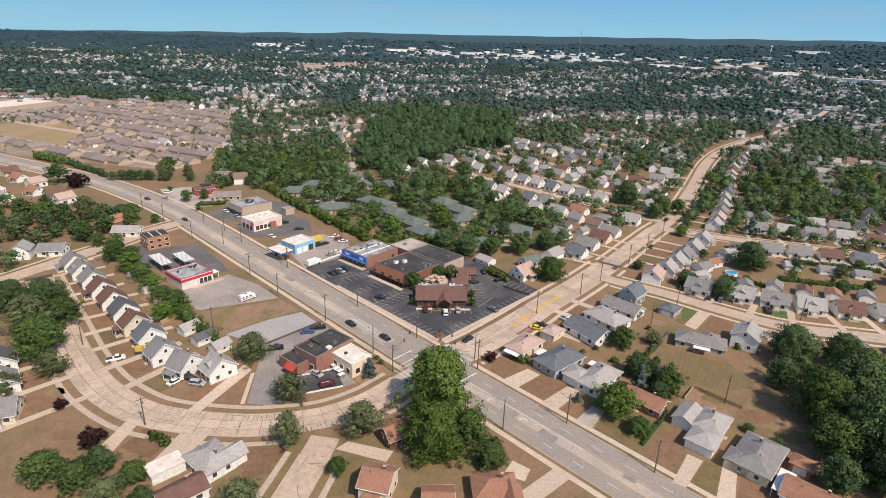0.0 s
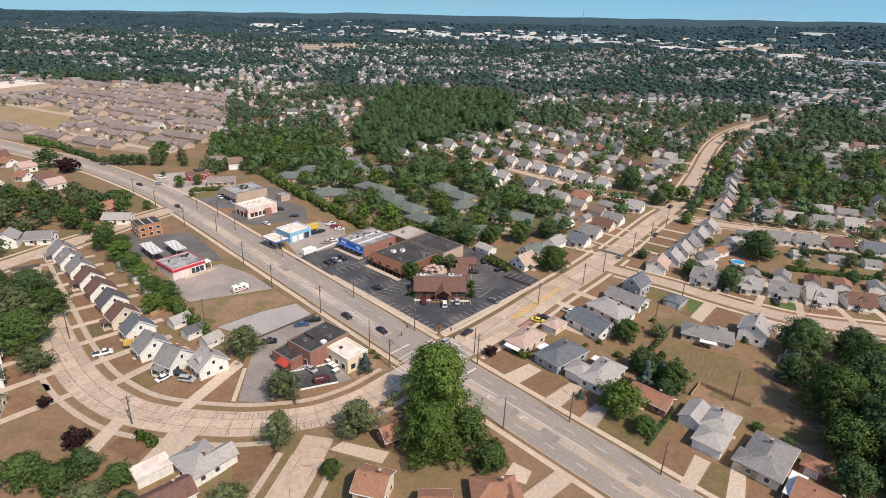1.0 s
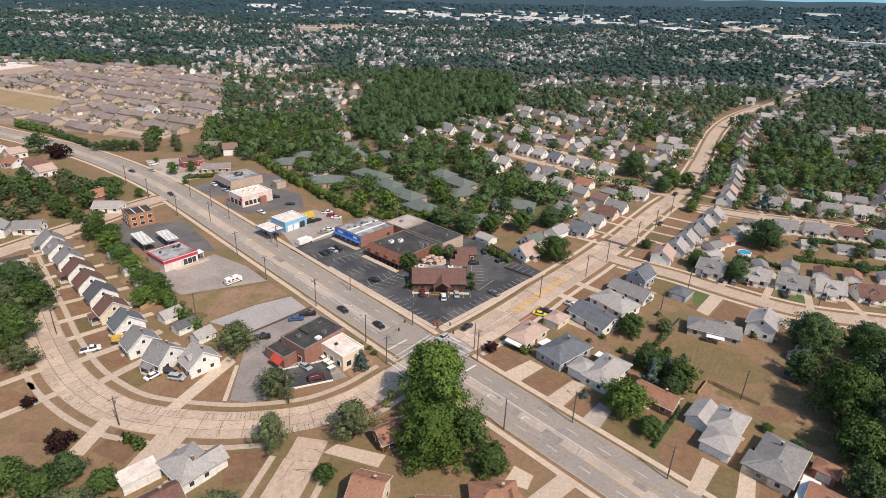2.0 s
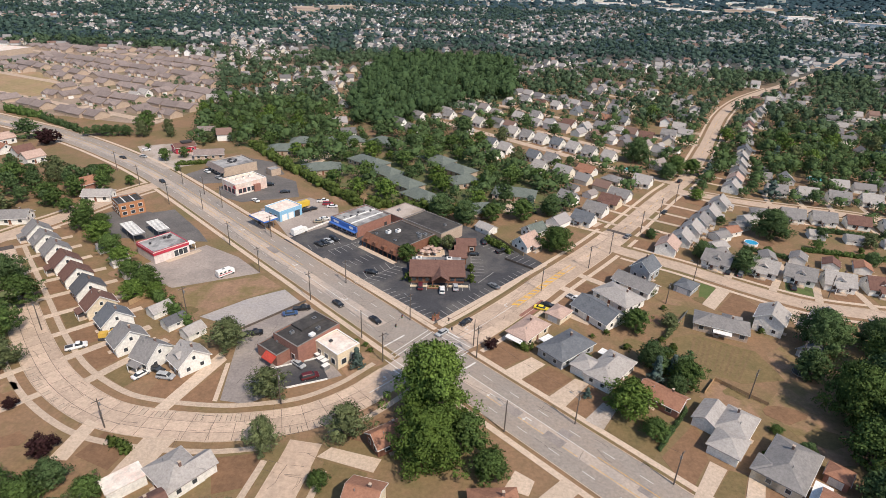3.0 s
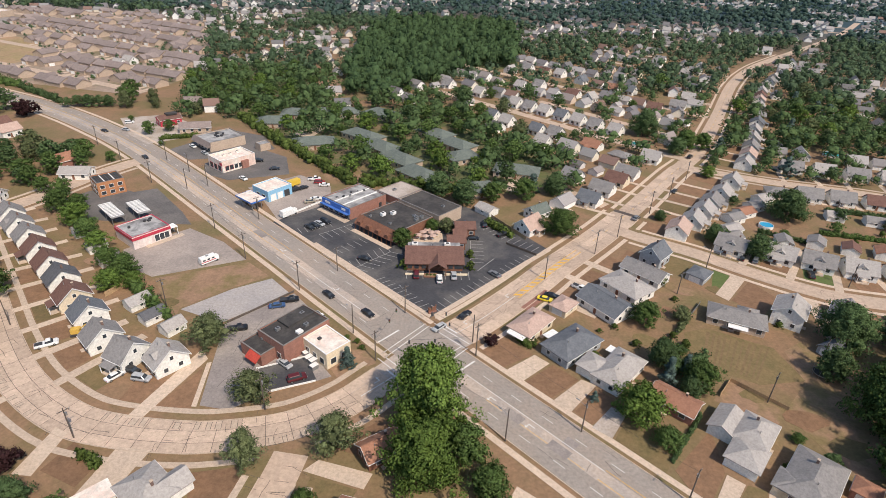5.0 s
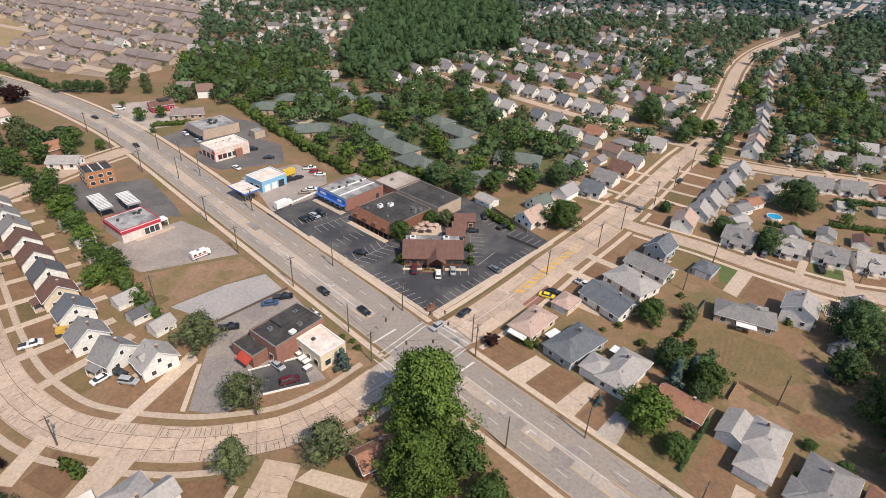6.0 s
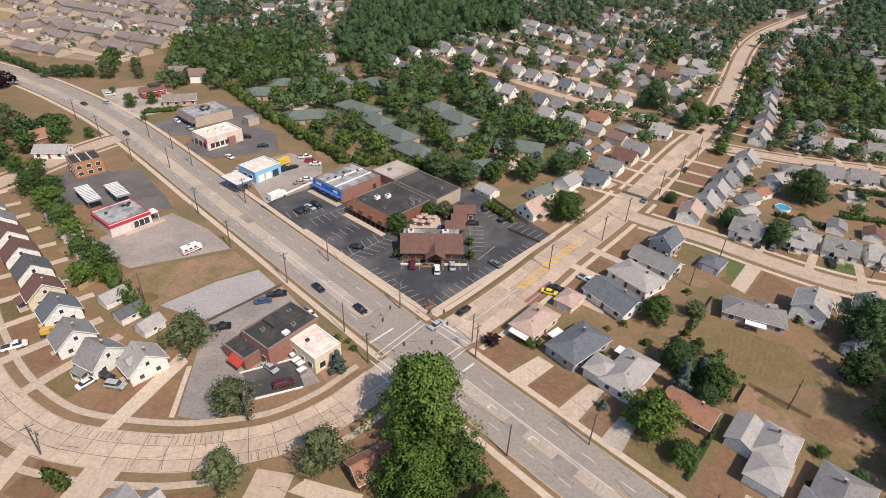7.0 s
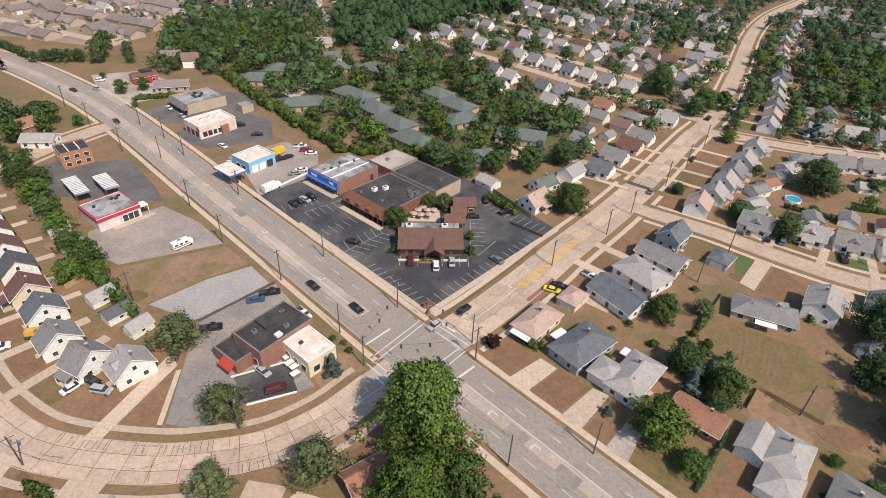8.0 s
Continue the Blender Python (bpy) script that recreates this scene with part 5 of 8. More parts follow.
for k in range(4):
    part("gallery_gable", Shape().box(-11.2, -7.2 + 4.8 * k, 2.7, 1.4, 1.6, 1.3), WOODST, lr)
    window(lr, -9.1, -7.2 + 4.8 * k, 0.6, 2.4, 1.6, 180)
part("front_walk", Shape().box(-12.8, 0, 0, 2.0, 19.6, 0.2), WALKWAY, lr)
l2 = flat_building(-15.6, 231.0, 52, 12.8, 21.4, 4.8, "wide low block with a charcoal roof", TANB, FLATBLK, "restaurant_annexe", parapet=0.3)
roof_unit(l2, 1, -6, 4.8, 1.2)
# log-cabin restaurant
cb = thing("cabin_restaurant", pose(-10.4, 192.3, 0, 0, 0, 6), "log cabin restaurant with a brown shingle roof", "restaurant")
part("wall", Shape().box(0, 1.2, 0, 18.0, 10.0, 3.2), WOODST, cb)
for k in range(7):
    part("log", Shape().rod((-9.1, -3.86, 0.35 + 0.42 * k), (9.1, -3.86, 0.35 + 0.42 * k), 0.2, n=8), WOODST, cb)
mr = part("roof", Shape().add([(-9.7, -4.9, 3.0), (9.7, -4.9, 3.0), (9.7, 2.6, 5.6), (-9.7, 2.6, 5.6), (9.7, 3.6, 5.0), (-9.7, 3.6, 5.0), (-9.7, -4.9, 3.25), (9.7, -4.9, 3.25), (9.7, 2.6, 5.85), (-9.7, 2.6, 5.85)],
                              [(3, 2, 1, 0), (6, 7, 8, 9), (0, 1, 7, 6), (1, 2, 8, 7), (3, 0, 6, 9), (9, 8, 4, 5), (2, 4, 8), (3, 9, 5)]), RBROWN, cb)
part("flat_roof", Shape().box(0, 5.6, 3.2, 17.6, 5.0, 0.9), FLATGRY, cb)
en = part("entrance_gable", Shape().profile([(-3.0, 2.6), (0, 4.6), (3.0, 2.6), (3.0, 2.85), (0, 4.9), (-3.0, 2.85)], 0, 7.4), RBROWN, cb)
en.matrix_local = pose(1.0, -7.4, 0, 0, 0, 90)
for px in (-1.6, 3.6):
    part("entrance_post", Shape().box(px, -7.0, 0, 0.28, 0.28, 2.7), WOODST, cb)
for x0 in (-8.0, -5.8, -3.4, 5.2, 7.2, 8.5):
    window(cb, x0, -4.08, 1.0, 1.4, 1.3, -90, WOODST)
part("planter_wall", Shape().box(-6.4, -6.4, 0, 6.0, 0.5, 0.6), STUCCO, cb)
part("planter_wall", Shape().box(6.8, -6.4, 0, 7.6, 0.5, 0.6), STUCCO, cb)
roof_unit(cb, -6.4, 5.2, 4.1, 2.0, 0, TRIM)
roof_unit(cb, 4.4, 5.2, 4.1, 2.0, 0, TRIM)
roof_unit(cb, -0.5, 5.0, 4.1, 1.0)
BUILT.append((-10.4, 193, 13))
for x, y, L, W, eave in ((-1.4, 217.2, 7.0, 5.8, 3.2), (-4.0, 206.2, 6.0, 5.2, 3.0), (-3.0, 211.4, 4.4, 4.0, 2.8)):
    house(x, y, 8, L, W, "small log outbuilding with a brown shingle roof", wall=WOODST, roofm=RBROWN, eave=eave, rise=1.5, roof="gable", chimney=False, detail=1, name="outbuilding")
patch("patio", [(-19, 207), (-8.5, 208.3), (-9.5, 215.5), (-20, 214)], 0.075, WALKWAY, "paved outdoor dining patio", "patio")


def build_umbrella():
    root = thing("patio_umbrella", Matrix(), "pale pink patio umbrella over a round table", "umbrella")
    part("canopy", Shape().add([(1.6 * math.cos(k * math.tau / 8), 1.6 * math.sin(k * math.tau / 8), 2.2) for k in range(8)] + [(0, 0, 2.85)], [(k, (k + 1) % 8, 8) for k in range(8)]), RPINK, root)
    part("pole", Shape().rod((0, 0, 0), (0, 0, 2.85), 0.04, n=6), STEEL, root)
    part("table", Shape().rod((0, 0, 0.68), (0, 0, 0.74), 0.65, n=12), TRIM, root)
    return root


for x, y in ((-17.5, 209.5), (-15.0, 209), (-12.4, 209.6), (-16.2, 212), (-13.2, 212.2), (-11.2, 212.6), (-14.8, 214)):
    spawn("umbrella", build_umbrella, at(x, y, 20, 0.85, 0.08), group="umbrellas on the patio")

# ---- condominiums among the trees ----
for x, y, rot, L in ((-80.4, 300.7, 20, 20), (-58.5, 317.1, -35, 22), (-46.8, 301.1, -40, 20), (-35.1, 285.5, -40, 20), (-23.8, 267.4, -40, 19), (2.6, 255.3, 20, 14), (20.2, 280.1, -10, 20), (-8.9, 312.3, -40, 18),
                     (-5.9, 294.4, 30, 15), (-21.7, 328.8, -40, 20), (-89.7, 353.7, 20, 12), (-75.5, 359, 20, 12), (-55.5, 360.2, -30, 20), (-111.2, 331.1, 10, 18), (-105.3, 349.3, 10, 14)):
    house(x, y, rot, L, 11, "low condominium block with a grey-green hip roof", wall=TANB, roofm=RGREEN, rise=2.8, detail=1, chimney=False, name="condominium")
patch("driveway", [(-97, 318), (-86, 312), (-82, 340), (-93, 346)], 0.03, WALKWAY, "pale drive among the condominiums", "driveway")
patch("driveway", [(13, 262), (20, 258), (26, 272), (18, 274)], 0.03, WALKWAY, "pale drive among the condominiums", "driveway")
patch("driveway", [(33, 236), (42, 244), (36, 252), (28, 243)], 0.03, WALKWAY, "pale concrete drive behind the houses", "driveway")

# ---- single houses of the middle distance ----
BUNG = ((9.5, 8.0, 2.7, 2.9, "gable", WHITE, RGREY), (9.0, 7.6, 2.7, 2.8, "gable", WHITE, RBROWN), (8.6, 8.0, 2.7, 3.2, "gable", WHITE, RLIGHT), (10.0, 7.6, 2.7, 2.0, "hip", CREAM, RGREY),
        (9.0, 7.8, 2.8, 3.0, "gable", CREAM, RBROWN), (9.6, 7.8, 2.7, 2.8, "gable", WHITE, RDARK), (8.8, 7.8, 2.7, 2.8, "gable", WHITE, RBLUE), (9.2, 7.6, 3.4, 2.6, "gable", WHITE, RPINK), (9.4, 7.6, 2.7, 2.6, "gable", WHITE, RTERRA),
        (7.2, 8.2, 2.9, 3.4, "gable", WHITE, RLIGHT), (7.4, 8.0, 2.9, 3.3, "gable", WHITE, RGREY), (7.2, 8.0, 2.9, 3.3, "gable", WHITE, RBLUE),
        (9.6, 8.4, 2.8, 3.0, "gable", WHITE, RGREY), (9.4, 8.4, 2.8, 3.1, "gable", WHITE, RLIGHT), (9.2, 8.2, 2.8, 3.0, "gable", WHITE, RBROWN))


def bungalow(x, y, rot, k, where="on a suburban street"):
    L, W, eave, rise, roof, wl, rf = BUNG[k % len(BUNG)]

    def make():
        root = thing("house", Matrix(), "", "house")
        house_parts(root, L, W, eave, rise, roof, wl, rf, detail=1, porch=k % 2 == 0 or k > 11, dormer=k > 11)
        return root
    wn = {WHITE: "white", CREAM: "cream", GREYS: "grey", BRICK: "brick"}[wl]
    ob = spawn(f"bung{k % len(BUNG)}", make, at(x, y, rot, 1.0, ground_z(x, y)), f"{wn} bungalow with a {ROOF_NAME[rf]} {roof} roof {where}")
    BUILT.append((x, y, 6.5))
    return ob


along = "on the tan street"
for k, (x, y, rot) in enumerate(((49.7, 253, -35), (57, 265.5, -35), (65.6, 277.2, -35), (72.4, 287.5, -35), (89.4, 312, -32), (117, 416, -25), (135.5, 427, -25), (149.8, 451, -25), (164.3, 485, -25), (176, 543, -35), (187, 556, -35), (217, 575, -40))):
    bungalow(x, y, rot, (6, 0, 4, 0, 2, 1, 0, 2, 5, 2, 0, 3)[k], along)
for k, (x, y, rot) in enumerate(((79.1, 228.5, 62), (87.5, 238, 62), (95, 248.6, 60), (101.5, 258.5, 60), (109.5, 269.5, 60), (119.5, 284.5, 60), (135.7, 312, 60), (142.5, 325, 62), (150.2, 341, 64), (157.5, 357, 64), (165, 374, 65), (175, 394, 65), (184.4, 414, 66), (193, 435, 66), (201.4, 456, 66),
                                 (209, 472, 66), (216, 488, 64), (228, 510, 60), (241.2, 531, 58), (252, 549, 56), (265, 567, 54))):
    bungalow(x, y, rot, (7, 2, 2, 0, 2, 2, 2, 7, 0, 2, 2, 6, 3, 2, 7, 1, 2, 2, 0, 2, 6)[k], along)
for k, (x, y) in enumerate(((95.2, 218.6), (110.5, 214.5), (121.8, 210.6), (133.6, 207.2), (147.3, 205.8), (161.7, 205), (176, 204), (191, 203), (206, 202))):
    bungalow(x, y, (-34, -30, -24, -15, -8, -5, -4, -3, -3)[k], (12, 13, 12, 13, 14, 12, 13, 12, 14)[k], "behind a lawn")
for k, (x, y) in enumerate(((129.5, 227.3), (140, 223.5), (151, 222), (164.2, 222), (178, 220), (117.1, 226))):
    garage(x, y, 60 + 3 * k, 6.4, 5.6, "white detached garage behind a bungalow", (RGREY, RBROWN, RTERRA, RGREY, RBLUE, RGREY)[k])
for k, (x, y) in enumerate(((105.7, 245), (126.3, 267.5), (119.4, 258.8), (100.4, 233.6), (112.5, 251.5), (98, 226.5))):
    garage(x, y, 30, 7, 6, "detached garage with a pale grey roof in a back garden", (RGREY, RLIGHT, RGREY, RLIGHT, RTERRA, RGREY)[k])
for k, (x, y) in enumerate(((149, 274.4), (162.1, 272.5), (176, 270), (190, 267), (204, 264), (218, 261), (136, 275))):
    bungalow(x, y, -13, (0, 0, 1, 6, 2, 0, 3)[k], "along a back street")
for k in range(8):
    bungalow(158 + 14.5 * k, 311 - 2.6 * k, -13, (0, 2, 0, 2, 1, 0, 6, 2)[k], "along a back street")
for k in range(5):
    garage(150 + 14 * k, 254 - 3 * k, -13, 6.4, 5.6, "white detached garage in a back garden", (RLIGHT, RGREY, RGREY, RBROWN, RLIGHT)[k])
for k, (x, y) in enumerate(((24.7, 405), (33.5, 397.5), (42.5, 389.5), (52, 381), (61.1, 373), (70, 365), (80.2, 356.4))):
    bungalow(x, y, -41, (9, 10, 9, 11, 9, 10, 9)[k], "in a cottage row")
for k, (x, y) in enumerate(((9.3, 371), (18, 361), (34.3, 347.4), (44.3, 343), (36, 326), (62.1, 326), (74, 312))):
    bungalow(x, y, -41, (11, 9, 11, 10, 9, 8, 3)[k], "in a cottage row")
for k, (x, y) in enumerate(((24.5, 512), (40, 526), (52.5, 513.5), (64.8, 509), (78.9, 489), (30.5, 456), (44.4, 463), (66.9, 442), (77, 432.4), (99.4, 468.9), (111, 462), (1, 428), (-8, 402), (-22, 448))):
    bungalow(x, y, -41 if k % 4 else 49, (9, 10, 4, 9, 11, 9, 10, 1, 9, 8, 11, 9, 9, 10)[k], "among trees")


# ---- trees placed one by one ----
tree("maple", -5.8, 124.0, 10.4, 19.0, 20, "at the street corner")
tree("maple", -5.5, 108.5, 9.0, 14.0, 140, "behind the corner cottage")
tree("oak_a", 2.5, 113.0, 5.6, 9.5, 70, "beside the main road")
tree("oak_a", 8.0, 105.5, 4.6, 7.0, 200, "beside the main road")
tree("willowy", -64.3, 143.5, 6.4, 8.5, 0, "beside the gravel yard")
tree("willowy", -46.5, 125.4, 5.6, 7.5, 40, "at the edge of the bar's lot")
tree("willowy", -41.0, 107.0, 4.2, 9.5, 0, "on the street corner")
tree("willowy", -24.3, 113.5, 5.6, 9.0, 90, "on the corner lawn")
tree("spruce", -27.3, 138.8, 2.9, 6.5, 0, "in front of the stucco shop")
tree("oak_a", -27.0, 99.2, 2.6, 4.2, 0, "on a side lawn")
for k, (x, y, r) in enumerate(((-151.4, 211.4, 6.5), (-138.5, 201.5, 6.2), (-129, 193.5, 5.4), (-120, 185.5, 5.2), (-103, 170.5, 6.0), (-103.5, 164.5, 4.8), (-112, 177, 4.6), (-97.5, 166.5, 3.8), (-145, 213, 4.8))):
    tree(("oak_a", "maple")[k % 2], x, y, r * 0.88, r * 1.35, None, "behind the cottages")
for k, (x, y, r) in enumerate(((-140, 150, 8.6), (-147, 166, 7.5), (-128.5, 138.5, 8.0), (-116.5, 128, 5.0), (-158, 164, 7.0), (-134, 157, 6.5), (-122, 118, 4.2))):
    tree(("willowy", "oak_b", "oak_a")[k % 3], x, y, r, r * 1.5, None, "beside the curving street")
for k, (x, y, r) in enumerate(((-44.3, 86.8, 5.0), (-70.6, 91.5, 3.6), (-79.4, 94.0, 4.2), (-81.4, 88.5, 4.6), (-72, 84, 5.0), (-90, 90, 5.0), (-64, 84.5, 3.6))):
    tree(("willowy", "oak_a", "oak_b", "oak_a")[k % 4], x, y, r, r * 1.4, None, "in a back garden")
tree("purple", -86.6, 101.2, 3.2, 5.0, 0, "beside a drive")
tree("purple", -103.5, 113.5, 1.8, 3.0, 0, "on a front lawn")
tree("maple", 42.4, 129.4, 6.4, 9.0, 0, "beside the terracotta-roofed house")
tree("oak_a", 46.6, 122.4, 3.8, 4.5, 0, "on the front lawn")
tree("spruce", 51.4, 141.4, 3.4, 9.5, 0, "in a back garden")
tree("oak_b", 52.4, 150.0, 4.6, 8.0, 0, "in a back garden")
tree("oak_a", 59.6, 142.5, 5.2, 7.5, 0, "in a back garden")
tree("oak_b", 56.0, 138.2, 3.6, 6.0, 0, "in a back garden")
tree("oak_a", 52.0, 167.6, 4.8, 7.5, 0, "behind the row of houses")
tree("willowy", 63.6, 171.0, 3.2, 4.8, 0, "by a garden fence")
tree("willowy", 62.6, 190.5, 2.4, 3.6, 0, "in a back garden")
tree("spruce", 32.8, 134.3, 1.7, 3.0, 0, "beside the drive")
tree("purple", 8.3, 152.4, 2.2, 3.4, 0, "on the corner lawn")
for k, (x, y, r, h) in enumerate(((106, 165, 8.0, 13), (95.4, 150, 5.0, 9), (97.5, 133, 8.6, 16), (110, 138, 10.5, 18), (104, 121, 10.5, 17), (93, 118, 6.8, 12), (101, 107, 8.5, 13), (120, 126, 10, 16), (118, 150, 9, 14), (114, 106, 9, 14), (88, 107, 5, 9), (126, 142, 9, 14), (122, 165, 7, 11))):
    tree(("oak_b", "oak_b", "oak_a")[k % 3], x, y, r, h, None, "shading the back gardens")
tree("oak_b", 102.5, 214.5, 5.6, 9.0, 0, "beside a bungalow")
tree("oak_b", 128.6, 250.5, 8.4, 12.5, 0, "in a back garden")
tree("oak_b", 91.0, 225.0, 4.4, 7.0, 0, "behind a cottage")
tree("oak_b", 75.6, 241.0, 3.0, 4.2, 0, "on a front lawn")
tree("maple", 111.9, 294.2, 3.8, 5.6, 0, "on the street corner")
tree("oak_a", 34.0, 222.6, 7.2, 9.5, 0, "beside the tan street")
tree("oak_a", 22.0, 252, 6.2, 9.5, 0, "behind the parking lot")
tree("oak_b", 35.5, 259.5, 6.0, 9.5, 0, "behind the parking lot")
tree("oak_b", -13.6, 250.5, 6.8, 10.5, 0, "behind the restaurant block")
tree("oak_b", -2.7, 244, 6.4, 10.5, 0, "behind the restaurant block")
tree("oak_a", 8.5, 248.5, 5.0, 8, 0, "behind the restaurant block")
tree("oak_a", -22.8, 204.2, 4.4, 6.5, 0, "on the restaurant patio")
tree("oak_a", -13.5, 216.5, 3.2, 5.0, 0, "on the restaurant patio")
tree("willowy", -8.0, 217.0, 3.6, 5.5, 0, "on the restaurant patio")
tree("bush", -19.6, 188.6, 2.4, 3.6, 0, "beside the log cabin")
tree("bush", 1.6, 191.0, 1.8, 3.2, 0, "beside the log cabin")
tree("bush", 1.2, 199.0, 1.8, 3.0, 0, "beside the log cabin")
tree("mid_b", -262, 327, 8.0, 12, 0, "beside the main road")
tree("purple", -244, 319, 6.5, 9, 0, "beside the main road")
for k in range(26):
    a = (k * 2.399) % math.tau
    q = math.sqrt((k + 0.5) / 26)
    tree(("mid_b", "mid_a", "mid_b", "mid_c")[k % 4], -204 + 40 * q * math.cos(a), 248 + 26 * q * math.sin(a), 5.5 + 1.5 * math.sin(k * 1.7), 9 + 2.5 * math.sin(k), None, "in a dense grove")
for x, y, r in ((-175.7, 264.5, 5.6), (-158.4, 223.7, 4.6), (-177, 232, 5.2), (-168, 226, 4.0), (-162.7, 262.6, 3.0), (-166.8, 303, 4.2), (-159.6, 310, 3.8), (-187, 322, 2.0), (-152, 287, 1.8)):
    tree(("mid_a", "mid_c")[int(r * 10) % 2], x, y, r, r * 1.6, None, "near the main road")
for x, y, r, h, kd in ((96, 357, 9.0, 14, "grand_b"), (123, 338, 5.5, 9, "oak_a"), (105.6, 326, 5.5, 9, "oak_b"), (112, 334, 6.5, 11, "oak_a"), (51.8, 404, 6.0, 10, "mid_b"), (33, 419, 7.0, 12, "mid_b"), (136, 480, 7.5, 12, "mid_a"), (45, 325, 4.5, 8, "mid_a"), (16, 385, 6.0, 10, "mid_c"), (-9, 392, 7.5, 14, "mid_b"), (2, 372, 5.5, 9, "mid_a"), (24, 338, 5.5, 10, "mid_c"), (-4, 352, 5.5, 9, "mid_a")):
    tree(kd, x, y, r, h, None, "between the cottage rows")
for x, y, r in ((-235, 340, 3.6), (-230, 342, 4.2), (-224.5, 343, 4.4), (-219, 345, 4.2), (-213.5, 346.5, 3.8), (-227, 347, 3.8), (-217, 350, 3.6)):
    tree("mid_b", x, y, r, r * 1.6, None, "in a thick row beside the main road")
hedge(-327, 389, -290, 375, 6, 4.5, "rough hedge between the estate and the main road", LEAF)
hedge(-290, 375, -244, 347, 4, 3.0, "rough hedge between the estate and the main road", LEAF_D)
for x, y, r in ((-204, 346, 5.0), (-208, 356, 5.6), (-214, 371, 5.2), (-196, 362, 4.0), (-188, 350, 3.4)):
    tree("mid_c" if r < 5.1 else "mid_a", x, y, r, r * 2.0, None, "at the edge of the estate")
hedge(-157, 296, -142, 303, 2.6, 1.8, "clipped hedge beside the lot")
hedge(-134, 342, -99, 303, 6, 4, "wild bright green hedge behind the shops")
hedge(-99, 303, -70, 274.5, 6, 4, "wild bright green hedge behind the shops")
hedge(-70, 274.5, -51, 255.5, 6, 4, "wild bright green hedge behind the shops")
hedge(-51, 256, -19, 256, 6, 4, "bright green hedge behind the restaurant block")
hedge(-18, 257, 10, 252, 5, 3.5, "bright green hedge behind the restaurant block")
hedge(16, 216.5, 6, 226, 2.6, 2.2, "shrub row at the edge of the parking lot")
hedge(14.5, 157.2, 19.0, 152.2, 2.4, 2.0, "shrub bed under the awning of the corner bungalow")
hedge(46.5, 117.4, 57.0, 132.0, 0.9, 1.1, "thin dark clipped hedge between two lawns", LEAF_D)
hedge(-74.8, 105.8, -69.0, 103.6, 2.0, 1.9, "tall clipped yellow-green hedge")
hedge(-98, 166, -80, 151, 3.4, 3.2, "overgrown hedge behind the garages", LEAF)
hedge(64.5, 152.5, 53, 145.5, 3.0, 4.0, "shrub row along the garden edge", LEAF_D)
for x, y, r, kd in ((158, 228, 3.6, "oak_b"), (187, 240, 4.6, "mid_a"), (172, 233, 2.6, "mid_b"), (143, 240, 3.0, "mid_a"), (151, 252, 3.4, "mid_b"), (168, 246, 4.0, "mid_c"), (198, 226, 4.4, "mid_b"), (205, 246, 5.0, "mid_a"), (136, 254, 2.6, "mid_a"), (181, 256, 3.4, "mid_b"), (120, 232, 2.2, "oak_a"), (112, 262, 2.6, "mid_b"), (132, 232, 1.6, "bush"), (146, 231, 1.4, "bush"), (161, 240, 1.5, "bush"), (216, 232, 4.6, "mid_b"), (226, 244, 5.0, "mid_a")):
    tree(kd, x, y, r, r * 1.6, None, "behind the bungalows")
hedge(136, 238, 172, 232, 1.6, 1.7, "rough shrub row along a back fence", LEAF)
hedge(112, 236, 128, 228, 1.4, 1.6, "rough shrub row along a back fence", LEAF_D)
hedge(150, 262, 190, 255, 1.8, 1.8, "rough shrub row along a back fence", LEAF_D)
hedge(60.5, 164, 66, 172, 1.6, 1.6, "rough shrub row along a wire fence", LEAF_G)
for x, y, r, kd in ((57.5, 146.5, 2.6, "spruce"), (55.2, 152.5, 2.4, "oak_b"), (58.8, 155.0, 2.2, "oak_a"), (61.2, 158.5, 1.8, "bush"), (56.0, 159.0, 1.6, "bush"), (59.0, 162.2, 1.5, "bush"), (54.0, 172.0, 1.8, "bush"), (57.2, 176.5, 1.6, "willowy"), (64.8, 181.5, 1.3, "bush"),
                    (35.6, 151.0, 1.4, "bush"), (31.2, 147.6, 1.1, "bush"), (27.4, 150.6, 1.0, "bush"), (37.8, 146.2, 1.2, "bush"), (40.6, 141.4, 1.1, "bush"), (44.8, 148.4, 1.5, "bush"), (47.6, 157.0, 1.6, "bush"), (43.2, 164.4, 1.3, "bush"), (38.6, 162.0, 1.0, "bush"),
                    (66.0, 128.6, 1.5, "bush"), (63.2, 121.4, 1.3, "bush"), (70.6, 118.4, 1.4, "bush"), (76.4, 126.6, 1.8, "oak_a"), (81.0, 121.0, 2.2, "oak_b"), (84.6, 170.0, 1.2, "bush"), (92.0, 171.6, 1.4, "bush"), (98.6, 176.2, 1.6, "oak_a"), (108.4, 178.0, 1.4, "bush")):
    tree(kd, x, y, r, r * (2.6 if kd == "spruce" else 1.25), None, "in a dry garden")
for k, (x, y, r) in enumerate(((-94.3, 326.7, 5), (-101.6, 325.2, 5), (-82, 356, 4), (-70.5, 362, 4), (-55.2, 290.2, 6.5), (-55.4, 272, 5), (-39.2, 317.1, 6), (-32.3, 294.5, 5), (-25.4, 328.4, 6), (-18.2, 292.2, 6))):
    tree(("mid_a", "mid_d", "mid_a", "mid_b")[k % 4], x, y, r, r * 1.6, None, "among the condominiums")


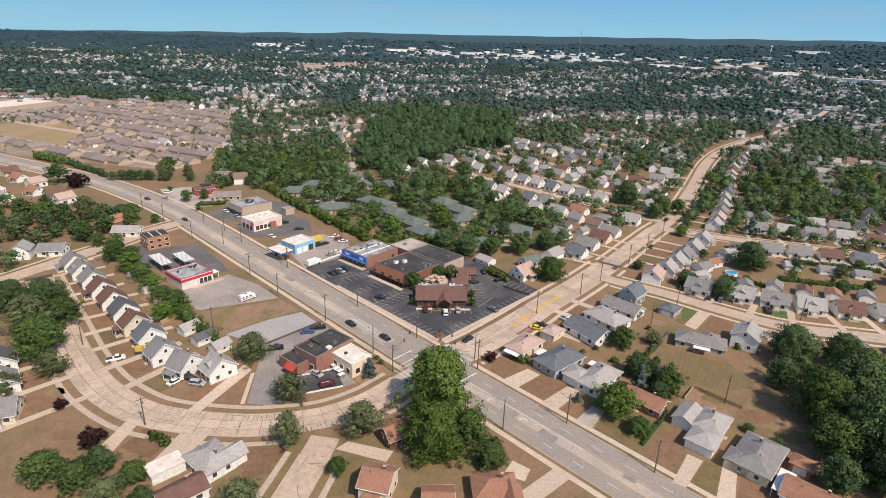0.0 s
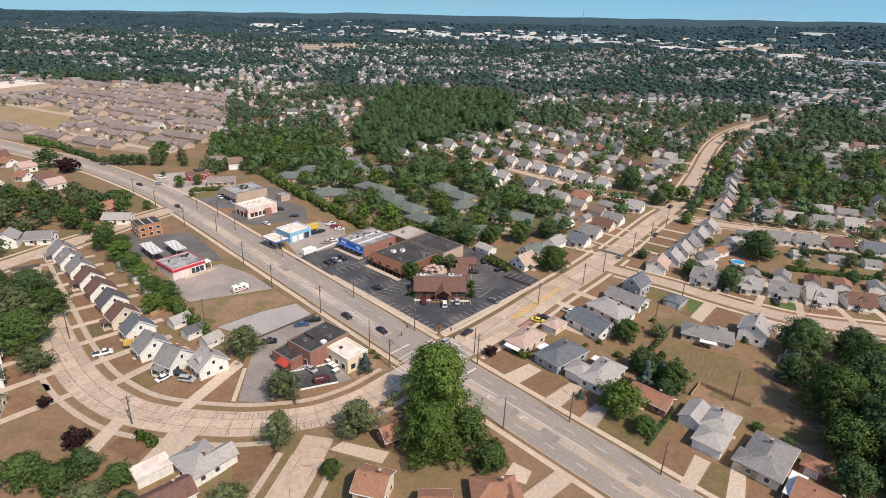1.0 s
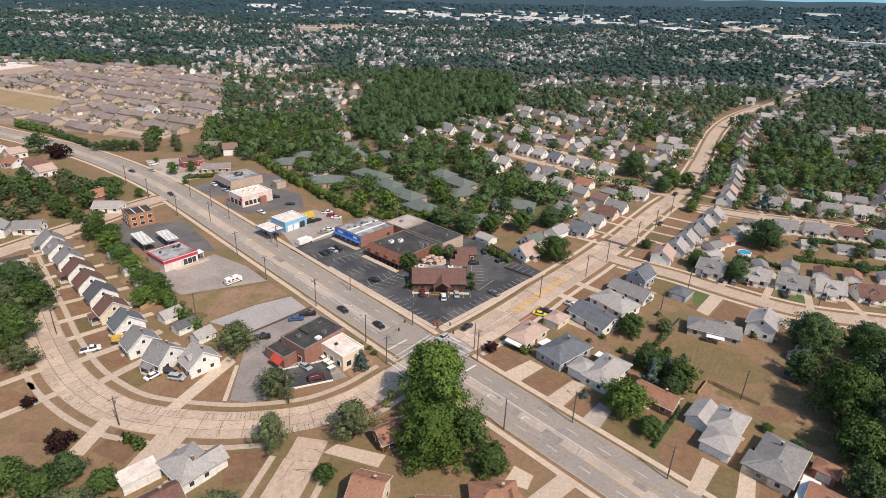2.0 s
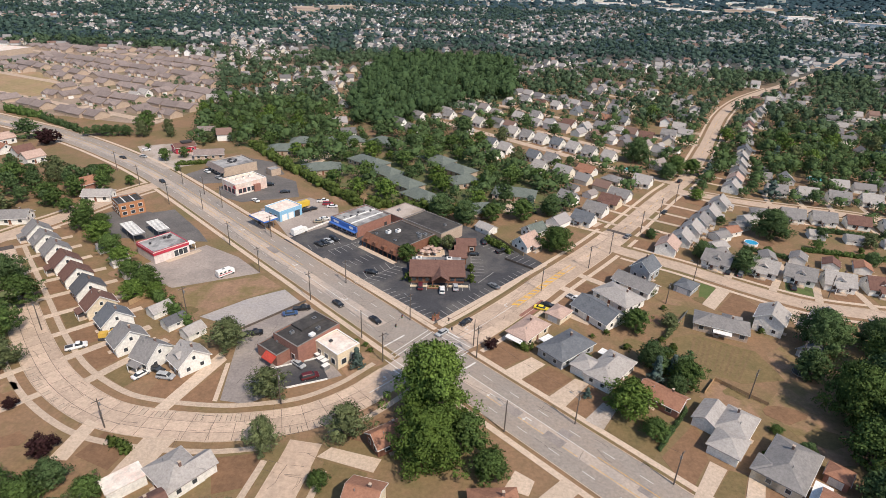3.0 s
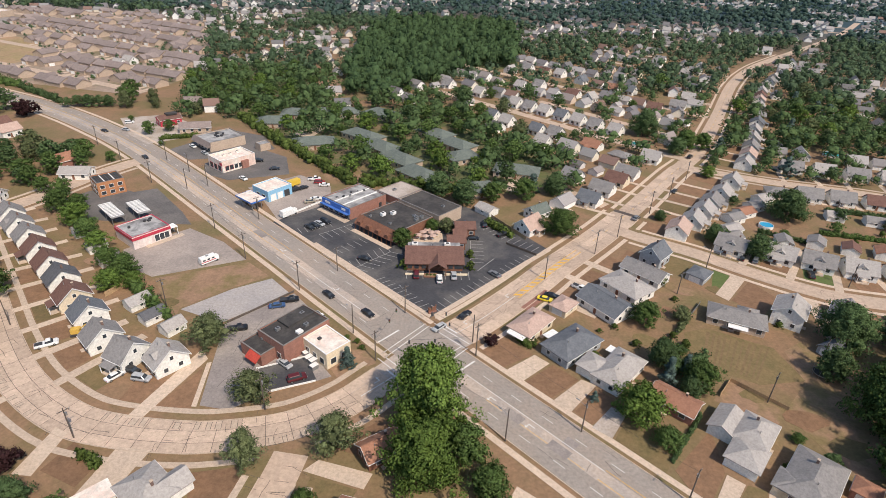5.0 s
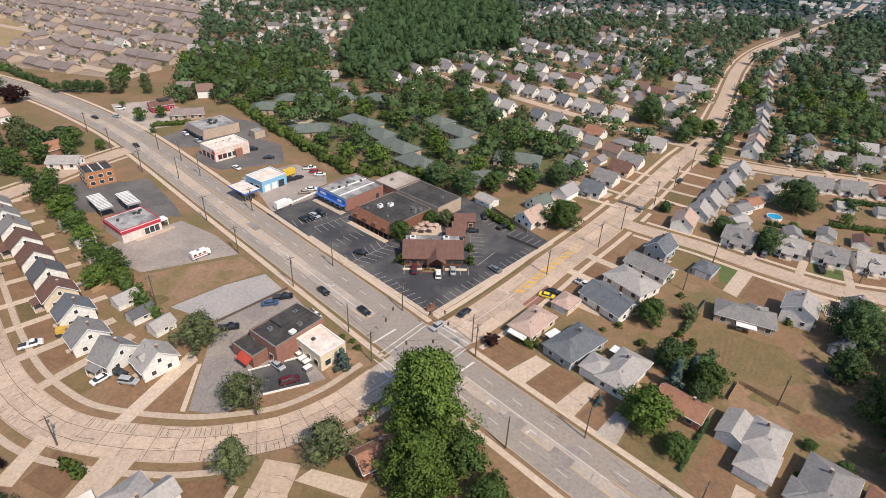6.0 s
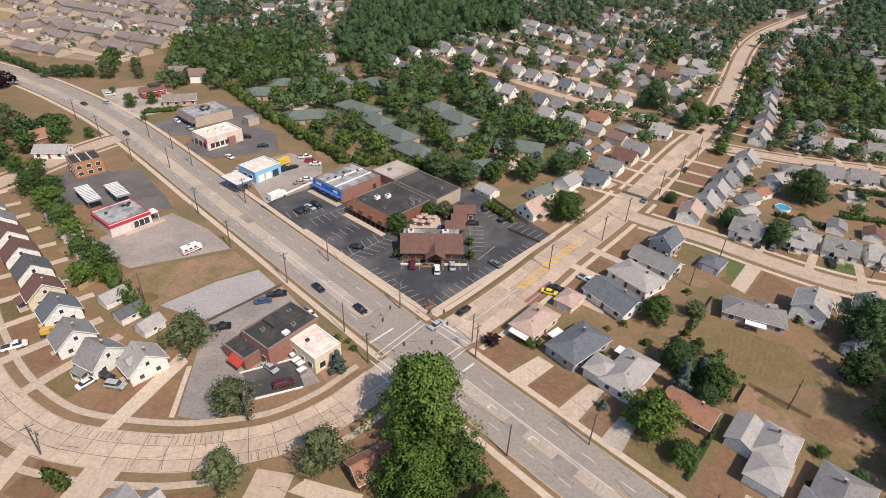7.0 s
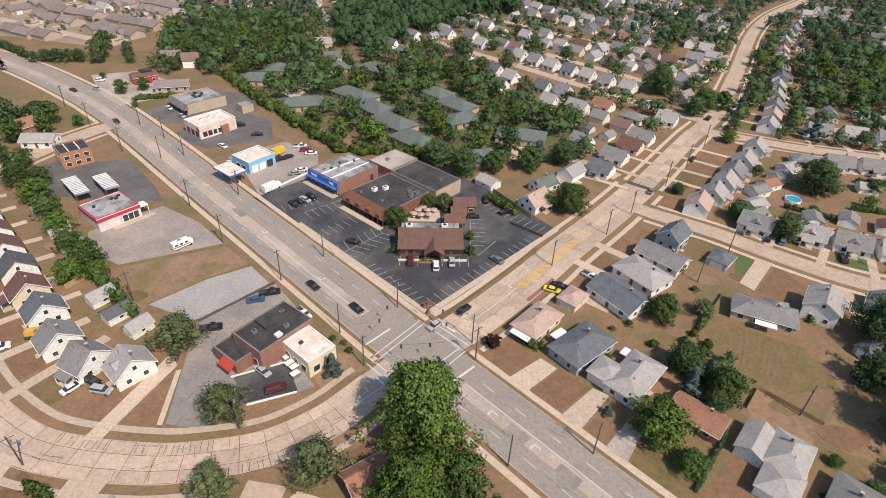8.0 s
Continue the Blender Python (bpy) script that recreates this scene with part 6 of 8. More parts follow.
# ---- fill: distant streets, houses and trees ----
class Places:
    """Remembers what stands where, to keep new things clear of it."""

    def __init__(self, cell=24.0):
        self.cell, self.d = cell, {}

    def put(self, x, y, r):
        self.d.setdefault((int(x // self.cell), int(y // self.cell)), []).append((x, y, r))

    def free(self, x, y, r):
        i, j = int(x // self.cell), int(y // self.cell)
        for a in (-1, 0, 1):
            for b in (-1, 0, 1):
                for px, py, pr in self.d.get((i + a, j + b), ()):
                    if (px - x) ** 2 + (py - y) ** 2 < (pr + r) ** 2:
                        return False
        return True


def grove(x, y):
    return any(inside(x, y, g) for g in GROVES)


def inside(x, y, poly):
    c = False
    for (x1, y1), (x2, y2) in zip(poly, poly[1:] + poly[:1]):
        if (y1 > y) != (y2 > y) and x < (x2 - x1) * (y - y1) / (y2 - y1) + x1:
            c = not c
    return c


homes, crowns, tarmac = Places(), Places(), Places(12.0)
for x, y, r in ((-107, 432, 9), (-102, 444, 9), (-59, 268, 8), (-60, 275, 5)):
    crowns.put(x, y, r)
    homes.put(x, y, r)
for x, y, r in BUILT:
    homes.put(x, y, r)
for x, y, r in PLANTED:
    crowns.put(x, y, r)
for line, w in ROADS:
    for p in line:
        tarmac.put(p.x, p.y, w)
ROADSIDE = [(-170, 272), (-215, 268), (-260, 272), (-320, 300), (-480, 370), (-480, 448), (-345, 398), (-285, 372), (-195, 322)]
WOOD_ZONE = [(-57, 403), (-79, 397), (-94, 438), (-117, 584), (-116, 748), (-74, 825), (-6, 836), (39, 697), (32, 542), (4, 509), (-23, 489), (-43, 442)]
COTTAGES = [(-10, 345), (30, 300), (112, 296), (142, 390), (118, 450), (30, 455), (10, 420)]
GROVES = ([(300, 560), (400, 560), (425, 645), (330, 622)], [(255, 385), (325, 420), (350, 520), (290, 480)], [(118, 455), (142, 470), (172, 560), (140, 560)], [(40, 580), (90, 560), (120, 660), (60, 680)], [(97, 322), (112, 324), (124, 352), (112, 352)], [(166, 350), (204, 356), (282, 484), (300, 560), (272, 560), (238, 500)],
          [(336, 626), (402, 645), (526, 860), (440, 830)], [(124, 815), (461, 945), (545, 1120), (150, 990)], [(228, 616), (262, 628), (335, 793), (282, 772)],
          [(-150, 412), (-108, 424), (-149, 575), (-170, 560)], [(-204, 715), (-159, 733), (-214, 985), (-268, 960)], [(-760, 800), (-480, 720), (-440, 800), (-700, 900)])
CONDO_ZONE = [(-125, 345), (-100, 312), (-62, 268), (-15, 262), (38, 268), (45, 300), (12, 345), (-25, 390), (-78, 380), (-110, 372)]
GROVE_ZONE = [(-182, 371), (-204, 440), (-196, 473), (-170, 507), (-143, 515), (-122, 452), (-118, 424), (-99, 408), (-89, 359), (-107, 318), (-133, 336)]
ESTATE = [(-214, 374), (-345, 394), (-620, 535), (-640, 690), (-400, 720), (-300, 660), (-228, 516), (-206, 425)]
FRONT = [(-345, 390), (-300, 372), (-245, 343), (-198, 318), (-172, 345), (-180, 372), (-205, 420), (-216, 374), (-290, 385)]
ESTATE_FIELD = [(-332, 456), (-348, 436), (-480, 470), (-500, 500), (-415, 540), (-384, 520)]
SHOPS = [(-60, 130), (-160, 215), (-215, 310), (-190, 350), (-130, 320), (-95, 300), (-50, 258), (5, 245), (30, 205), (-8, 160)]
NEAR = [(-230, 60), (-175, 230), (-100, 300), (45, 245), (60, 250), (105, 300), (230, 250), (240, 60)]
MALL = [(-640, 560), (-500, 555), (-470, 650), (-560, 700), (-660, 680)]
rng = np.random.default_rng(5)

# estate of attached taupe-roofed houses
estate_key = []
n_est = 0
drives, lanes = Shape(), Shape()
for row in range(15):
    base_v = (row // 2) * 54 + (row % 2) * 32
    for col in range(32):
        u, v = -34 + col * 13.8 + (row % 3) * 4, base_v
        x, y = -214 - u * 0.92 + v * 0.26, 366 + u * 0.36 + v * 0.93
        x, y = x + rng.normal(scale=0.8), y + rng.normal(scale=1.6)
        if inside(x, y, ESTATE) and not inside(x, y, ESTATE_FIELD) and not inside(x, y, MALL) and homes.free(x, y, 5.8) and tarmac.free(x, y, 11) and rng.uniform() > 0.07 and n_est < 165:
            front = -1 if row % 2 else 1
            turn = rng.uniform() < 0.22
            rot = (-21 if row % 2 else 159) + rng.normal(scale=3.5) + (90 if turn else 0)

            def make(kind):
                root = thing("townhouse", Matrix(), "", "house")
                L, W = (15.0, 11.0) if kind == 0 else (14.0, 12.0)
                part("wall", wall_shape(L, W, 2.9, 2.8, True), TANB, root)
                part("roof", gable_roof(L, W, 2.9, 2.8), RTAN, root)
                part("cross_gable", Shape().profile([(-3.0, 2.9), (0, 5.3), (3.0, 2.9)][::-1], -W / 2 - 1.6, 0), RTAN, root).matrix_local = pose(-2.5 if kind == 0 else 2.8, 0, 0, 0, 0, 90)
                part("porch_front", Shape().box(-2.5 if kind == 0 else 2.8, -W / 2 - 0.6, 0, 5.4, 1.6, 2.9), TANB, root)
                part("garage_door", Shape().box(-2.5 if kind == 0 else 2.8, -W / 2 - 1.42, 0.05, 4.2, 0.1, 2.2), TRIM, root)
                return root
            kd = int(rng.integers(0, 2))
            spawn(f"townhouse{kd}", lambda: make(kd), at(x, y, rot, 0.92, ground_z(x, y)), "taupe-roofed tan brick townhouse on a dry estate", "townhouses of the dry estate")
            homes.put(x, y, 6.2)
            n_est += 1
            if not turn:
                f = Vector((0.26, 0.93)) * front
                c, n = Vector((x, y)) + f * 9.6, Vector((0.93, -0.26))
                for o in (-3.4, 3.2):
                    q = [c + n * (o - 1.6) - f * 3.2, c + n * (o + 1.6) - f * 3.2, c + n * (o + 1.6) + f * 3.4, c + n * (o - 1.6) + f * 3.4]
                    drives.prism([tuple(t) for t in (q if front > 0 else q[::-1])][::-1], 0.0, 0.09)
    if row % 2 == 0:
        v = base_v + 16
        line = [Vector((-214 - u * 0.92 + v * 0.26, 366 + u * 0.36 + v * 0.93)) for u in range(-20, 420, 12)]
        line = [q for q in line if inside(q.x, q.y, ESTATE)]
        if len(line) > 3:
            strip(lanes, line, -3.6, 3.6, 0.06)
tagged(part("road", lanes, CONC_JOIN), "pale concrete lanes of the dry estate", "road", kind="structure")
tagged(part("driveways", drives, WALKWAY), "pale concrete driveways of the townhouses", "driveway", kind="structure")
for x, y in ((-269, 450), (-268, 462)):
    if homes.free(x, y, 3):
        bungalow(x, y, -20, 2, "on the dry estate")
FIELDG = mat("dry_meadow", (0.33, 0.25, 0.125), (0.27, 0.20, 0.105), scale=0.05, fine=0.8, bump=0.4, c3=(0.36, 0.235, 0.145), scale3=0.03)
patch("field", ESTATE_FIELD, 0.04, FIELDG, "open field of dry yellow grass", "field")
patch("lawn", CONDO_ZONE, 0.012, SHADE, "thin shaded grass among the condominiums", "lawn")
patch("lawn", GROVE_ZONE, 0.012, SHADE, "thin shaded grass under a grove", "lawn")
patch("lawn", [(-118, 424), (-100, 426), (-92, 446), (-114, 456)], 0.03, DIRT, "dry brown lawn round a garden pool", "lawn")
patch("lawn", [(-64, 259), (-71, 276), (-60, 281), (-47, 268), (-50, 259)], 0.03, DIRT, "dry brown lawn behind the blue-fronted shop", "lawn")
patch("woodland_floor", WOOD_ZONE, 0.012, SHADE, "shaded woodland floor", "ground")
patch("estate_ground", ESTATE, 0.02, DUST, "dusty tan ground of the new estate", "ground")
mall = flat_building(-532, 612, 80, 84, 46, 5.5, "large white flat-roofed shopping building", TANB, FLATWHT, "shopping_hall")
patch("parking_lot", [(-610, 560), (-500, 560), (-470, 600), (-500, 640), (-640, 610)], 0.06, ASPH2, "wide grey car park of the shopping hall", "parking lot")
for dx in (-40, -10, 25):
    roof_unit(mall, dx * 0.8, 4, 5.5, 4)

# far houses: gable boxes in rows, joined
far_wall, far_roof, far_street = Shape(), Shape(), Shape()


def far_house(x, y, rot, L, W, eave, rise):
    c, s = math.cos(rot), math.sin(rot)
    z0 = ground_z(x, y) - 0.3

    def tr(p):
        return (x + c * p[0] - s * p[1], y + s * p[0] + c * p[1], z0 + p[2])
    a, b = L / 2, W / 2
    far_wall.add([tr(p) for p in ((-a, -b, 0), (a, -b, 0), (a, b, 0), (-a, b, 0), (-a, -b, eave), (a, -b, eave), (a, b, eave), (-a, b, eave), (-a, 0, eave + rise), (a, 0, eave + rise))],
                 [(0, 1, 5, 4), (2, 3, 7, 6), (1, 2, 6, 9, 5), (3, 0, 4, 8, 7)])
    a, b, d = a + 0.4, b + 0.4, rise * 0.4 / (W / 2)
    far_roof.add([tr(p) for p in ((-a, -b, eave - d), (a, -b, eave - d), (a, 0, eave + rise + 0.05), (-a, 0, eave + rise + 0.05), (-a, b, eave - d), (a, b, eave - d),
                                  (-a, -b, eave - d + 0.2), (a, -b, eave - d + 0.2), (a, 0, eave + rise + 0.25), (-a, 0, eave + rise + 0.25), (-a, b, eave - d + 0.2), (a, b, eave - d + 0.2))],
                 [(6, 7, 8, 9), (9, 8, 11, 10), (0, 1, 7, 6), (5, 4, 10, 11), (1, 2, 8, 7), (2, 5, 11, 8), (3, 0, 6, 9), (4, 3, 9, 10)])


def zone_block(x, y):
    return inside(x, y, WOOD_ZONE) or inside(x, y, CONDO_ZONE) or inside(x, y, GROVE_ZONE) or inside(x, y, ESTATE) or inside(x, y, SHOPS) or inside(x, y, NEAR) or inside(x, y, MALL) or inside(x, y, ROADSIDE) or inside(x, y, FRONT)


def open_ground(x, y):
    """Streets of houses where this is low, tree cover where it is high."""
    return noise.noise((x / 120, y / 120, 0.5)) + 0.5 * noise.noise((x / 45, y / 45, 7.5))


for ang, test in ((-14, lambda x, y: x > 0.22 * y + 40), (-41, lambda x, y: -0.18 * y < x <= 0.22 * y + 40), (22, lambda x, y: x <= -0.18 * y)):
    c, s = math.cos(radians(ang)), math.sin(radians(ang))
    for row in range(-50, 75):
        for side in (-1, 1):
            for col in range(-190, 190):
                u, v = col * 12.4 + rng.normal(scale=0.7), row * 60 + side * (14.5 + rng.normal(scale=0.7))
                x, y = c * u - s * v, s * u + c * v + 300
                if not (150 < y < 2150 and abs(x) < 0.98 * y + 70 and test(x, y)) or zone_block(x, y) or grove(x, y):
                    continue
                far = max(0.0, min(1.0, (y - 600) / 900))
                if not inside(x, y, COTTAGES) and (open_ground(x, y) > (0.26 if y < 600 else 0.14) - 0.08 * far or rng.uniform() < 0.16 + 0.3 * far):
                    continue
                if not (homes.free(x, y, 5.2) and tarmac.free(x, y, 7) and crowns.free(x, y, 3)):
                    continue
                turn = rng.uniform() < (0.22 if ang == -41 else 0.5)
                far_house(x, y, radians(ang + (90 if turn else 0)) + rng.normal(scale=0.04), rng.uniform(7.4, 10.0), rng.uniform(6.4, 7.6), 2.8 + (1.6 if rng.uniform() < 0.2 else 0), rng.uniform(2.2, 3.2))
                homes.put(x, y, 5.0)
                if y < 900 and rng.uniform() < 0.6:
                    v += side * 15
                    gx, gy = c * (u + 3) - s * v, s * (u + 3) + c * v + 300
                    if homes.free(gx, gy, 3) and not zone_block(gx, gy) and not grove(gx, gy) and tarmac.free(gx, gy, 6) and crowns.free(gx, gy, 2):
                        far_house(gx, gy, radians(ang + 90 * rng.integers(0, 2)), 6.0, 5.0, 2.3, 1.4)
                        homes.put(gx, gy, 3.0)
                if side > 0 and col % 2 == 0:
                    p = Vector((c * col * 12.4 - s * row * 60, s * col * 12.4 + c * row * 60 + 300))
                    q = p + Vector((c, s)) * 24.8
                    if tarmac.free((p.x + q.x) / 2, (p.y + q.y) / 2, 4) and not zone_block(p.x, p.y) and not zone_block(q.x, q.y) and p.y < 1100:
                        strip(far_street, [p, p.lerp(q, 0.5), q], -3.2, 3.2, 0.06)
                        homes.put((p.x + q.x) / 2, (p.y + q.y) / 2, 3.0)
FARW = picks("far_house_paint", ((0.82, 0.80, 0.76), (0.80, 0.78, 0.74), (0.72, 0.66, 0.55), (0.82, 0.81, 0.78), (0.60, 0.58, 0.56), (0.62, 0.50, 0.40), (0.80, 0.78, 0.74)))
FARR = picks("far_house_shingle", ((0.22, 0.205, 0.20), (0.32, 0.30, 0.29), (0.15, 0.145, 0.145), (0.21, 0.135, 0.11), (0.27, 0.235, 0.22), (0.25, 0.24, 0.235), (0.36, 0.335, 0.32), (0.17, 0.16, 0.165)))
fh = thing("far_houses", Matrix(), "many small white and cream houses among trees far off", "houses")
fh["kind"] = "stuff"
tagged(part("walls", far_wall, FARW, fh), kind="stuff")
tagged(part("roofs", far_roof, FARR, fh), kind="stuff")
tagged(part("road", far_street, CONC_JOIN), "far residential streets of tan concrete", "road", kind="structure")

# long pale buildings and the mast near the horizon
for k, (x, y, L, W, H, m, rz) in enumerate(((556, 1904, 100, 26, 7, FLATWHT, 15), (630, 1846, 56, 24, 7, FLATWHT, 10), (662, 1745, 24, 20, 6, FLATWHT, 0), (828, 1712, 84, 34, 8, FLATWHT, 12), (893, 1647, 28, 20, 6, FLATWHT, 5), (946, 1556, 124, 26, 7, FLATWHT, -39),
                                            (-345, 2320, 96, 40, 10, FLATWHT, 25), (-935, 2490, 80, 34, 9, FLATWHT, 35), (-1283, 1700, 76, 26, 7, FLATGRY, 32), (-420, 1445, 60, 30, 8, RPINK, 30), (-370, 1560, 70, 26, 8, TANB, 30), (-450, 1500, 50, 20, 7, TANB, 60),
                                            (-160, 2260, 60, 30, 8, FLATWHT, 5), (-60, 2300, 70, 30, 9, FLATWHT, 0), (60, 2270, 50, 26, 8, FLATGRY, 10), (150, 2200, 110, 34, 8, FLATWHT, 0), (285, 2230, 60, 30, 8, FLATWHT, 0), (400, 2060, 90, 30, 8, FLATWHT, 8), (740, 1900, 90, 30, 7, RPINK, 5), (860, 1960, 70, 26, 7, RPINK, 12), (1400, 2700, 130, 40, 9, FLATWHT, -10))):
    root = thing("warehouse", pose(x, y, ground_z(x, y) - 2, 0, 0, rz), "long pale flat-roofed building near the horizon", "building")
    part("wall", Shape().box(0, 0, 0, L, W, H + 2), TANB if m in (TANB, RPINK) else TRIM, root)
    part("roof", Shape().box(0, 0, H + 2, L + 1, W + 1, 0.6), m, root)
    for q in range(int(L / 25)):
        homes.put(x - L / 2 + 12 + 25 * q, y, 22)
        homes.put(x - L / 2 + 12 + 25 * q, y - 40, 18)
town = Shape()
trng = np.random.default_rng(77)
for k in range(260):
    d = trng.uniform(0, 1)
    x = trng.uniform(-1000, 1250)
    y = 2050 + 420 * trng.uniform() - 0.25 * x + (300 if d < 0.2 else 0)
    if trng.uniform() < 0.75 and not (-250 < x < 420):
        if noise.noise((x / 160, 3.0, 1.0)) < 0.05:
            continue
    town.box(x, y, ground_z(x, y) - 2, trng.uniform(9, 34), trng.uniform(8, 16), trng.uniform(6, 11), trng.uniform(-30, 30))
    homes.put(x, y - 14, 16)
    homes.put(x, y, 12)
tagged(part("town_blocks", town, FARW), "small pale buildings of a distant town", "buildings", kind="stuff")
mast = thing("radio_mast", pose(347, 2270, ground_z(347, 2270), 0, 0, 0), "tall slender lattice radio mast", "mast")
part("column", Shape().rod((0, 0, 0), (0, 0, 85), 1.3, 0.8, 6), STEEL, mast)
part("tip", Shape().rod((0, 0, 85), (0, 0, 100), 0.5, 0.3, 6), STEEL, mast)
wt = thing("water_tower", pose(1269, 2784, ground_z(1269, 2784), 0, 0, 0), "white water tower above distant woods", "tower")
part("stem", Shape().rod((0, 0, 0), (0, 0, 20), 2.2, 1.6, 10), TRIM, wt)
part("tank", Shape().add(*lump(np.random.default_rng(1), (0, 0, 23), 6, 0.75, 0.0, 12, 8)), TRIM, wt)
# red-roofed cottages near the main road
for k, (x, y) in enumerate(((-287, 326), (-268, 316), (-256, 300), (-242, 297), (-262, 284), (-303, 338), (-281, 300), (-229, 287), (-300, 315), (-275, 280))):
    if homes.free(x, y, 4):
        bungalow(x, y, -25 + 90 * (k % 2), (8, 7, 8, 1, 2, 4, 8, 7, 2, 8)[k], "near the main road")
        homes.put(x, y, 6.5)

# individual trees of the middle distance
n_mid = 0
for k in range(9000):
    y = 150 + 520 * rng.uniform() ** 1.3
    x = rng.uniform(-0.95, 0.95) * (y + 60)
    dense = inside(x, y, CONDO_ZONE) or inside(x, y, GROVE_ZONE)
    tall = grove(x, y)
    if n_mid >= 215 or (inside(x, y, NEAR) and not dense) or (inside(x, y, SHOPS) and not dense) or inside(x, y, ESTATE) or y > 470 or inside(x, y, WOOD_ZONE) or inside(x, y, ROADSIDE) or inside(x, y, FRONT):
        continue
    if inside(x, y, COTTAGES) and not tall and rng.uniform() < 0.85:
        continue
    r = rng.uniform(4.6, 7.6) if tall else rng.uniform(3.0, 6.2)
    if not dense and not tall and open_ground(x, y) < 0.2 and rng.uniform() < 0.8:
        continue
    if crowns.free(x, y, r * 0.45) and homes.free(x, y, r * 0.45) and tarmac.free(x, y, r * 0.4 + 1.0):
        tree(("mid_a", "mid_b", "mid_b", "mid_c", "mid_a", "mid_d", "mid_s")[int(rng.integers(0, 7))] if not dense else ("mid_a", "mid_d", "mid_a", "mid_b")[int(rng.integers(0, 4))], x, y, r, r * rng.uniform(1.5, 1.9), None, "among the condominiums" if dense else "between the houses")
        crowns.put(x, y, r)
        n_mid += 1


def crown_mesh(lumps, quads, seed, n, m, size=0.4, flat=0.15, core=1.0):
    """One far crown of radius 1, foot at 0, as arrays with soft normals."""
    g = np.random.default_rng(seed)
    s, spots = Shape(), [((0, 0, 1.0), 0.8)]
    for k in range(lumps):
        a, q = g.uniform(0, math.tau), (0.0 if lumps == 1 else g.uniform(0.25, 0.6))
        s.add(*lump(g, (q * math.cos(a), q * math.sin(a), g.uniform(0.75, 1.35)), (g.uniform(0.5, 0.72) if lumps > 1 else 1.0) * core, 0.85, 0.32, n, m))
        spots.append(((q * math.cos(a), q * math.sin(a), s.v[-1][2] - 0.5), 0.62))
    if quads:
        s.add(*leaf_quads(g, spots, quads // len(spots), size, 0.9))
    nn = np.array(crown_normals(s.v, s.n, (0, 0, 0.7), (1, 1, 1.1)))
    nn[:, 2] += flat
    return np.array(s.v), s.f, nn / np.linalg.norm(nn, axis=1)[:, None]


def forest(name, spots, kinds, material, label):
    v, f, nn, k0 = [], [], [], 0
    for i, (x, y, r, h) in enumerate(spots):
        cv, cf, cn = kinds[i % len(kinds)]
        a = (i * 2.399) % math.tau
        c, s = math.cos(a), math.sin(a)
        p = cv * (r, r, h / 2.0)
        v.append(np.stack([x + c * p[:, 0] - s * p[:, 1], y + s * p[:, 0] + c * p[:, 1], p[:, 2] + ground_z(x, y)], 1))
        nn.append(np.stack([c * cn[:, 0] - s * cn[:, 1], s * cn[:, 0] + c * cn[:, 1], cn[:, 2]], 1))
        f += [tuple(q + k0 for q in face) for face in cf]
        k0 += len(cv)
    me = bpy.data.meshes.new(name)
    me.from_pydata(np.concatenate(v).tolist(), [], f)
    me.materials.append(material)
    soften(me, np.concatenate(nn).tolist())
    return tagged(new(name, me), label, "trees", kind="stuff")


near_spots, wood_spots, far_spots, horizon_spots = [], [], [], []
for k in range(34000):
    y = 120 + 640 * rng.uniform() ** 0.75
    x = rng.uniform(-1.02, 1.02) * (y + 60)
    wood, tall = inside(x, y, WOOD_ZONE), grove(x, y)
    row = inside(x, y, COTTAGES)
    leafy_spot = open_ground(x, y) > 0.22 and not row
    dense = wood or tall or inside(x, y, CONDO_ZONE) or inside(x, y, GROVE_ZONE)
    r = rng.uniform(5.0, 8.5) if wood else rng.uniform(4.0, 7.6) if dense or leafy_spot else rng.uniform(2.6, 7.0)
    if not dense and (inside(x, y, NEAR) or inside(x, y, SHOPS) or inside(x, y, MALL) or inside(x, y, ROADSIDE) or inside(x, y, FRONT)):
        continue
    if inside(x, y, ESTATE) and rng.uniform() < 0.6 or inside(x, y, ESTATE_FIELD):
        continue
    if not dense and not leafy_spot and rng.uniform() < (0.93 if row else 0.72):
        continue
    if crowns.free(x, y, r * (0.4 if wood else 0.38)) and homes.free(x, y, r * 0.5) and tarmac.free(x, y, r * 0.5 + 1.5):
        if inside(x, y, ESTATE):
            r *= 0.32
        (wood_spots if wood else near_spots).append((x, y, r, (rng.uniform(9, 20) if wood else r * rng.uniform(1.6, 2.1))))
        crowns.put(x, y, r * (0.75 if wood else 0.9))
big = Places(60.0)
for k in range(26000):
    y = 740 + 1210 * rng.uniform() ** 0.85
    x = rng.uniform(-1.0, 1.0) * (y + 60)
    r = rng.uniform(3.4, 8.2)
    far = min(1.0, (y - 600) / 900)
    if (not grove(x, y) and open_ground(x, y) < 0.16 and rng.uniform() < 0.5) or inside(x, y, ESTATE) or inside(x, y, MALL) or inside(x, y, WOOD_ZONE):
        continue
    if big.free(x, y, r * 0.36) and homes.free(x, y, r * 0.42) and tarmac.free(x, y, 5):
        far_spots.append((x, y, r, r * rng.uniform(1.4, 1.9)))
        big.put(x, y, r * 0.9)
for k in range(9000):
    y = 1750 + 1500 * rng.uniform() ** 1.1
    x = rng.uniform(-1.05, 1.05) * y
    if math.hypot(x, y) > 4550:
        continue
    r = rng.uniform(6, 13)
    if homes.free(x, y, r * 0.4):
        horizon_spots.append((x, y, r, rng.uniform(7, 12)))
close_by = [p for p in near_spots if p[1] < 460 and abs(p[0]) < 300]
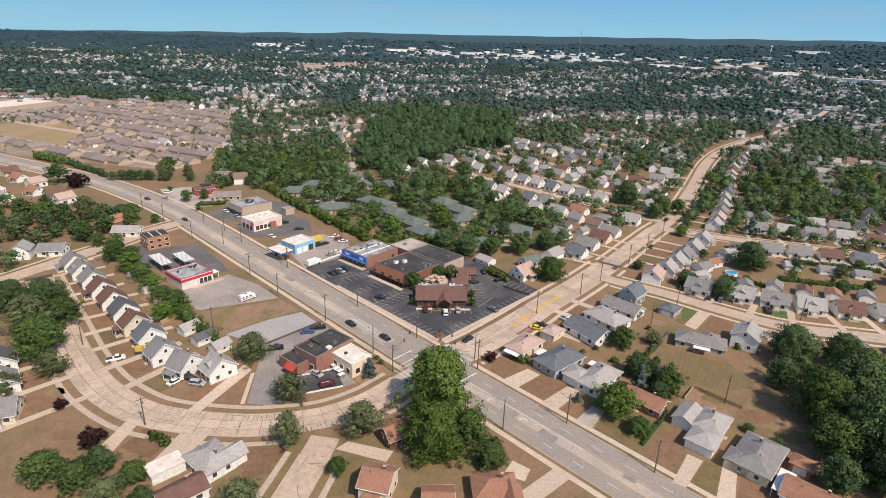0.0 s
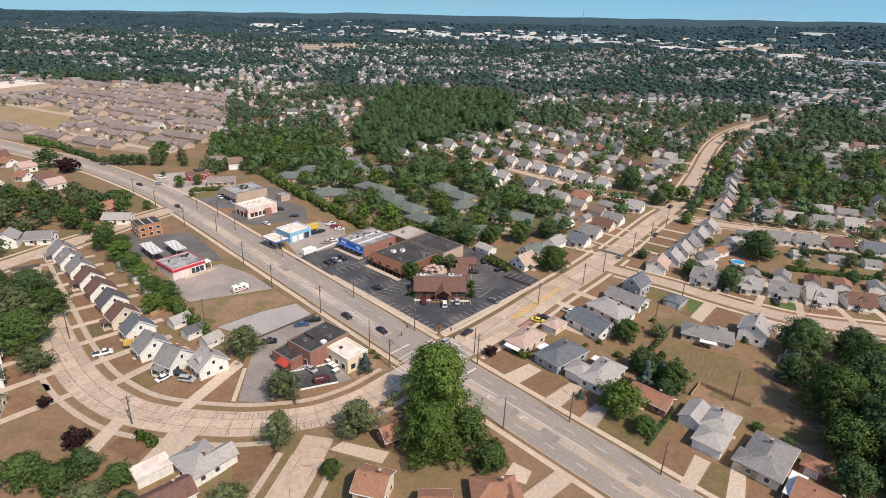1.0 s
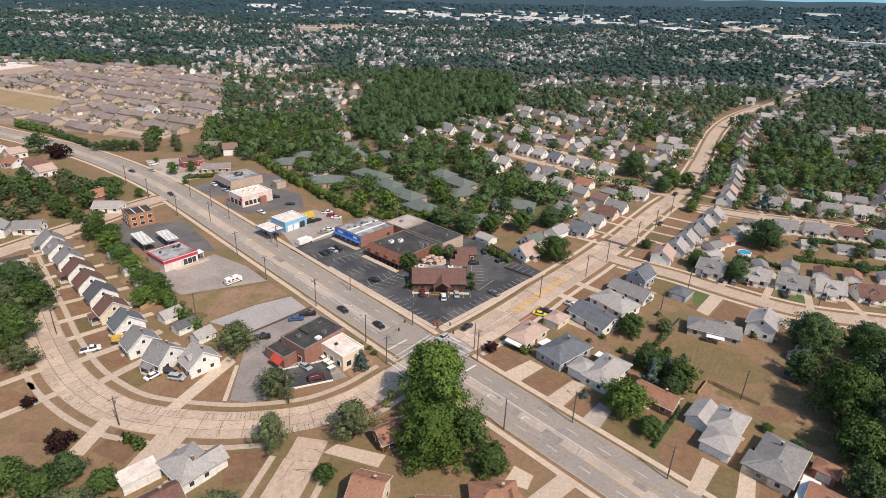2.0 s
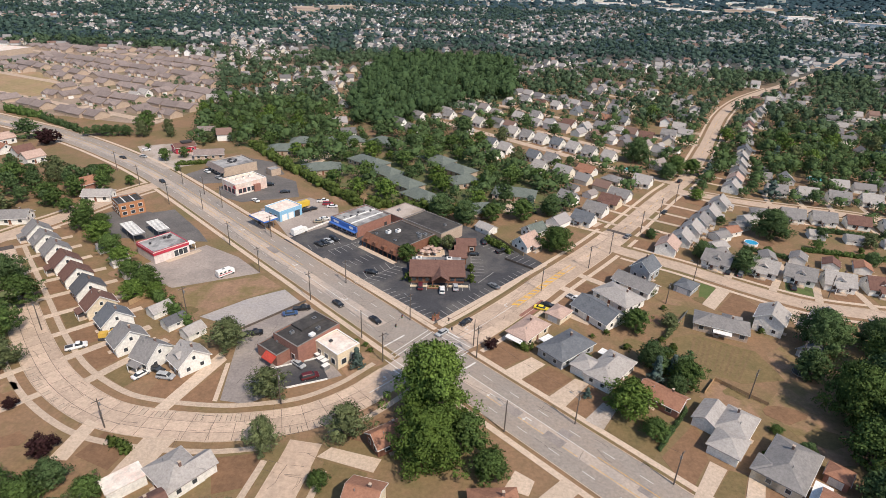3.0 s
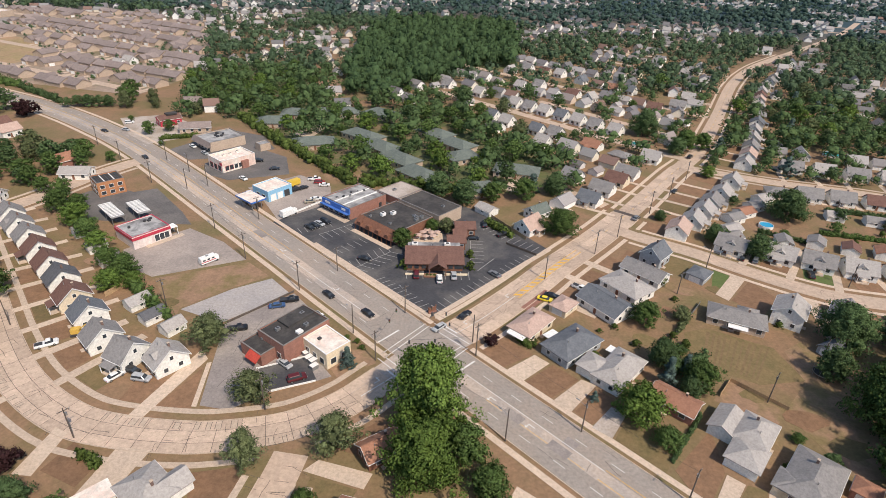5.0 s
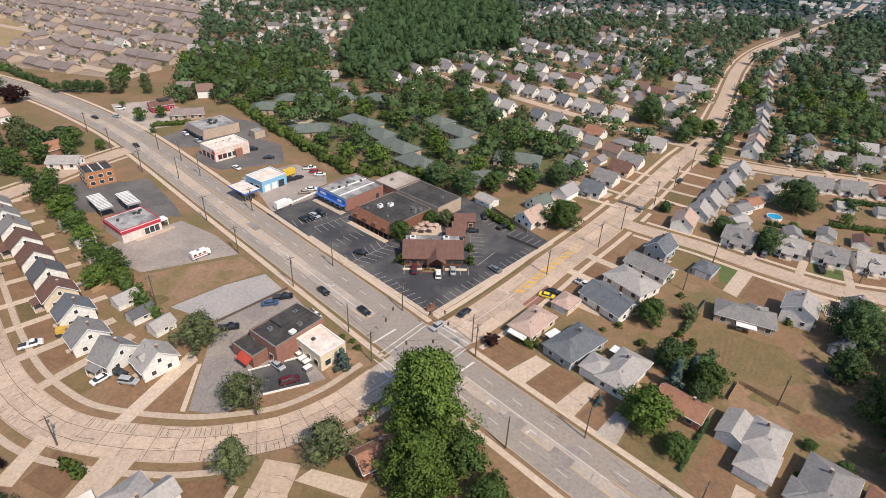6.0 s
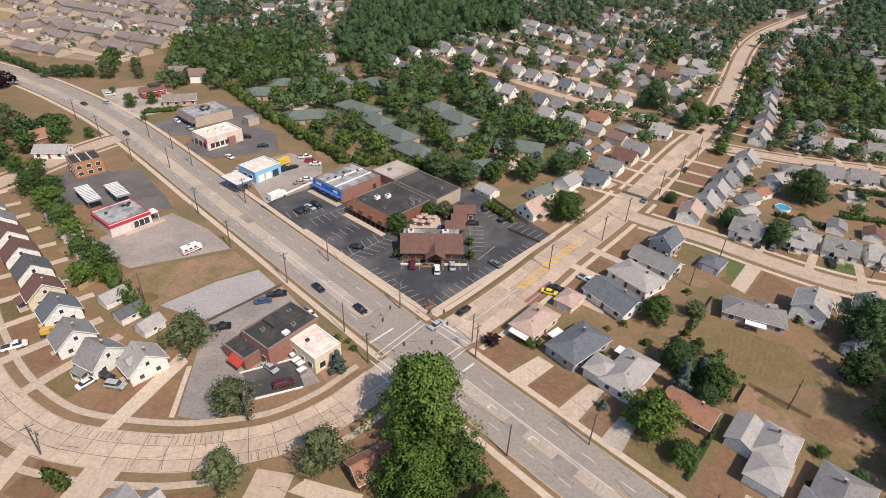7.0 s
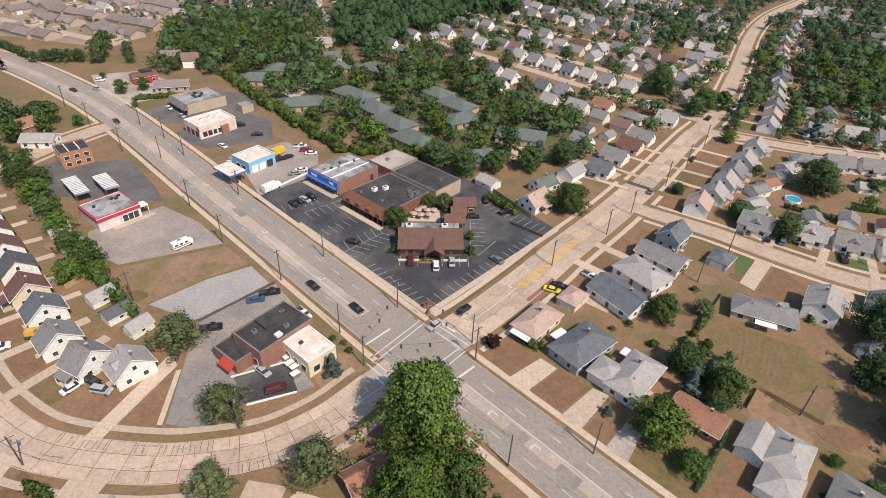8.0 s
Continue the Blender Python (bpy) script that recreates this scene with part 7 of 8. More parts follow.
forest("garden_trees", close_by, [crown_mesh(4, 230, 100 + k, 5, 4, 0.19, core=0.5) for k in range(10)], GARDEN, "many leafy green trees in gardens and groves")
forest("suburban_trees", [p for p in near_spots if p not in close_by], [crown_mesh(3, 92, k, 5, 3, 0.26, core=0.58) for k in range(10)], WOODS, "countless green trees between suburban houses")
forest("woodland", wood_spots, [crown_mesh(6, 290, 20 + k, 6, 4, 0.19, core=0.62) for k in range(8)], WOODLAND, "dense bright green woodland")
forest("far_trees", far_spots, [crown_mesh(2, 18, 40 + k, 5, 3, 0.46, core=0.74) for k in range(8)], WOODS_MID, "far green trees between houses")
forest("distant_woods", horizon_spots, [crown_mesh(1, 0, 60 + k, 5, 3, 0.4, 3.0) for k in range(6)], WOODS_FAR, "distant woods up to the horizon, haze tinted into their leaves")


# ---- lawns, drives and paths ----
def frontage(x, y, line, w):
    """The nearest place on a street, and the ways from it to a house and along the street."""
    p = Vector((x, y))
    q = min(line, key=lambda s: (s - p).length)
    e = (p - q).normalized()
    return p, q, e, Vector((-e.y, e.x)), (p - q).length


def plot(x, y, line, w, half=5.0, drive=5.7, grass=None, drive_w=2.7, deep=3.0, back_l=5.0, lawn_near=4.0):
    p, q, e, n, far = frontage(x, y, line, w)
    if far < w + lawn_near + 4:
        return

    def rect(a0, a1, b0, b1):
        return [tuple(q + e * a + n * b) for a, b in ((a0, b0), (a1, b0), (a1, b1), (a0, b1))]
    if grass:
        patch("lawn", rect(w + lawn_near, far - deep, -half, half), 0.03, grass, {BROWN: "parched brown front lawn", OLIVE: "half green front lawn", GREEN: "green watered front lawn"}[grass], "lawn")
    if drive is not None:
        patch("driveway", rect(w - 0.1, far + back_l, drive - drive_w / 2, drive + drive_w / 2), 0.075, WALKWAY, "pale concrete driveway", "driveway")


for k, (x, y, rot, rf, wl) in enumerate(WEST_HOUSES):
    plot(x, y, WEST, 4.4, 4.6 if k > 1 else 4.0, 5.5 if k != 0 else None, (BROWN, OLIVE, BROWN, BROWN, OLIVE, BROWN, BROWN, OLIVE, BROWN, OLIVE, OLIVE)[k], 2.2 if k > 2 else 2.6, 4.0, 8 if k < 3 else 9)
patch("driveway", [(-71.5, 116.5), (-68.0, 116.6), (-62.4, 137.5), (-65.5, 141)], 0.075, WALKWAY, "long pale concrete driveway", "driveway")
patch("lawn", [(-67.2, 119.5), (-58.6, 120), (-62.2, 134.5)], 0.03, BROWN, "narrow mown strip of dry grass", "lawn")
patch("pavement", [(-59.1, 121.4), (-57.95, 121.4), (-61.0, 136.5), (-62.0, 136)], 0.06, WALKWAY, "pale concrete edging of the lot", "path")
for x, y in ((-115.5, 108.5), (-124.5, 119.5), (-133.5, 129.5)):
    plot(x, y, WEST, 4.4, 4.6, 5.6, BROWN, 2.2)
patch("driveway", [(-84.8, 100), (-80.8, 100), (-80.8, 111), (-84.2, 112.2)], 0.06, WALKWAY, "pale concrete driveway", "driveway")
patch("driveway", [(-70, 97), (-63.2, 99.5), (-61.5, 108.6), (-68.6, 108.6)], 0.06, WALKWAY, "wide pale concrete driveway", "driveway")
patch("lawn", [(-80, 101.5), (-71, 98.5), (-70, 105), (-78, 109)], 0.03, BROWN, "dry back lawn", "lawn")
patch("lawn", [(-51.5, 104), (-41, 107), (-40, 98), (-47.5, 95)], 0.03, BROWN, "dry corner lawn", "lawn")
patch("driveway", [(-29.4, 107), (-27, 110), (-15.4, 107.8), (-16.5, 104)], 0.06, WALKWAY, "pale concrete driveway", "driveway")
patch("lawn", [(-28.6, 92), (-21.5, 93), (-17.6, 103.8), (-27.4, 105.8)], 0.03, OLIVE, "half green side lawn", "lawn")
patch("lawn", [(-25.6, 113.5), (-19, 112), (-13, 119.5), (-16, 122.5)], 0.03, BROWN, "dry corner lawn", "lawn")
patch("driveway", [(13.5, 96.8), (17.2, 94.2), (27.2, 104.2), (24, 107.4)], 0.06, WALKWAY, "pale concrete driveway", "driveway")
patch("driveway", [(11, 103), (16, 101.5), (17.5, 105.5), (13.5, 108)], 0.05, WALKWAY, "cracked concrete yard", "driveway")
# plots along the main road, south-east of the crossing
for a, b, label in ((((12.4, 142.8), (16.0, 138.8)), ((23.4, 146.6), (19.8, 149.6)), 0), (((22.6, 132.6), (26.8, 129.8)), ((34.4, 139.8), (30.8, 141.4)), 0), (((31, 125.6), (35, 122.8)), ((40, 131), (36.6, 132.6)), 0),
                    (((50.2, 105.0), (53.0, 103.8)), ((60.2, 113.4), (57.2, 115.6)), 0), (((58.4, 100.4), (61.5, 97.8)), ((67.2, 110.6), (64.6, 112.6)), 0)):
    patch("driveway", [a[0], a[1], b[0], b[1]], 0.076, WALKWAY if a[0][0] != 31 else GRAVEL, "pale concrete driveway", "driveway")
for outline, grass, lab in (([(5.0, 150.4), (11.6, 143.6), (19.4, 149.6), (12.6, 156.0)], BROWN, "parched brown corner lawn"), ([(16.6, 138.8), (22.2, 133.4), (30.2, 141.2), (24.2, 146.2)], BROWN, "parched brown front lawn"),
                            ([(27.8, 130.2), (31.2, 126.4), (38.5, 133.5), (35, 138.6)], BROWN, "parched brown front lawn"), ([(35.6, 122.6), (44.6, 114.8), (52, 125), (40.5, 131)], OLIVE, "olive half dry front lawn"),
                            ([(46.6, 115.6), (50, 106), (57, 116), (58, 128)], BROWN, "parched brown front lawn"), ([(53.4, 104), (58.2, 100.6), (64.2, 112.4), (60.6, 113.4)], OLIVE, "half green front lawn"),
                            ([(62, 97.6), (69, 91.5), (77, 101), (68, 110)], BROWN, "parched brown front lawn")):
    patch("lawn", outline, 0.03, grass, lab, "lawn")
pv = thing("brick_drive", pose(22.5, 176.2, 0, 0, 0, 53), "red brick-paved strip beside the corner bungalow", "driveway")
for i in range(14):
    for j in range(3):
        part("paver", Shape().box(-6.5 + i * 0.95, -1 + j * 0.95, 0, 0.9, 0.9, 0.09), BRICK, pv)
# plots along the tan street
for k, (x, y) in enumerate(((49.7, 253), (57, 265.5), (65.6, 277.2), (72.4, 287.5))):
    plot(x, y, CROSS, 3.9, 4.6, 5.9, BROWN, 2.0)
for k, (x, y) in enumerate(((79.1, 228.5), (87.5, 238), (95, 248.6), (101.5, 258.5), (109.5, 269.5), (119.5, 284.5), (135.7, 312), (142.5, 325), (150.2, 341), (157.5, 357), (165, 374), (175, 394), (184.4, 414), (193, 435), (201.4, 456))):
    plot(x, y, CROSS, 3.9, 4.6, 5.9 if k else None, (BROWN, BROWN, OLIVE, BROWN)[k % 4], 2.0)
for k, (x, y) in enumerate(((42.3, 174.0), (50.8, 184.8), (58.6, 194.6))):
    plot(x, y, CROSS, 5.5, 4.2, -5.2, BROWN, 3.0, 8.5, 0)
patch("lawn", [(53.5, 206.5), (58.6, 201), (62, 205), (60.5, 211), (57.2, 213)], 0.03, BROWN, "dry rounded corner lawn", "lawn")
for k, (x, y) in enumerate(((95.2, 218.6), (110.5, 214.5), (121.8, 210.6), (133.6, 207.2), (147.3, 205.8), (161.7, 205), (176, 204), (191, 203), (206, 202))):
    plot(x, y, EAST, 3.6, 4.4, -5.7, (BROWN, BROWN, GREEN, BROWN, OLIVE, BROWN, OLIVE, BROWN, BROWN)[k], 2.6, 4.0, 14)
patch("driveway", [(79.3, 187.2), (82.2, 183.8), (93.2, 198.6), (89.4, 201)], 0.06, WALKWAY, "pale concrete driveway", "driveway")
patch("lawn", [(83.2, 184.2), (90.5, 177.5), (98.5, 187.5), (93.6, 197.2)], 0.03, BROWN, "striped dry mown lawn", "lawn")
patch("lawn", [(79.5, 191.5), (82.5, 189.5), (88.2, 199.8), (84, 203)], 0.03, GREEN, "bright green watered lawn", "lawn")
patch("driveway", [(103.5, 166), (106.5, 165), (110.5, 186.5), (107, 188.5)], 0.06, WALKWAY, "pale concrete driveway", "driveway")
patch("lawn", [(66.5, 201), (71.5, 197), (78.5, 206.5), (72, 211.5)], 0.03, OLIVE, "half dry side lawn", "lawn")
for k in range(7):
    plot(149 + 14 * k, 274.4 - 2.9 * k, BACK, 3.6, 4.4, 5.7, (BROWN, OLIVE)[k % 2], 2.4)
    plot(158 + 14.5 * k, 311 - 2.6 * k, BACK, 3.6, 4.4, 5.7, (OLIVE, BROWN)[k % 2], 2.4)
for k, (x, y) in enumerate(((33.5, 397.5), (42.5, 389.5), (52, 381), (61.1, 373), (70, 365), (80.2, 356.4))):
    plot(x, y, ROWK, 3.3, 4.2, 5.4, BROWN, 2.0, lawn_near=1.0)
patch("apron", [(-8, 164.2), (-7.4, 162.2), (29.8, 208.6), (28.2, 209.6)], 0.065, WALKWAY, "pale concrete edge of the parking lot", "path")
patch("apron", [(-9.2, 162.4), (-8.6, 163.8), (-52.4, 201.6), (-53.6, 200.2)], 0.065, WALKWAY, "pale concrete edge of the parking lot", "path")
patch("verge", [(-6.8, 162), (-4.8, 160.2), (22, 196.5), (20.2, 197.8)], 0.03, OLIVE, "thin grass verge beside the street", "verge")
patch("verge", [(-13.6, 163.6), (-11.8, 164.4), (-29.6, 180.4), (-31.2, 179)], 0.04, OLIVE, "thin grass verge beside the street", "verge")
patch("verge", [(-33.4, 146.5), (-22.5, 145.2), (-20.6, 141.2), (-29, 134.6), (-31.8, 138)], 0.03, DIRT, "mulched bed with gravel on the corner", "flower bed")
for x, y in ((-27.0, 148.8), (-25.2, 146.4), (-30, 150)):
    tree("bush", x, y, 1.1, 1.3, 0, "on the corner bed")

# ---- painted lines ----
for x1, y1, x2, y2, w in ((-21.9, 149.1, -16.9, 155.5, 0.5), (-19.9, 144.9, -10, 159.4, 0.25), (-18.6, 143.9, -8.8, 158.6, 0.25), (-7.5, 159.9, 2.6, 151.9, 0.25), (-8.7, 158.2, 1.6, 149.9, 0.25), (-4.4, 159, -0.9, 156.2, 0.5), (-4.9, 144.1, 0.7, 150.9, 0.25),
                          (-3.0, 143.2, 2.2, 150.2, 0.25), (-0.8, 139.4, 4.2, 145.1, 0.55), (-20.6, 143.1, -15.6, 138.8, 0.25), (-19, 144, -13.8, 139.6, 0.25), (-22.1, 129.1, -15.6, 136.8, 0.22), (-17.6, 139, -14.4, 136.2, 0.5), (-9.4, 139.2, -4.9, 144.1, 0.25)):
    bar(white, x1, y1, x2, y2, w, 0.06)


def arrow(x, y, rot, bend=1):
    """A painted turn arrow."""
    m = pose(x, y, 0.062, 0, 0, rot)
    for quad in (((-1.2, -0.12), (0.5, -0.12), (0.5, 0.12), (-1.2, 0.12)), ((0.3, 0.0), (0.55, 0.0), (0.55, 0.9), (0.3, 0.9)), ((0.0, 0.8), (0.85, 0.8), (0.85, 0.86), (0.42, 1.5))):
        q = [m @ Vector((a, b * bend, 0)) for a, b in quad]
        white.add(q, [(0, 1, 2, 3)])


for x, y, rot in ((0.8, 161.9, -127), (13, 177.2, -127), (-19, 134.7, 50), (8.6, 132.2, 138), (17.2, 124.6, 138), (-26.4, 161.8, -42), (-39, 173, -42), (-62, 194, -42), (-92, 221, -42)):
    arrow(x, y, rot)
tagged(part("road_markings", white, PAINT), "worn white painted road lines and arrows", "road marking", kind="structure")
tagged(part("road_markings", yellow, YPAINT), "faded yellow painted road lines and hatching", "road marking", kind="structure")

stalls = Shape()


def stall_row(x1, y1, x2, y2, n, depth, angle=90, base=False):
    """Stall lines from an edge; depth to the left of the way, or to both sides."""
    a, b = Vector((x1, y1)), Vector((x2, y2))
    d = (b - a).normalized()
    e = Vector((d.x * math.cos(radians(angle)) - d.y * math.sin(radians(angle)), d.x * math.sin(radians(angle)) + d.y * math.cos(radians(angle)))) * depth
    for k in range(n + 1):
        p = a.lerp(b, k / n)
        bar(stalls, p.x, p.y, p.x + e.x, p.y + e.y, 0.16, 0.06)
    if base:
        bar(stalls, x1, y1, x2, y2, 0.16, 0.06)


stall_row(-12.0, 164.6, -29.0, 179.0, 9, -5.0, 80)
stall_row(-5.6, 165.2, 23.4, 200.2, 17, 5.0, 85)
stall_row(27.4, 208.4, 13.2, 219.8, 7, 5.0, 90)
stall_row(12.6, 220.4, 7.4, 226, 3, 5.0, 90)
stall_row(1.6, 195.8, 1.0, 211.2, 6, -4.6, 90, True)
stall_row(-37.4, 184.2, -26.0, 198.8, 7, 4.8, 70, True)
stall_row(-37.4, 184.2, -26.0, 198.8, 7, -4.8, 110)
stall_row(-48.6, 194.2, -38.4, 206.6, 6, -4.6, 90)
stall_row(-53.0, 207.6, -42.0, 219.0, 6, -4.8, 90, True)
stall_row(-62.0, 211.2, -52.6, 218.0, 5, -4.6, 90)
stall_row(-18.8, 187.2, -13.6, 187.7, 2, -4.8, 90, True)
stall_row(-6.6, 188.4, 1.0, 189.2, 3, -4.8, 90)
stall_row(-48.0, 136.4, -39.0, 141.4, 4, -4.6, 90)
bar(stalls, 4.0, 190.5, 9.5, 199.5, 0.2, 0.06)
tagged(part("stall_markings", stalls, FADED), "faded white parking stall lines", "road marking", kind="structure")
for a, b in (((-49.4, 135.4), (-37.8, 141.6)), ((-43.2, 128.2), (-33.8, 132.8))):
    d = Vector(b) - Vector(a)
    lw = thing("low_wall", pose((a[0] + b[0]) / 2, (a[1] + b[1]) / 2, 0, 0, 0, math.degrees(math.atan2(d.y, d.x))), "low white painted concrete wall round the small lot", "wall")
    part("wall", Shape().box(0, 0, 0, d.length, 0.22, 0.35), TRIM, lw)
    part("coping", Shape().box(0, 0, 0.35, d.length + 0.1, 0.28, 0.05), TRIM, lw)
kw = thing("low_wall", pose(-64.9, 226.7, 0, 0, 0, 57), "low pale kerb wall between two lots", "wall")
part("wall", Shape().box(0, 0, 0, 19, 0.35, 0.6), TRIM, kw)
fw = thing("low_wall", pose(-57.2, 161.2, 0, 0, 0, 52), "low dark timber kerb beside the lot", "wall")
part("wall", Shape().box(0, 0, 0, 22, 0.3, 0.6), POLE, fw)

# ---- patches and cracks on the carriageways ----
prng = np.random.default_rng(11)
repair = Shape()
for k in range(26):
    i = int(prng.integers(M0 + 20, M1 - 30))
    p, n = MAIN[i], normals(MAIN)[i]
    d = Vector((-n.y, n.x))
    o, L, W = prng.uniform(-6, 6), prng.uniform(2, 7), prng.uniform(1.2, 2.8)
    c = p + n * o
    if other_gap(c.x, c.y, MAIN) > 1:
        repair.prism([tuple(c - d * L / 2 - n * W / 2), tuple(c - d * L / 2 + n * W / 2), tuple(c + d * L / 2 + n * W / 2), tuple(c + d * L / 2 - n * W / 2)], 0.028, 0.0335 + 0.00012 * k)
for k, (x, y) in enumerate(((13.5, 127.2), (22.9, 118.4))):
    c, n, d = Vector((x, y)), Vector((0.663, 0.749)), Vector((0.749, -0.663))
    repair.prism([tuple(c - d * 2.6 - n * 1.3), tuple(c + d * 2.6 - n * 1.3), tuple(c + d * 2.6 + n * 1.3), tuple(c - d * 2.6 + n * 1.3)], 0.028, 0.0368 + 0.0002 * k)
tagged(part("asphalt_patches", repair, ASPH2), "dark rectangular asphalt repairs in the road", "road patch", kind="structure")
worn = Shape()
strip(worn, MAIN, -2.0, 1.1, 0.0325, 0.004, M0, MI - 5)
strip(worn, MAIN, -3.6, 0.6, 0.0325, 0.004, MI + 6, M1)
tagged(part("worn_lane", worn, WORN), "paler worn tan middle lane of the main road", "road", kind="structure")


def crack(shape, p, d, length, z, width=0.075):
    n = max(2, int(length / 0.9))
    for k in range(n):
        a = p
        d = (d + Vector(prng.normal(scale=0.14, size=2))).normalized()
        p = p + d * length / n
        bar(shape, a.x, a.y, p.x, p.y, width * prng.uniform(0.6, 1.3), z)


cracks = Shape()
for line, w, z, count, lo, hi in ((WEST, 4.2, 0.041, 70, 4, len(WEST) - 8), (CROSS, 3.8, 0.043, 60, 4, index_near(CROSS, 110, 320)), (MAIN, 7.2, 0.037, 70, M0 + 30, M1 - 60), (SOUTH, 3.5, 0.030, 34, 0, len(SOUTH) - 8), (EAST, 3.3, 0.033, 20, 2, len(EAST) - 40)):
    for k in range(count):
        i = int(prng.integers(lo, hi))
        n = normals(line)[i]
        crack(cracks, line[i] + n * prng.uniform(-w, w), n * prng.choice((-1, 1)) if prng.uniform() < 0.5 else Vector((-n.y, n.x)), prng.uniform(1.5, 5.5), z)
for x, y, L in ((-56, 128, 7), (-54, 134, 6), (-57, 140, 8), (-60, 146, 6), (-52, 126, 6), (-55.5, 150, 6), (-46, 158, 5)):
    crack(cracks, Vector((x, y)), Vector((0.3, 1)), L, 0.052)
bars = Shape()
for lo, hi, o1, o2 in ((index_near(WEST, -47, 118), index_near(WEST, -25, 126), -4.2, -2.2), (index_near(WEST, -78, 113), index_near(WEST, -46, 112), 2.0, 4.2), (index_near(WEST, -120, 140), index_near(WEST, -90, 118), -4.2, -2.6)):
    lo, hi = min(lo, hi), max(lo, hi)
    for k in range(lo, hi):
        p, n = WEST[k].lerp(WEST[k + 1], prng.uniform(0, 0.5)), normals(WEST)[k]
        d = Vector((-n.y, n.x)) * prng.uniform(0.35, 0.7)
        bars.prism([tuple(p + n * o1 - d), tuple(p + n * o2 - d), tuple(p + n * o2 + d), tuple(p + n * o1 + d)][::-1], 0.03, 0.0395 + 0.0001 * (k % 5))
        for e in (-1, 1):
            q = d * (e * (1 + 0.05 / d.length))
            bar(cracks, *(p + n * o1 + q), *(p + n * o2 + q), 0.1, 0.0412)
tagged(part("concrete_patches", bars, WALKWAY), "pale transverse concrete repairs along the gutter", "road patch", kind="structure")
tagged(part("tar_cracks", cracks, TAR), "dark tar-sealed cracks in the pavement", "cracks", kind="structure")

stripes = Shape()
e0, e1, f0, f1 = Vector((64.0, 152.6)), Vector((76.5, 146.2)), Vector((69.6, 166.4)), Vector((85.6, 160.2))
for k in range(11):
    a, b = (k + 0.1) / 11, (k + 0.1 + 0.4 * prng.uniform(0.5, 1.5)) / 11
    p, q, r_, t_ = e0.lerp(e1, a), e0.lerp(e1, b), f0.lerp(f1, b), f0.lerp(f1, a)
    stripes.prism([tuple(v + Vector(prng.normal(scale=0.12, size=2))) for v in (p, q, r_, t_)], 0.03, 0.0475 + 0.0002 * k)
tagged(part("mown_stripes", stripes, mat("mown_stripe_grass", (0.205, 0.138, 0.072), (0.165, 0.118, 0.060), scale=0.3, fine=2.5, bump=0.4)), "thin browner mown stripes across a dry garden", "lawn", kind="structure")
bare = np.random.default_rng(23)
for k, (x, y, r) in enumerate(((58, 149, 3.4), (51, 160, 3.0), (45.5, 152, 2.6), (66, 133, 3.0), (72.5, 140.5, 2.6), (82, 134, 4.0), (90, 141, 4.6), (88, 126, 4.2), (61, 175, 2.8), (70, 187, 3.0), (80, 190, 2.4), (105, 186, 2.6), (34, 158, 2.0), (-84, 160, 2.6), (-104, 168, 2.4), (-118, 179, 2.6), 
                                 (112, 232, 3.0), (124, 244, 3.4), (135, 236, 3.0), (108, 246, 2.4), (150, 236, 3.0), (-22, 121, 2.0), (-66, 101, 2.4), (-96, 104, 2.6), (-110, 120, 2.4))):
    n = 11
    ring = [(x + r * bare.uniform(0.6, 1.15) * math.cos(j * math.tau / n) * 1.25, y + r * bare.uniform(0.6, 1.15) * math.sin(j * math.tau / n)) for j in range(n)]
    patch("worn_ground", ring, 0.046, (DIRT, OLIVE, BROWN)[k % 3], ("bare reddish soil worn into a lawn", "greener patch in a dry lawn", "parched brown patch in a lawn")[k % 3], "ground")

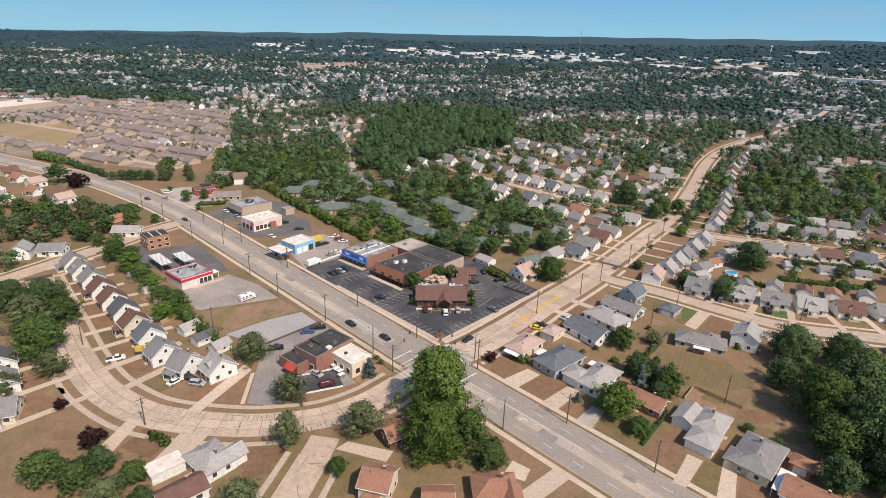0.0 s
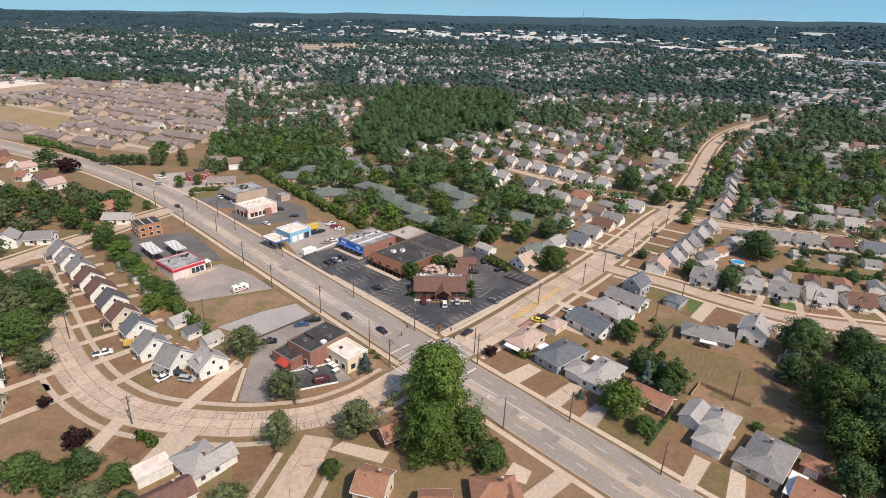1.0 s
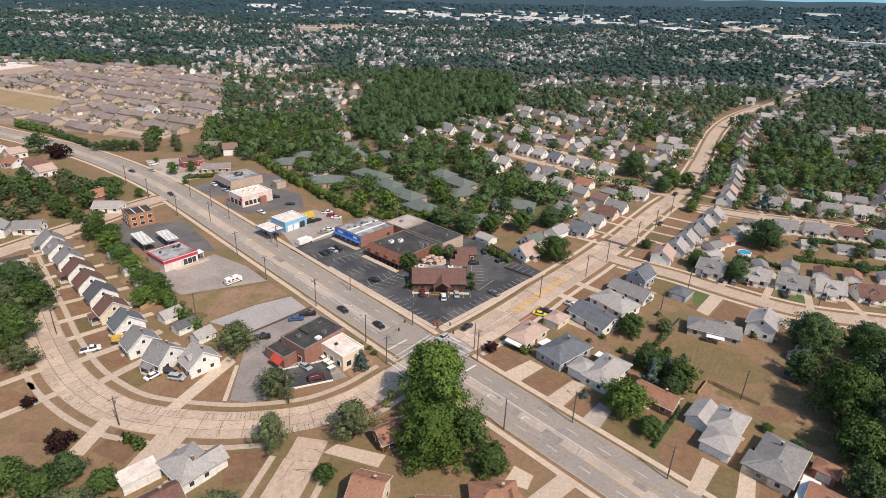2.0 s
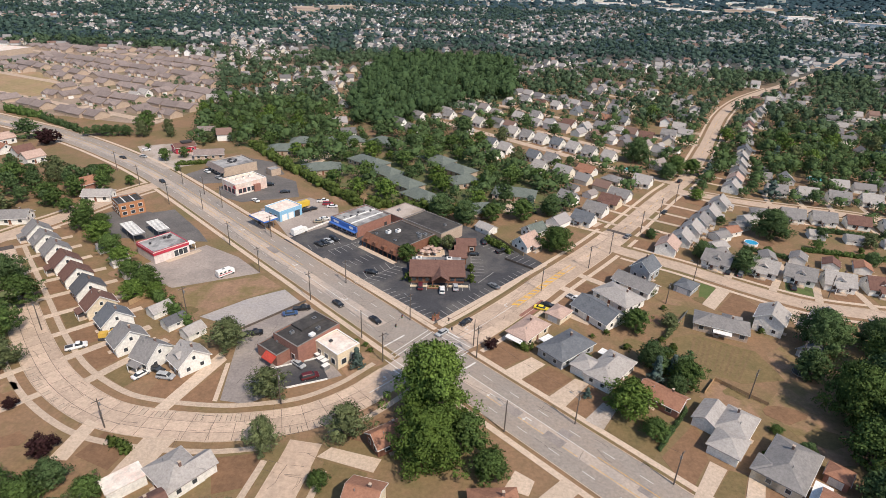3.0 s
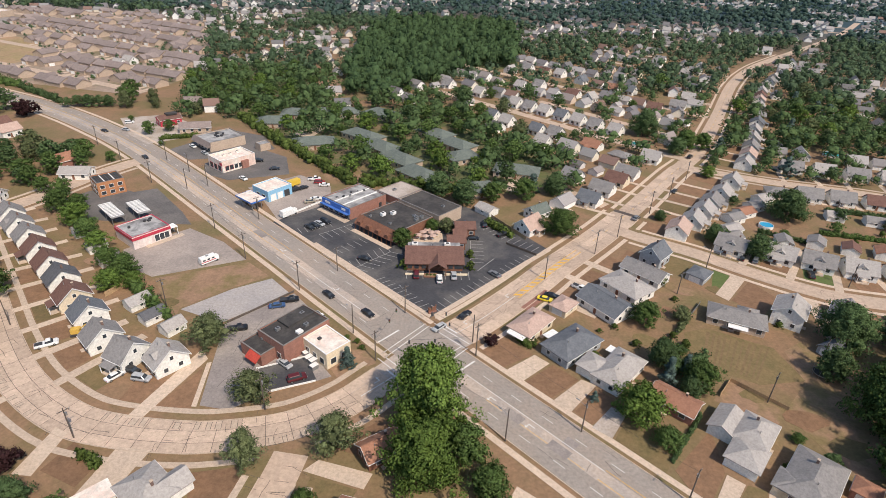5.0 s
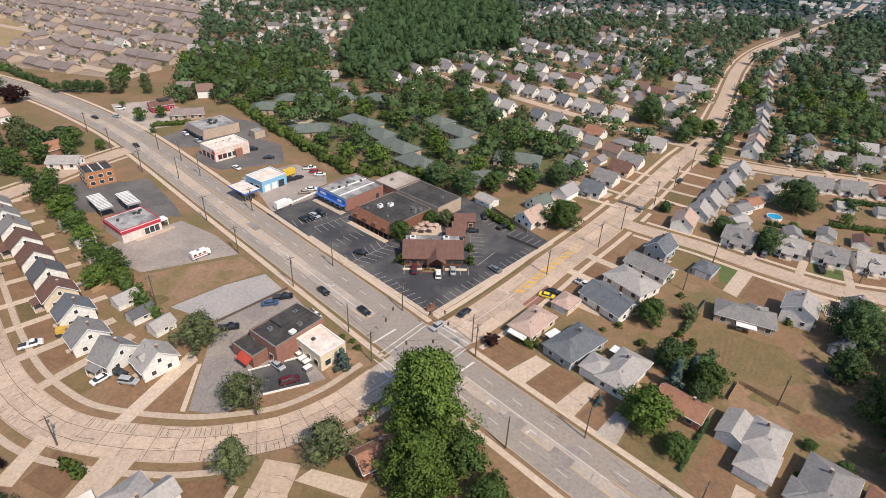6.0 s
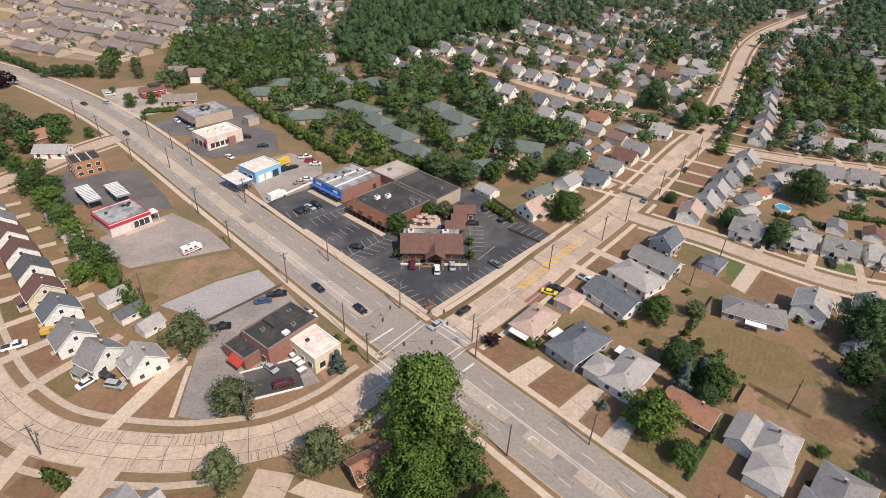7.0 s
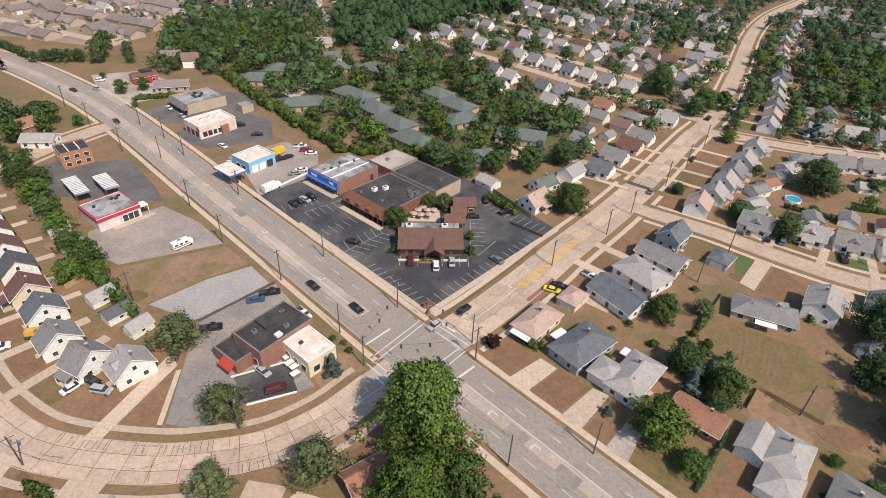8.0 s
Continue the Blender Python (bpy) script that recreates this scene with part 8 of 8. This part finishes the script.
# ---- vehicles ----
for x, y, rot, colour, style, where in ((-39.9, 169.4, -42, "black", "sedan", "driving on the main road"), (-26.6, 161.6, -42, "black", "sedan", "driving on the main road"), (-6.0, 157.6, -128, "silver", "sedan", "waiting at the crossing"),
                                        (0.8, 164.4, -128, "black", "sedan", "on the tan street"), (24.6, 176, -20, "yellow", "sedan", "in a driveway"), (26.8, 178.2, -20, "black", "sedan", "in a driveway"), (36.3, 183.8, -40, "white", "pickup", "in a driveway"),
                                        (-7.9, 182.8, 96, "white", "suv", "parked before the log cabin"), (-15.4, 184.4, 96, "maroon", "suv", "parked before the log cabin"), (-3.5, 185.4, 96, "silver", "sedan", "parked before the log cabin"),
                                        (9.6, 188.3, 135, "grey", "sedan", "parked in a stall"), (-33.6, 192, -15, "black", "sedan", "parked in the lot"), (-57.6, 211.7, -35, "black", "sedan", "parked in a row"), (-56.2, 213.4, -35, "black", "sedan", "parked in a row"),
                                        (-54.9, 215.2, -35, "silver", "sedan", "parked in a row"), (-53.2, 217.2, -35, "black", "suv", "parked in a row"), (5.9, 224.4, 95, "black", "suv", "behind the restaurant"), (12.7, 217.2, 40, "black", "pickup", "at the edge of the lot"),
                                        (1.6, 212.3, 5, "black", "sedan", "behind the log cabin"), (-98.1, 252.4, -38, "white", "sedan", "beside the fast-food restaurant"), (-65.3, 254.1, 10, "red", "suv", "on the garage forecourt"), (-62.6, 251.6, 10, "white", "sedan", "on the garage forecourt"),
                                        (-68.6, 257.4, 10, "white", "pickup", "on the garage forecourt"), (-72.5, 244.6, 50, "black", "suv", "on the garage forecourt"), (-70.4, 246.8, 50, "black", "sedan", "on the garage forecourt"), (-63.8, 233.9, 20, "tan", "sedan", "on the garage forecourt"),
                                        (-62.2, 236.8, 20, "white", "sedan", "on the garage forecourt"), (-52.9, 161.7, 20, "blue", "sedan", "beside the bar"), (-50.3, 165, 20, "black", "pickup", "beside the bar"), (-39.4, 157.9, -42, "white", "pickup", "beside the bar"),
                                        (-42.9, 137.6, -35, "silver", "sedan", "in the small lot"), (-38.4, 132.9, 30, "maroon", "suv", "in the small lot"), (-59.8, 149.9, 20, "black", "pickup", "beside the gravel yard"), (-80.8, 128.3, 60, "white", "sedan", "in a driveway"),
                                        (-74.3, 128.3, -5, "silver", "suv", "under a porch roof"), (-104.0, 137.4, 35, "white", "pickup", "on a front drive"), (-89.2, 237.9, -42, "white", "sedan", "driving on the main road"),
                                        (-150.7, 269.4, -42, "black", "sedan", "driving on the main road"), (-77.8, 130.6, -20, "black", "suv", "in a driveway"), (-104.5, 274, 15, "white", "sedan", "at the drive-through"), (-99.5, 274.5, 15, "black", "suv", "at the drive-through"),
                                        (-89, 266, 15, "black", "sedan", "at the drive-through"), (97.2, 212.5, 60, "black", "sedan", "in a driveway"), (101.2, 211.2, 60, "grey", "suv", "in a driveway"), (116.5, 203.5, 75, "black", "suv", "in a driveway"), (90, 272.0, -122, "black", "sedan", "on the tan street"),
                                        (112, 322, 57, "black", "suv", "on the tan street"), (66, 240, 57, "grey", "sedan", "on the tan street"), (-190, 302, -30, "black", "sedan", "driving on the main road"), (-181, 306, -20, "silver", "sedan", "near the red restaurant"), (-186, 318, 30, "white", "suv", "near the red restaurant"),
                                        (305, 640, 45, "black", "sedan", "far along the tan street"), (285, 626, 45, "black", "sedan", "far along the tan street"), (-127.5, 280, -40, "silver", "sedan", "before the brown shop block"), (-137, 288, -40, "white", "sedan", "before the brown shop block")):
    car(x, y, rot, colour, style, where)


def build_rv(box=False):
    root = thing("box_truck" if box else "motorhome", Matrix(), "", "truck" if box else "motorhome")
    part("body", Shape().profile([(-1.15, 0.55), (1.15, 0.55), (1.15, 2.85), (1.0, 3.0), (-1.0, 3.0), (-1.15, 2.85)][::-1], -3.6, 1.9 if box else 2.4), TRIM, root)
    part("cab", Shape().profile([(-1.05, 0.5), (1.05, 0.5), (1.0, 1.5), (0.85, 2.2), (-0.85, 2.2), (-1.0, 1.5)][::-1], 2.0 if box else 2.4, 3.6), TRIM, root)
    part("windscreen", Shape().box(3.58, 0, 1.45, 0.1, 1.7, 0.65), GLASS, root)
    if not box:
        for x in (-2.4, -0.6, 1.2):
            for s in (-1, 1):
                part("window", Shape().box(x, s * 1.16, 1.7, 1.0, 0.06, 0.6), GLASS, root)
        part("stripe", Shape().box(-0.6, -1.17, 1.1, 5.8, 0.03, 0.3), RED, root)
        part("roof_unit", Shape().box(-0.6, 0, 3.0, 1.0, 0.7, 0.3), STEEL, root)
    for x in (-2.2, 2.6):
        for s in (-1, 1):
            part("wheel", Shape().rod((x, s * 0.85, 0.4), (x, s * 1.12, 0.4), 0.4, n=12), RUBBER, root)
    return root


spawn("rv", build_rv, at(-82.3, 183.2, 53, 0.85, 0.05), "white motorhome with a red stripe on the bare lot")
spawn("boxtruck", lambda: build_rv(True), at(-68.2, 221, 55, 0.95, 0.05), "white box truck parked by the low wall")
yt = thing("box_trailer", at(-75, 249.5, 55, 1, 0.05), "yellow box trailer behind the garage", "trailer")
part("body", Shape().box(0, 0, 0.6, 5.2, 2.3, 2.2), mat("yellow_panel", (0.72, 0.48, 0.06), (0.62, 0.42, 0.06), rough=0.5, bump=0.0), yt)
for s in (-1, 1):
    part("wheel", Shape().rod((-0.6, s * 0.95, 0.38), (-0.6, s * 1.18, 0.38), 0.38, n=12), RUBBER, yt)
dg = thing("excavator", at(-99.5, 142.5, 20, 1, 0.05), "yellow digger on a front lawn", "digger")
part("body", Shape().box(0, 0, 0.8, 2.2, 1.7, 1.3), mat("digger_yellow", (0.62, 0.40, 0.08), (0.5, 0.32, 0.07), rough=0.5, bump=0.0), dg)
for s in (-1, 1):
    part("track", Shape().box(0, s * 0.85, 0, 2.6, 0.45, 0.8), DARKM, dg)
part("boom", Shape().rod((1.0, 0, 1.8), (2.8, 0, 3.0), 0.18, 0.14), MATS["digger_yellow"], dg)
part("arm", Shape().rod((2.8, 0, 3.0), (3.8, 0, 1.0), 0.14, 0.1), MATS["digger_yellow"], dg)
for k, (x, y, rot) in enumerate(((-37.6, 140.2, 52), (-36.2, 139.2, 52), (-35.4, 137.2, 52), (-38.6, 142, 52))):
    bn = thing("waste_bin", at(x, y, rot, 1, 0.06), "pale lidded waste container behind the stucco shop", "bin")
    part("body", Shape().box(0, 0, 0, 1.9, 1.3, 1.2), STEEL, bn)
    part("lid", Shape().box(0, 0, 1.2, 2.0, 1.4, 0.1), TRIM, bn)
bb = thing("waste_bin", at(-2.6, 224.5, 50, 1, 0.06), "blue lidded waste container behind the restaurant", "bin")
part("body", Shape().box(0, 0, 0, 2.0, 1.5, 1.4), BLUE, bb)
part("lid", Shape().box(0, 0, 1.4, 2.1, 1.6, 0.1), DARKM, bb)

# ---- poles, wires and signals ----
for x, y, h, kind in ((11.4, 119.4, 9.5, "lamp"), (28.4, 124, 9.5, "both"), (4.4, 147.3, 10.5, "utility"), (3.4, 153, 9.0, "lamp"), (-21, 142.3, 9.5, "utility"), (-28.9, 152.6, 9.5, "lamp"), (-49.3, 171.2, 10.5, "both"), (-71.8, 186.9, 10, "utility"), (-90.5, 206.2, 10, "utility"),
                      (-109.3, 242.7, 10, "utility"), (-133.1, 242.3, 10, "utility"), (-159, 264, 10, "utility"), (-78, 216, 9.5, "utility"), (-116.4, 239, 9.0, "lamp"), (-40.7, 183.8, 9.0, "utility"), (-16.3, 163.9, 9.5, "both"), (-42.5, 122.4, 10, "utility"), (25.7, 188.5, 9, "utility"),
                      (44.8, 208.2, 9.5, "both"), (55.4, 222.6, 9.5, "utility"), (73, 246.5, 10, "both"), (86, 265.5, 9.5, "utility"), (100, 288.5, 9.5, "utility"), (81.4, 203.0, 9, "lamp"), (95.5, 155.3, 8.5, "utility"), (75.1, 138.8, 9.5, "utility"), (-78.8, 110, 8.5, "utility"),
                      (-83.5, 158, 9.5, "utility"), (-118.9, 144.2, 8.5, "lamp"), (66.9, 185.7, 8, "utility"), (126, 198, 9, "utility"), (-181, 282, 10, "utility"), (-140, 268.5, 10, "lamp"), (47, 108, 9.5, "utility"), (-124, 257, 9, "lamp")):
    pole(x, y, 48, h, kind)


def wire(a, b, sag=0.8, r=0.018, label="thin black overhead cable between poles"):
    s = Shape()
    p, q = Vector(a), Vector(b)
    last = p
    for k in range(1, 9):
        t = k / 8
        c = p.lerp(q, t) - Vector((0, 0, sag * 4 * t * (1 - t)))
        s.rod(last, c, r, n=4)
        last = c
    return tagged(part("overhead_cable", s, DARKM), label, "cable")


for a, b in (((11.4, 119.4), (-21, 142.3)), ((47, 108), (28.4, 124)), ((28.4, 124), (4.4, 147.3)), ((-21, 142.3), (-49.3, 171.2)), ((-49.3, 171.2), (-71.8, 186.9)), ((-71.8, 186.9), (-90.5, 206.2)), ((4.4, 147.3), (25.7, 188.5)), ((25.7, 188.5), (44.8, 208.2)), ((44.8, 208.2), (55.4, 222.6)), ((55.4, 222.6), (73, 246.5)), ((73, 246.5), (86, 265.5)), ((86, 265.5), (100, 288.5))):
    wire((*a, 8.9), (*b, 8.9))
for a, b in (((-21, 142.3, 6.6), (4.4, 147.3, 6.6)), ((-16.3, 163.9, 6.6), (-21, 142.3, 6.6)), ((-16.3, 163.9, 6.6), (3.4, 153, 6.6)), ((4.4, 147.3, 6.6), (-16.3, 163.9, 6.4))):
    wire(a, b, 0.5, 0.025, "span cable carrying traffic lights")


def build_signal():
    root = thing("traffic_light", Matrix(), "black traffic light hanging over the crossing", "traffic light")
    part("housing", Shape().box(0, 0, -1.1, 0.36, 0.3, 1.05), DARKM, root)
    for k, c in enumerate(((0.30, 0.02, 0.02), (0.35, 0.22, 0.02), (0.02, 0.22, 0.08))):
        part("lens", Shape().rod((0, -0.16, -0.26 - 0.33 * k), (0, -0.2, -0.26 - 0.33 * k), 0.12, n=10), mat("signal_lens_%d" % k, c, c, rough=0.3, bump=0.0), root)
    part("hanger", Shape().rod((0, 0, -0.06), (0, 0, 0.2), 0.03, n=6), STEEL, root)
    return root


for x, y, rot in ((-12.6, 143.9, 140), (-6.2, 145.2, 140), (-18.9, 152, 50), (-17.8, 157, 50), (-8.4, 159.6, -40), (-4.2, 157.2, -40), (-3.0, 152.6, 230), (-8, 156.6, 230)):
    spawn("signal", build_signal, at(x, y, rot, 1.0, 6.15), group="traffic lights over the crossing")

# sign monument on the corner of the lot, fences, pools
sg = thing("monument_sign", pose(-8.6, 165.2, 0, 0, 0, 40), "low log-framed restaurant sign on the lot's corner", "sign")
part("base", Shape().box(0, 0, 0, 2.6, 0.8, 0.5), BRICK, sg)
part("board", Shape().box(0, 0, 0.5, 2.4, 0.3, 1.3), WOODST, sg)
for px in (-1.25, 1.25):
    part("post", Shape().rod((px, 0, 0), (px, 0, 2.3), 0.14, n=8), WOODST, sg)
for pts, h, mtl, lab in ((((68.6, 145.5), (64, 139.5)), 1.2, WOOD, "thin wire garden fence"), (((68.6, 145.5), (79, 136.5)), 1.2, WOOD, "thin dark garden fence"), (((13.8, 210.5), (24, 203.5)), 1.0, POLE, "low dark timber barrier"), (((8.5, 231.5), (21, 215)), 1.6, WOOD, "pale timber garden fence behind the lot"),
                         (((60.2, 163.5), (72, 180)), 1.2, STEEL, "grey wire mesh garden fence")):
    a, b = Vector(pts[0]), Vector(pts[1])
    fn = thing("fence", pose(a.x, a.y, 0, 0, 0, math.degrees(math.atan2((b - a).y, (b - a).x))), lab, "fence")
    L = (b - a).length
    n = int(L / 2.2)
    for k in range(n + 1):
        part("post", Shape().box(L * k / n, 0, 0, 0.1, 0.1, h + 0.1), mtl, fn)
    for k in range(n):
        part("panel", Shape().box(L * (k + 0.5) / n, 0, 0.1, L / n - 0.12, 0.04, h - 0.15), mtl, fn)


def pool(x, y, r, m, label, h=1.1):
    root = thing("swimming_pool", pose(x, y, 0), label, "pool")
    n = 24
    ring = Shape()
    for k in range(n):
        a, b = k * math.tau / n, (k + 1) * math.tau / n
        ring.add([(q * math.cos(t), q * math.sin(t), z) for q, t, z in ((r, a, 0), (r, b, 0), (r, b, h), (r, a, h), (r - 0.15, a, h), (r - 0.15, b, h), (r - 0.15, b, 0), (r - 0.15, a, 0))], [(0, 1, 2, 3), (3, 2, 5, 4), (4, 5, 6, 7)])
    part("rim", ring, TRIM, root)
    part("water", Shape().rod((0, 0, h - 0.3), (0, 0, h - 0.2), r - 0.15, n=24), m, root)
    for k in range(8):
        a = k * math.tau / 8
        part("strut", Shape().box((r + 0.06) * math.cos(a), (r + 0.06) * math.sin(a), 0, 0.1, 0.1, h, math.degrees(a)), TRIM, root)


pool(117.4, 241.5, 2.7, WATER, "round above-ground pool with a bright blue cover")
pool(194, 342, 4.0, TEAL, "round above-ground pool with a turquoise cover")
pool(-110, 418, 3.6, WATER, "round above-ground pool on a dry lawn")
pool(89, 338, 3.4, TEAL, "round above-ground pool with a turquoise cover")
tp = thing("trampoline", pose(94, 151.2, 0), "round garden trampoline with a net ring", "trampoline")
part("mat", Shape().rod((0, 0, 0.8), (0, 0, 0.85), 2.2, n=20), DARKM, tp)
for k in range(8):
    a = k * math.tau / 8
    part("pole", Shape().rod((2.3 * math.cos(a), 2.3 * math.sin(a), 0), (2.3 * math.cos(a), 2.3 * math.sin(a), 2.4), 0.05, n=6), STEEL, tp)
part("frame", Shape().add(*[[(2.35 * math.cos(k * math.tau / 20), 2.35 * math.sin(k * math.tau / 20), z) for z in (0.75, 0.95) for k in range(20)], [(k, (k + 1) % 20, 20 + (k + 1) % 20, 20 + k) for k in range(20)]]), STEEL, tp)
st = thing("log_stack", pose(-12.5, 184.6, 0, 0, 0, 6), "small planted bed with a timber frame by the entrance", "planter")
part("frame", Shape().box(1.6, 0.4, 0, 4.4, 2.2, 0.35), WOODST, st)
part("soil", Shape().box(1.6, 0.4, 0.35, 4.0, 1.8, 0.04), DIRT, st)
for dx in (0.4, 1.6, 2.8):
    tree("bush", -12.5 + dx * 0.99, 185 + dx * 0.1, 0.6, 0.8, 0, "in the planted bed")


# ---- concrete slabs ----
def slabs(parent, line, offsets, length, z, material, lo, hi, gap=0.07, limit=None):
    """Single slabs side by side along a street, with open joints between them."""
    nn = normals(line)
    run = [0.0]
    for a, b in zip(line, line[1:]):
        run.append(run[-1] + (b - a).length)

    def at_run(s):
        k = max(0, min(len(line) - 2, next((i for i in range(len(run) - 1) if run[i + 1] >= s), len(line) - 2)))
        t = (s - run[k]) / max(1e-6, run[k + 1] - run[k])
        return line[k].lerp(line[k + 1], t), nn[k].lerp(nn[k + 1], t).normalized()
    s = run[lo]
    count = 0
    srng = np.random.default_rng(len(line))
    while s + length < run[hi]:
        for o1, o2 in zip(offsets, offsets[1:]):
            sh = 0.0
            p0, n0 = at_run(s + gap / 2 + sh)
            p1, n1 = at_run(s + length - gap / 2 + sh)
            g = gap / 2
            tilt = srng.normal(scale=0.004)
            corners = [p0 + n0 * (o1 + g), p0 + n0 * (o2 - g), p1 + n1 * (o2 - g), p1 + n1 * (o1 + g)]
            mid = (corners[0] + corners[2]) / 2
            if limit is not None and other_gap(mid.x, mid.y, line) < limit:
                continue
            top = [(c.x, c.y, z + tilt) for c in corners]
            ob = part("slab", Shape().add(top + [(x, y, z - 0.1) for x, y, _ in top], [(0, 1, 2, 3), (4, 7, 6, 5), (0, 4, 5, 1), (1, 5, 6, 2), (2, 6, 7, 3), (3, 7, 4, 0)]), material, parent)
            count += 1
        s += length
    return count


slabs(west_base, WEST, (-4.4, -1.7, 1.6, 4.4), 5.2, 0.034, CONC, 5, len(WEST) - 1, 0.1, limit=-0.5)
slabs(cross_base, CROSS, (-5.5, -1.9, 1.7, 5.5), 6.0, 0.036, CONC, 4, CN, 0.05)
slabs(cross_base, CROSS, (-3.9, 0.0, 3.9), 6.0, 0.036, CONC, CN, index_near(CROSS, 112, 321), 0.05)
k1 = index_near(CROSS, 111, 319)
far_cross = Shape()
strip(far_cross, CROSS, -3.9, -0.04, 0.036, 0.1, k1)
strip(far_cross, CROSS, 0.04, 3.9, 0.036, 0.1, k1)
tagged(part("pavement_far", far_cross, CONC_JOIN, cross_base), kind="stuff")


# ---- the plan fitted to the view ----
def fit_to_view(p):
    """Shifts the drawn plan to fit the camera's view: far blocks come nearer, the western ones a little north."""
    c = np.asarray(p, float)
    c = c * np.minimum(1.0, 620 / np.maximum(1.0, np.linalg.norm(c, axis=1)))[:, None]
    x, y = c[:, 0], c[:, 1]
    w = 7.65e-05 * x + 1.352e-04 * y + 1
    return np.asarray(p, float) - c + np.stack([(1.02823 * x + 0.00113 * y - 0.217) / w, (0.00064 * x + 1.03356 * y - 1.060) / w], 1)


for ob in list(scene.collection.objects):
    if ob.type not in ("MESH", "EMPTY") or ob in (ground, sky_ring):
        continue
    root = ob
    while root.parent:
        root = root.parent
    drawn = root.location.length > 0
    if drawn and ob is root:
        ob.location.xy = fit_to_view([ob.location.xy])[0]
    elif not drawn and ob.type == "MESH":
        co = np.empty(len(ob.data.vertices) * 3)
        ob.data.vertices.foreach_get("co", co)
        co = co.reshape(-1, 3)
        co[:, :2] = fit_to_view(co[:, :2])
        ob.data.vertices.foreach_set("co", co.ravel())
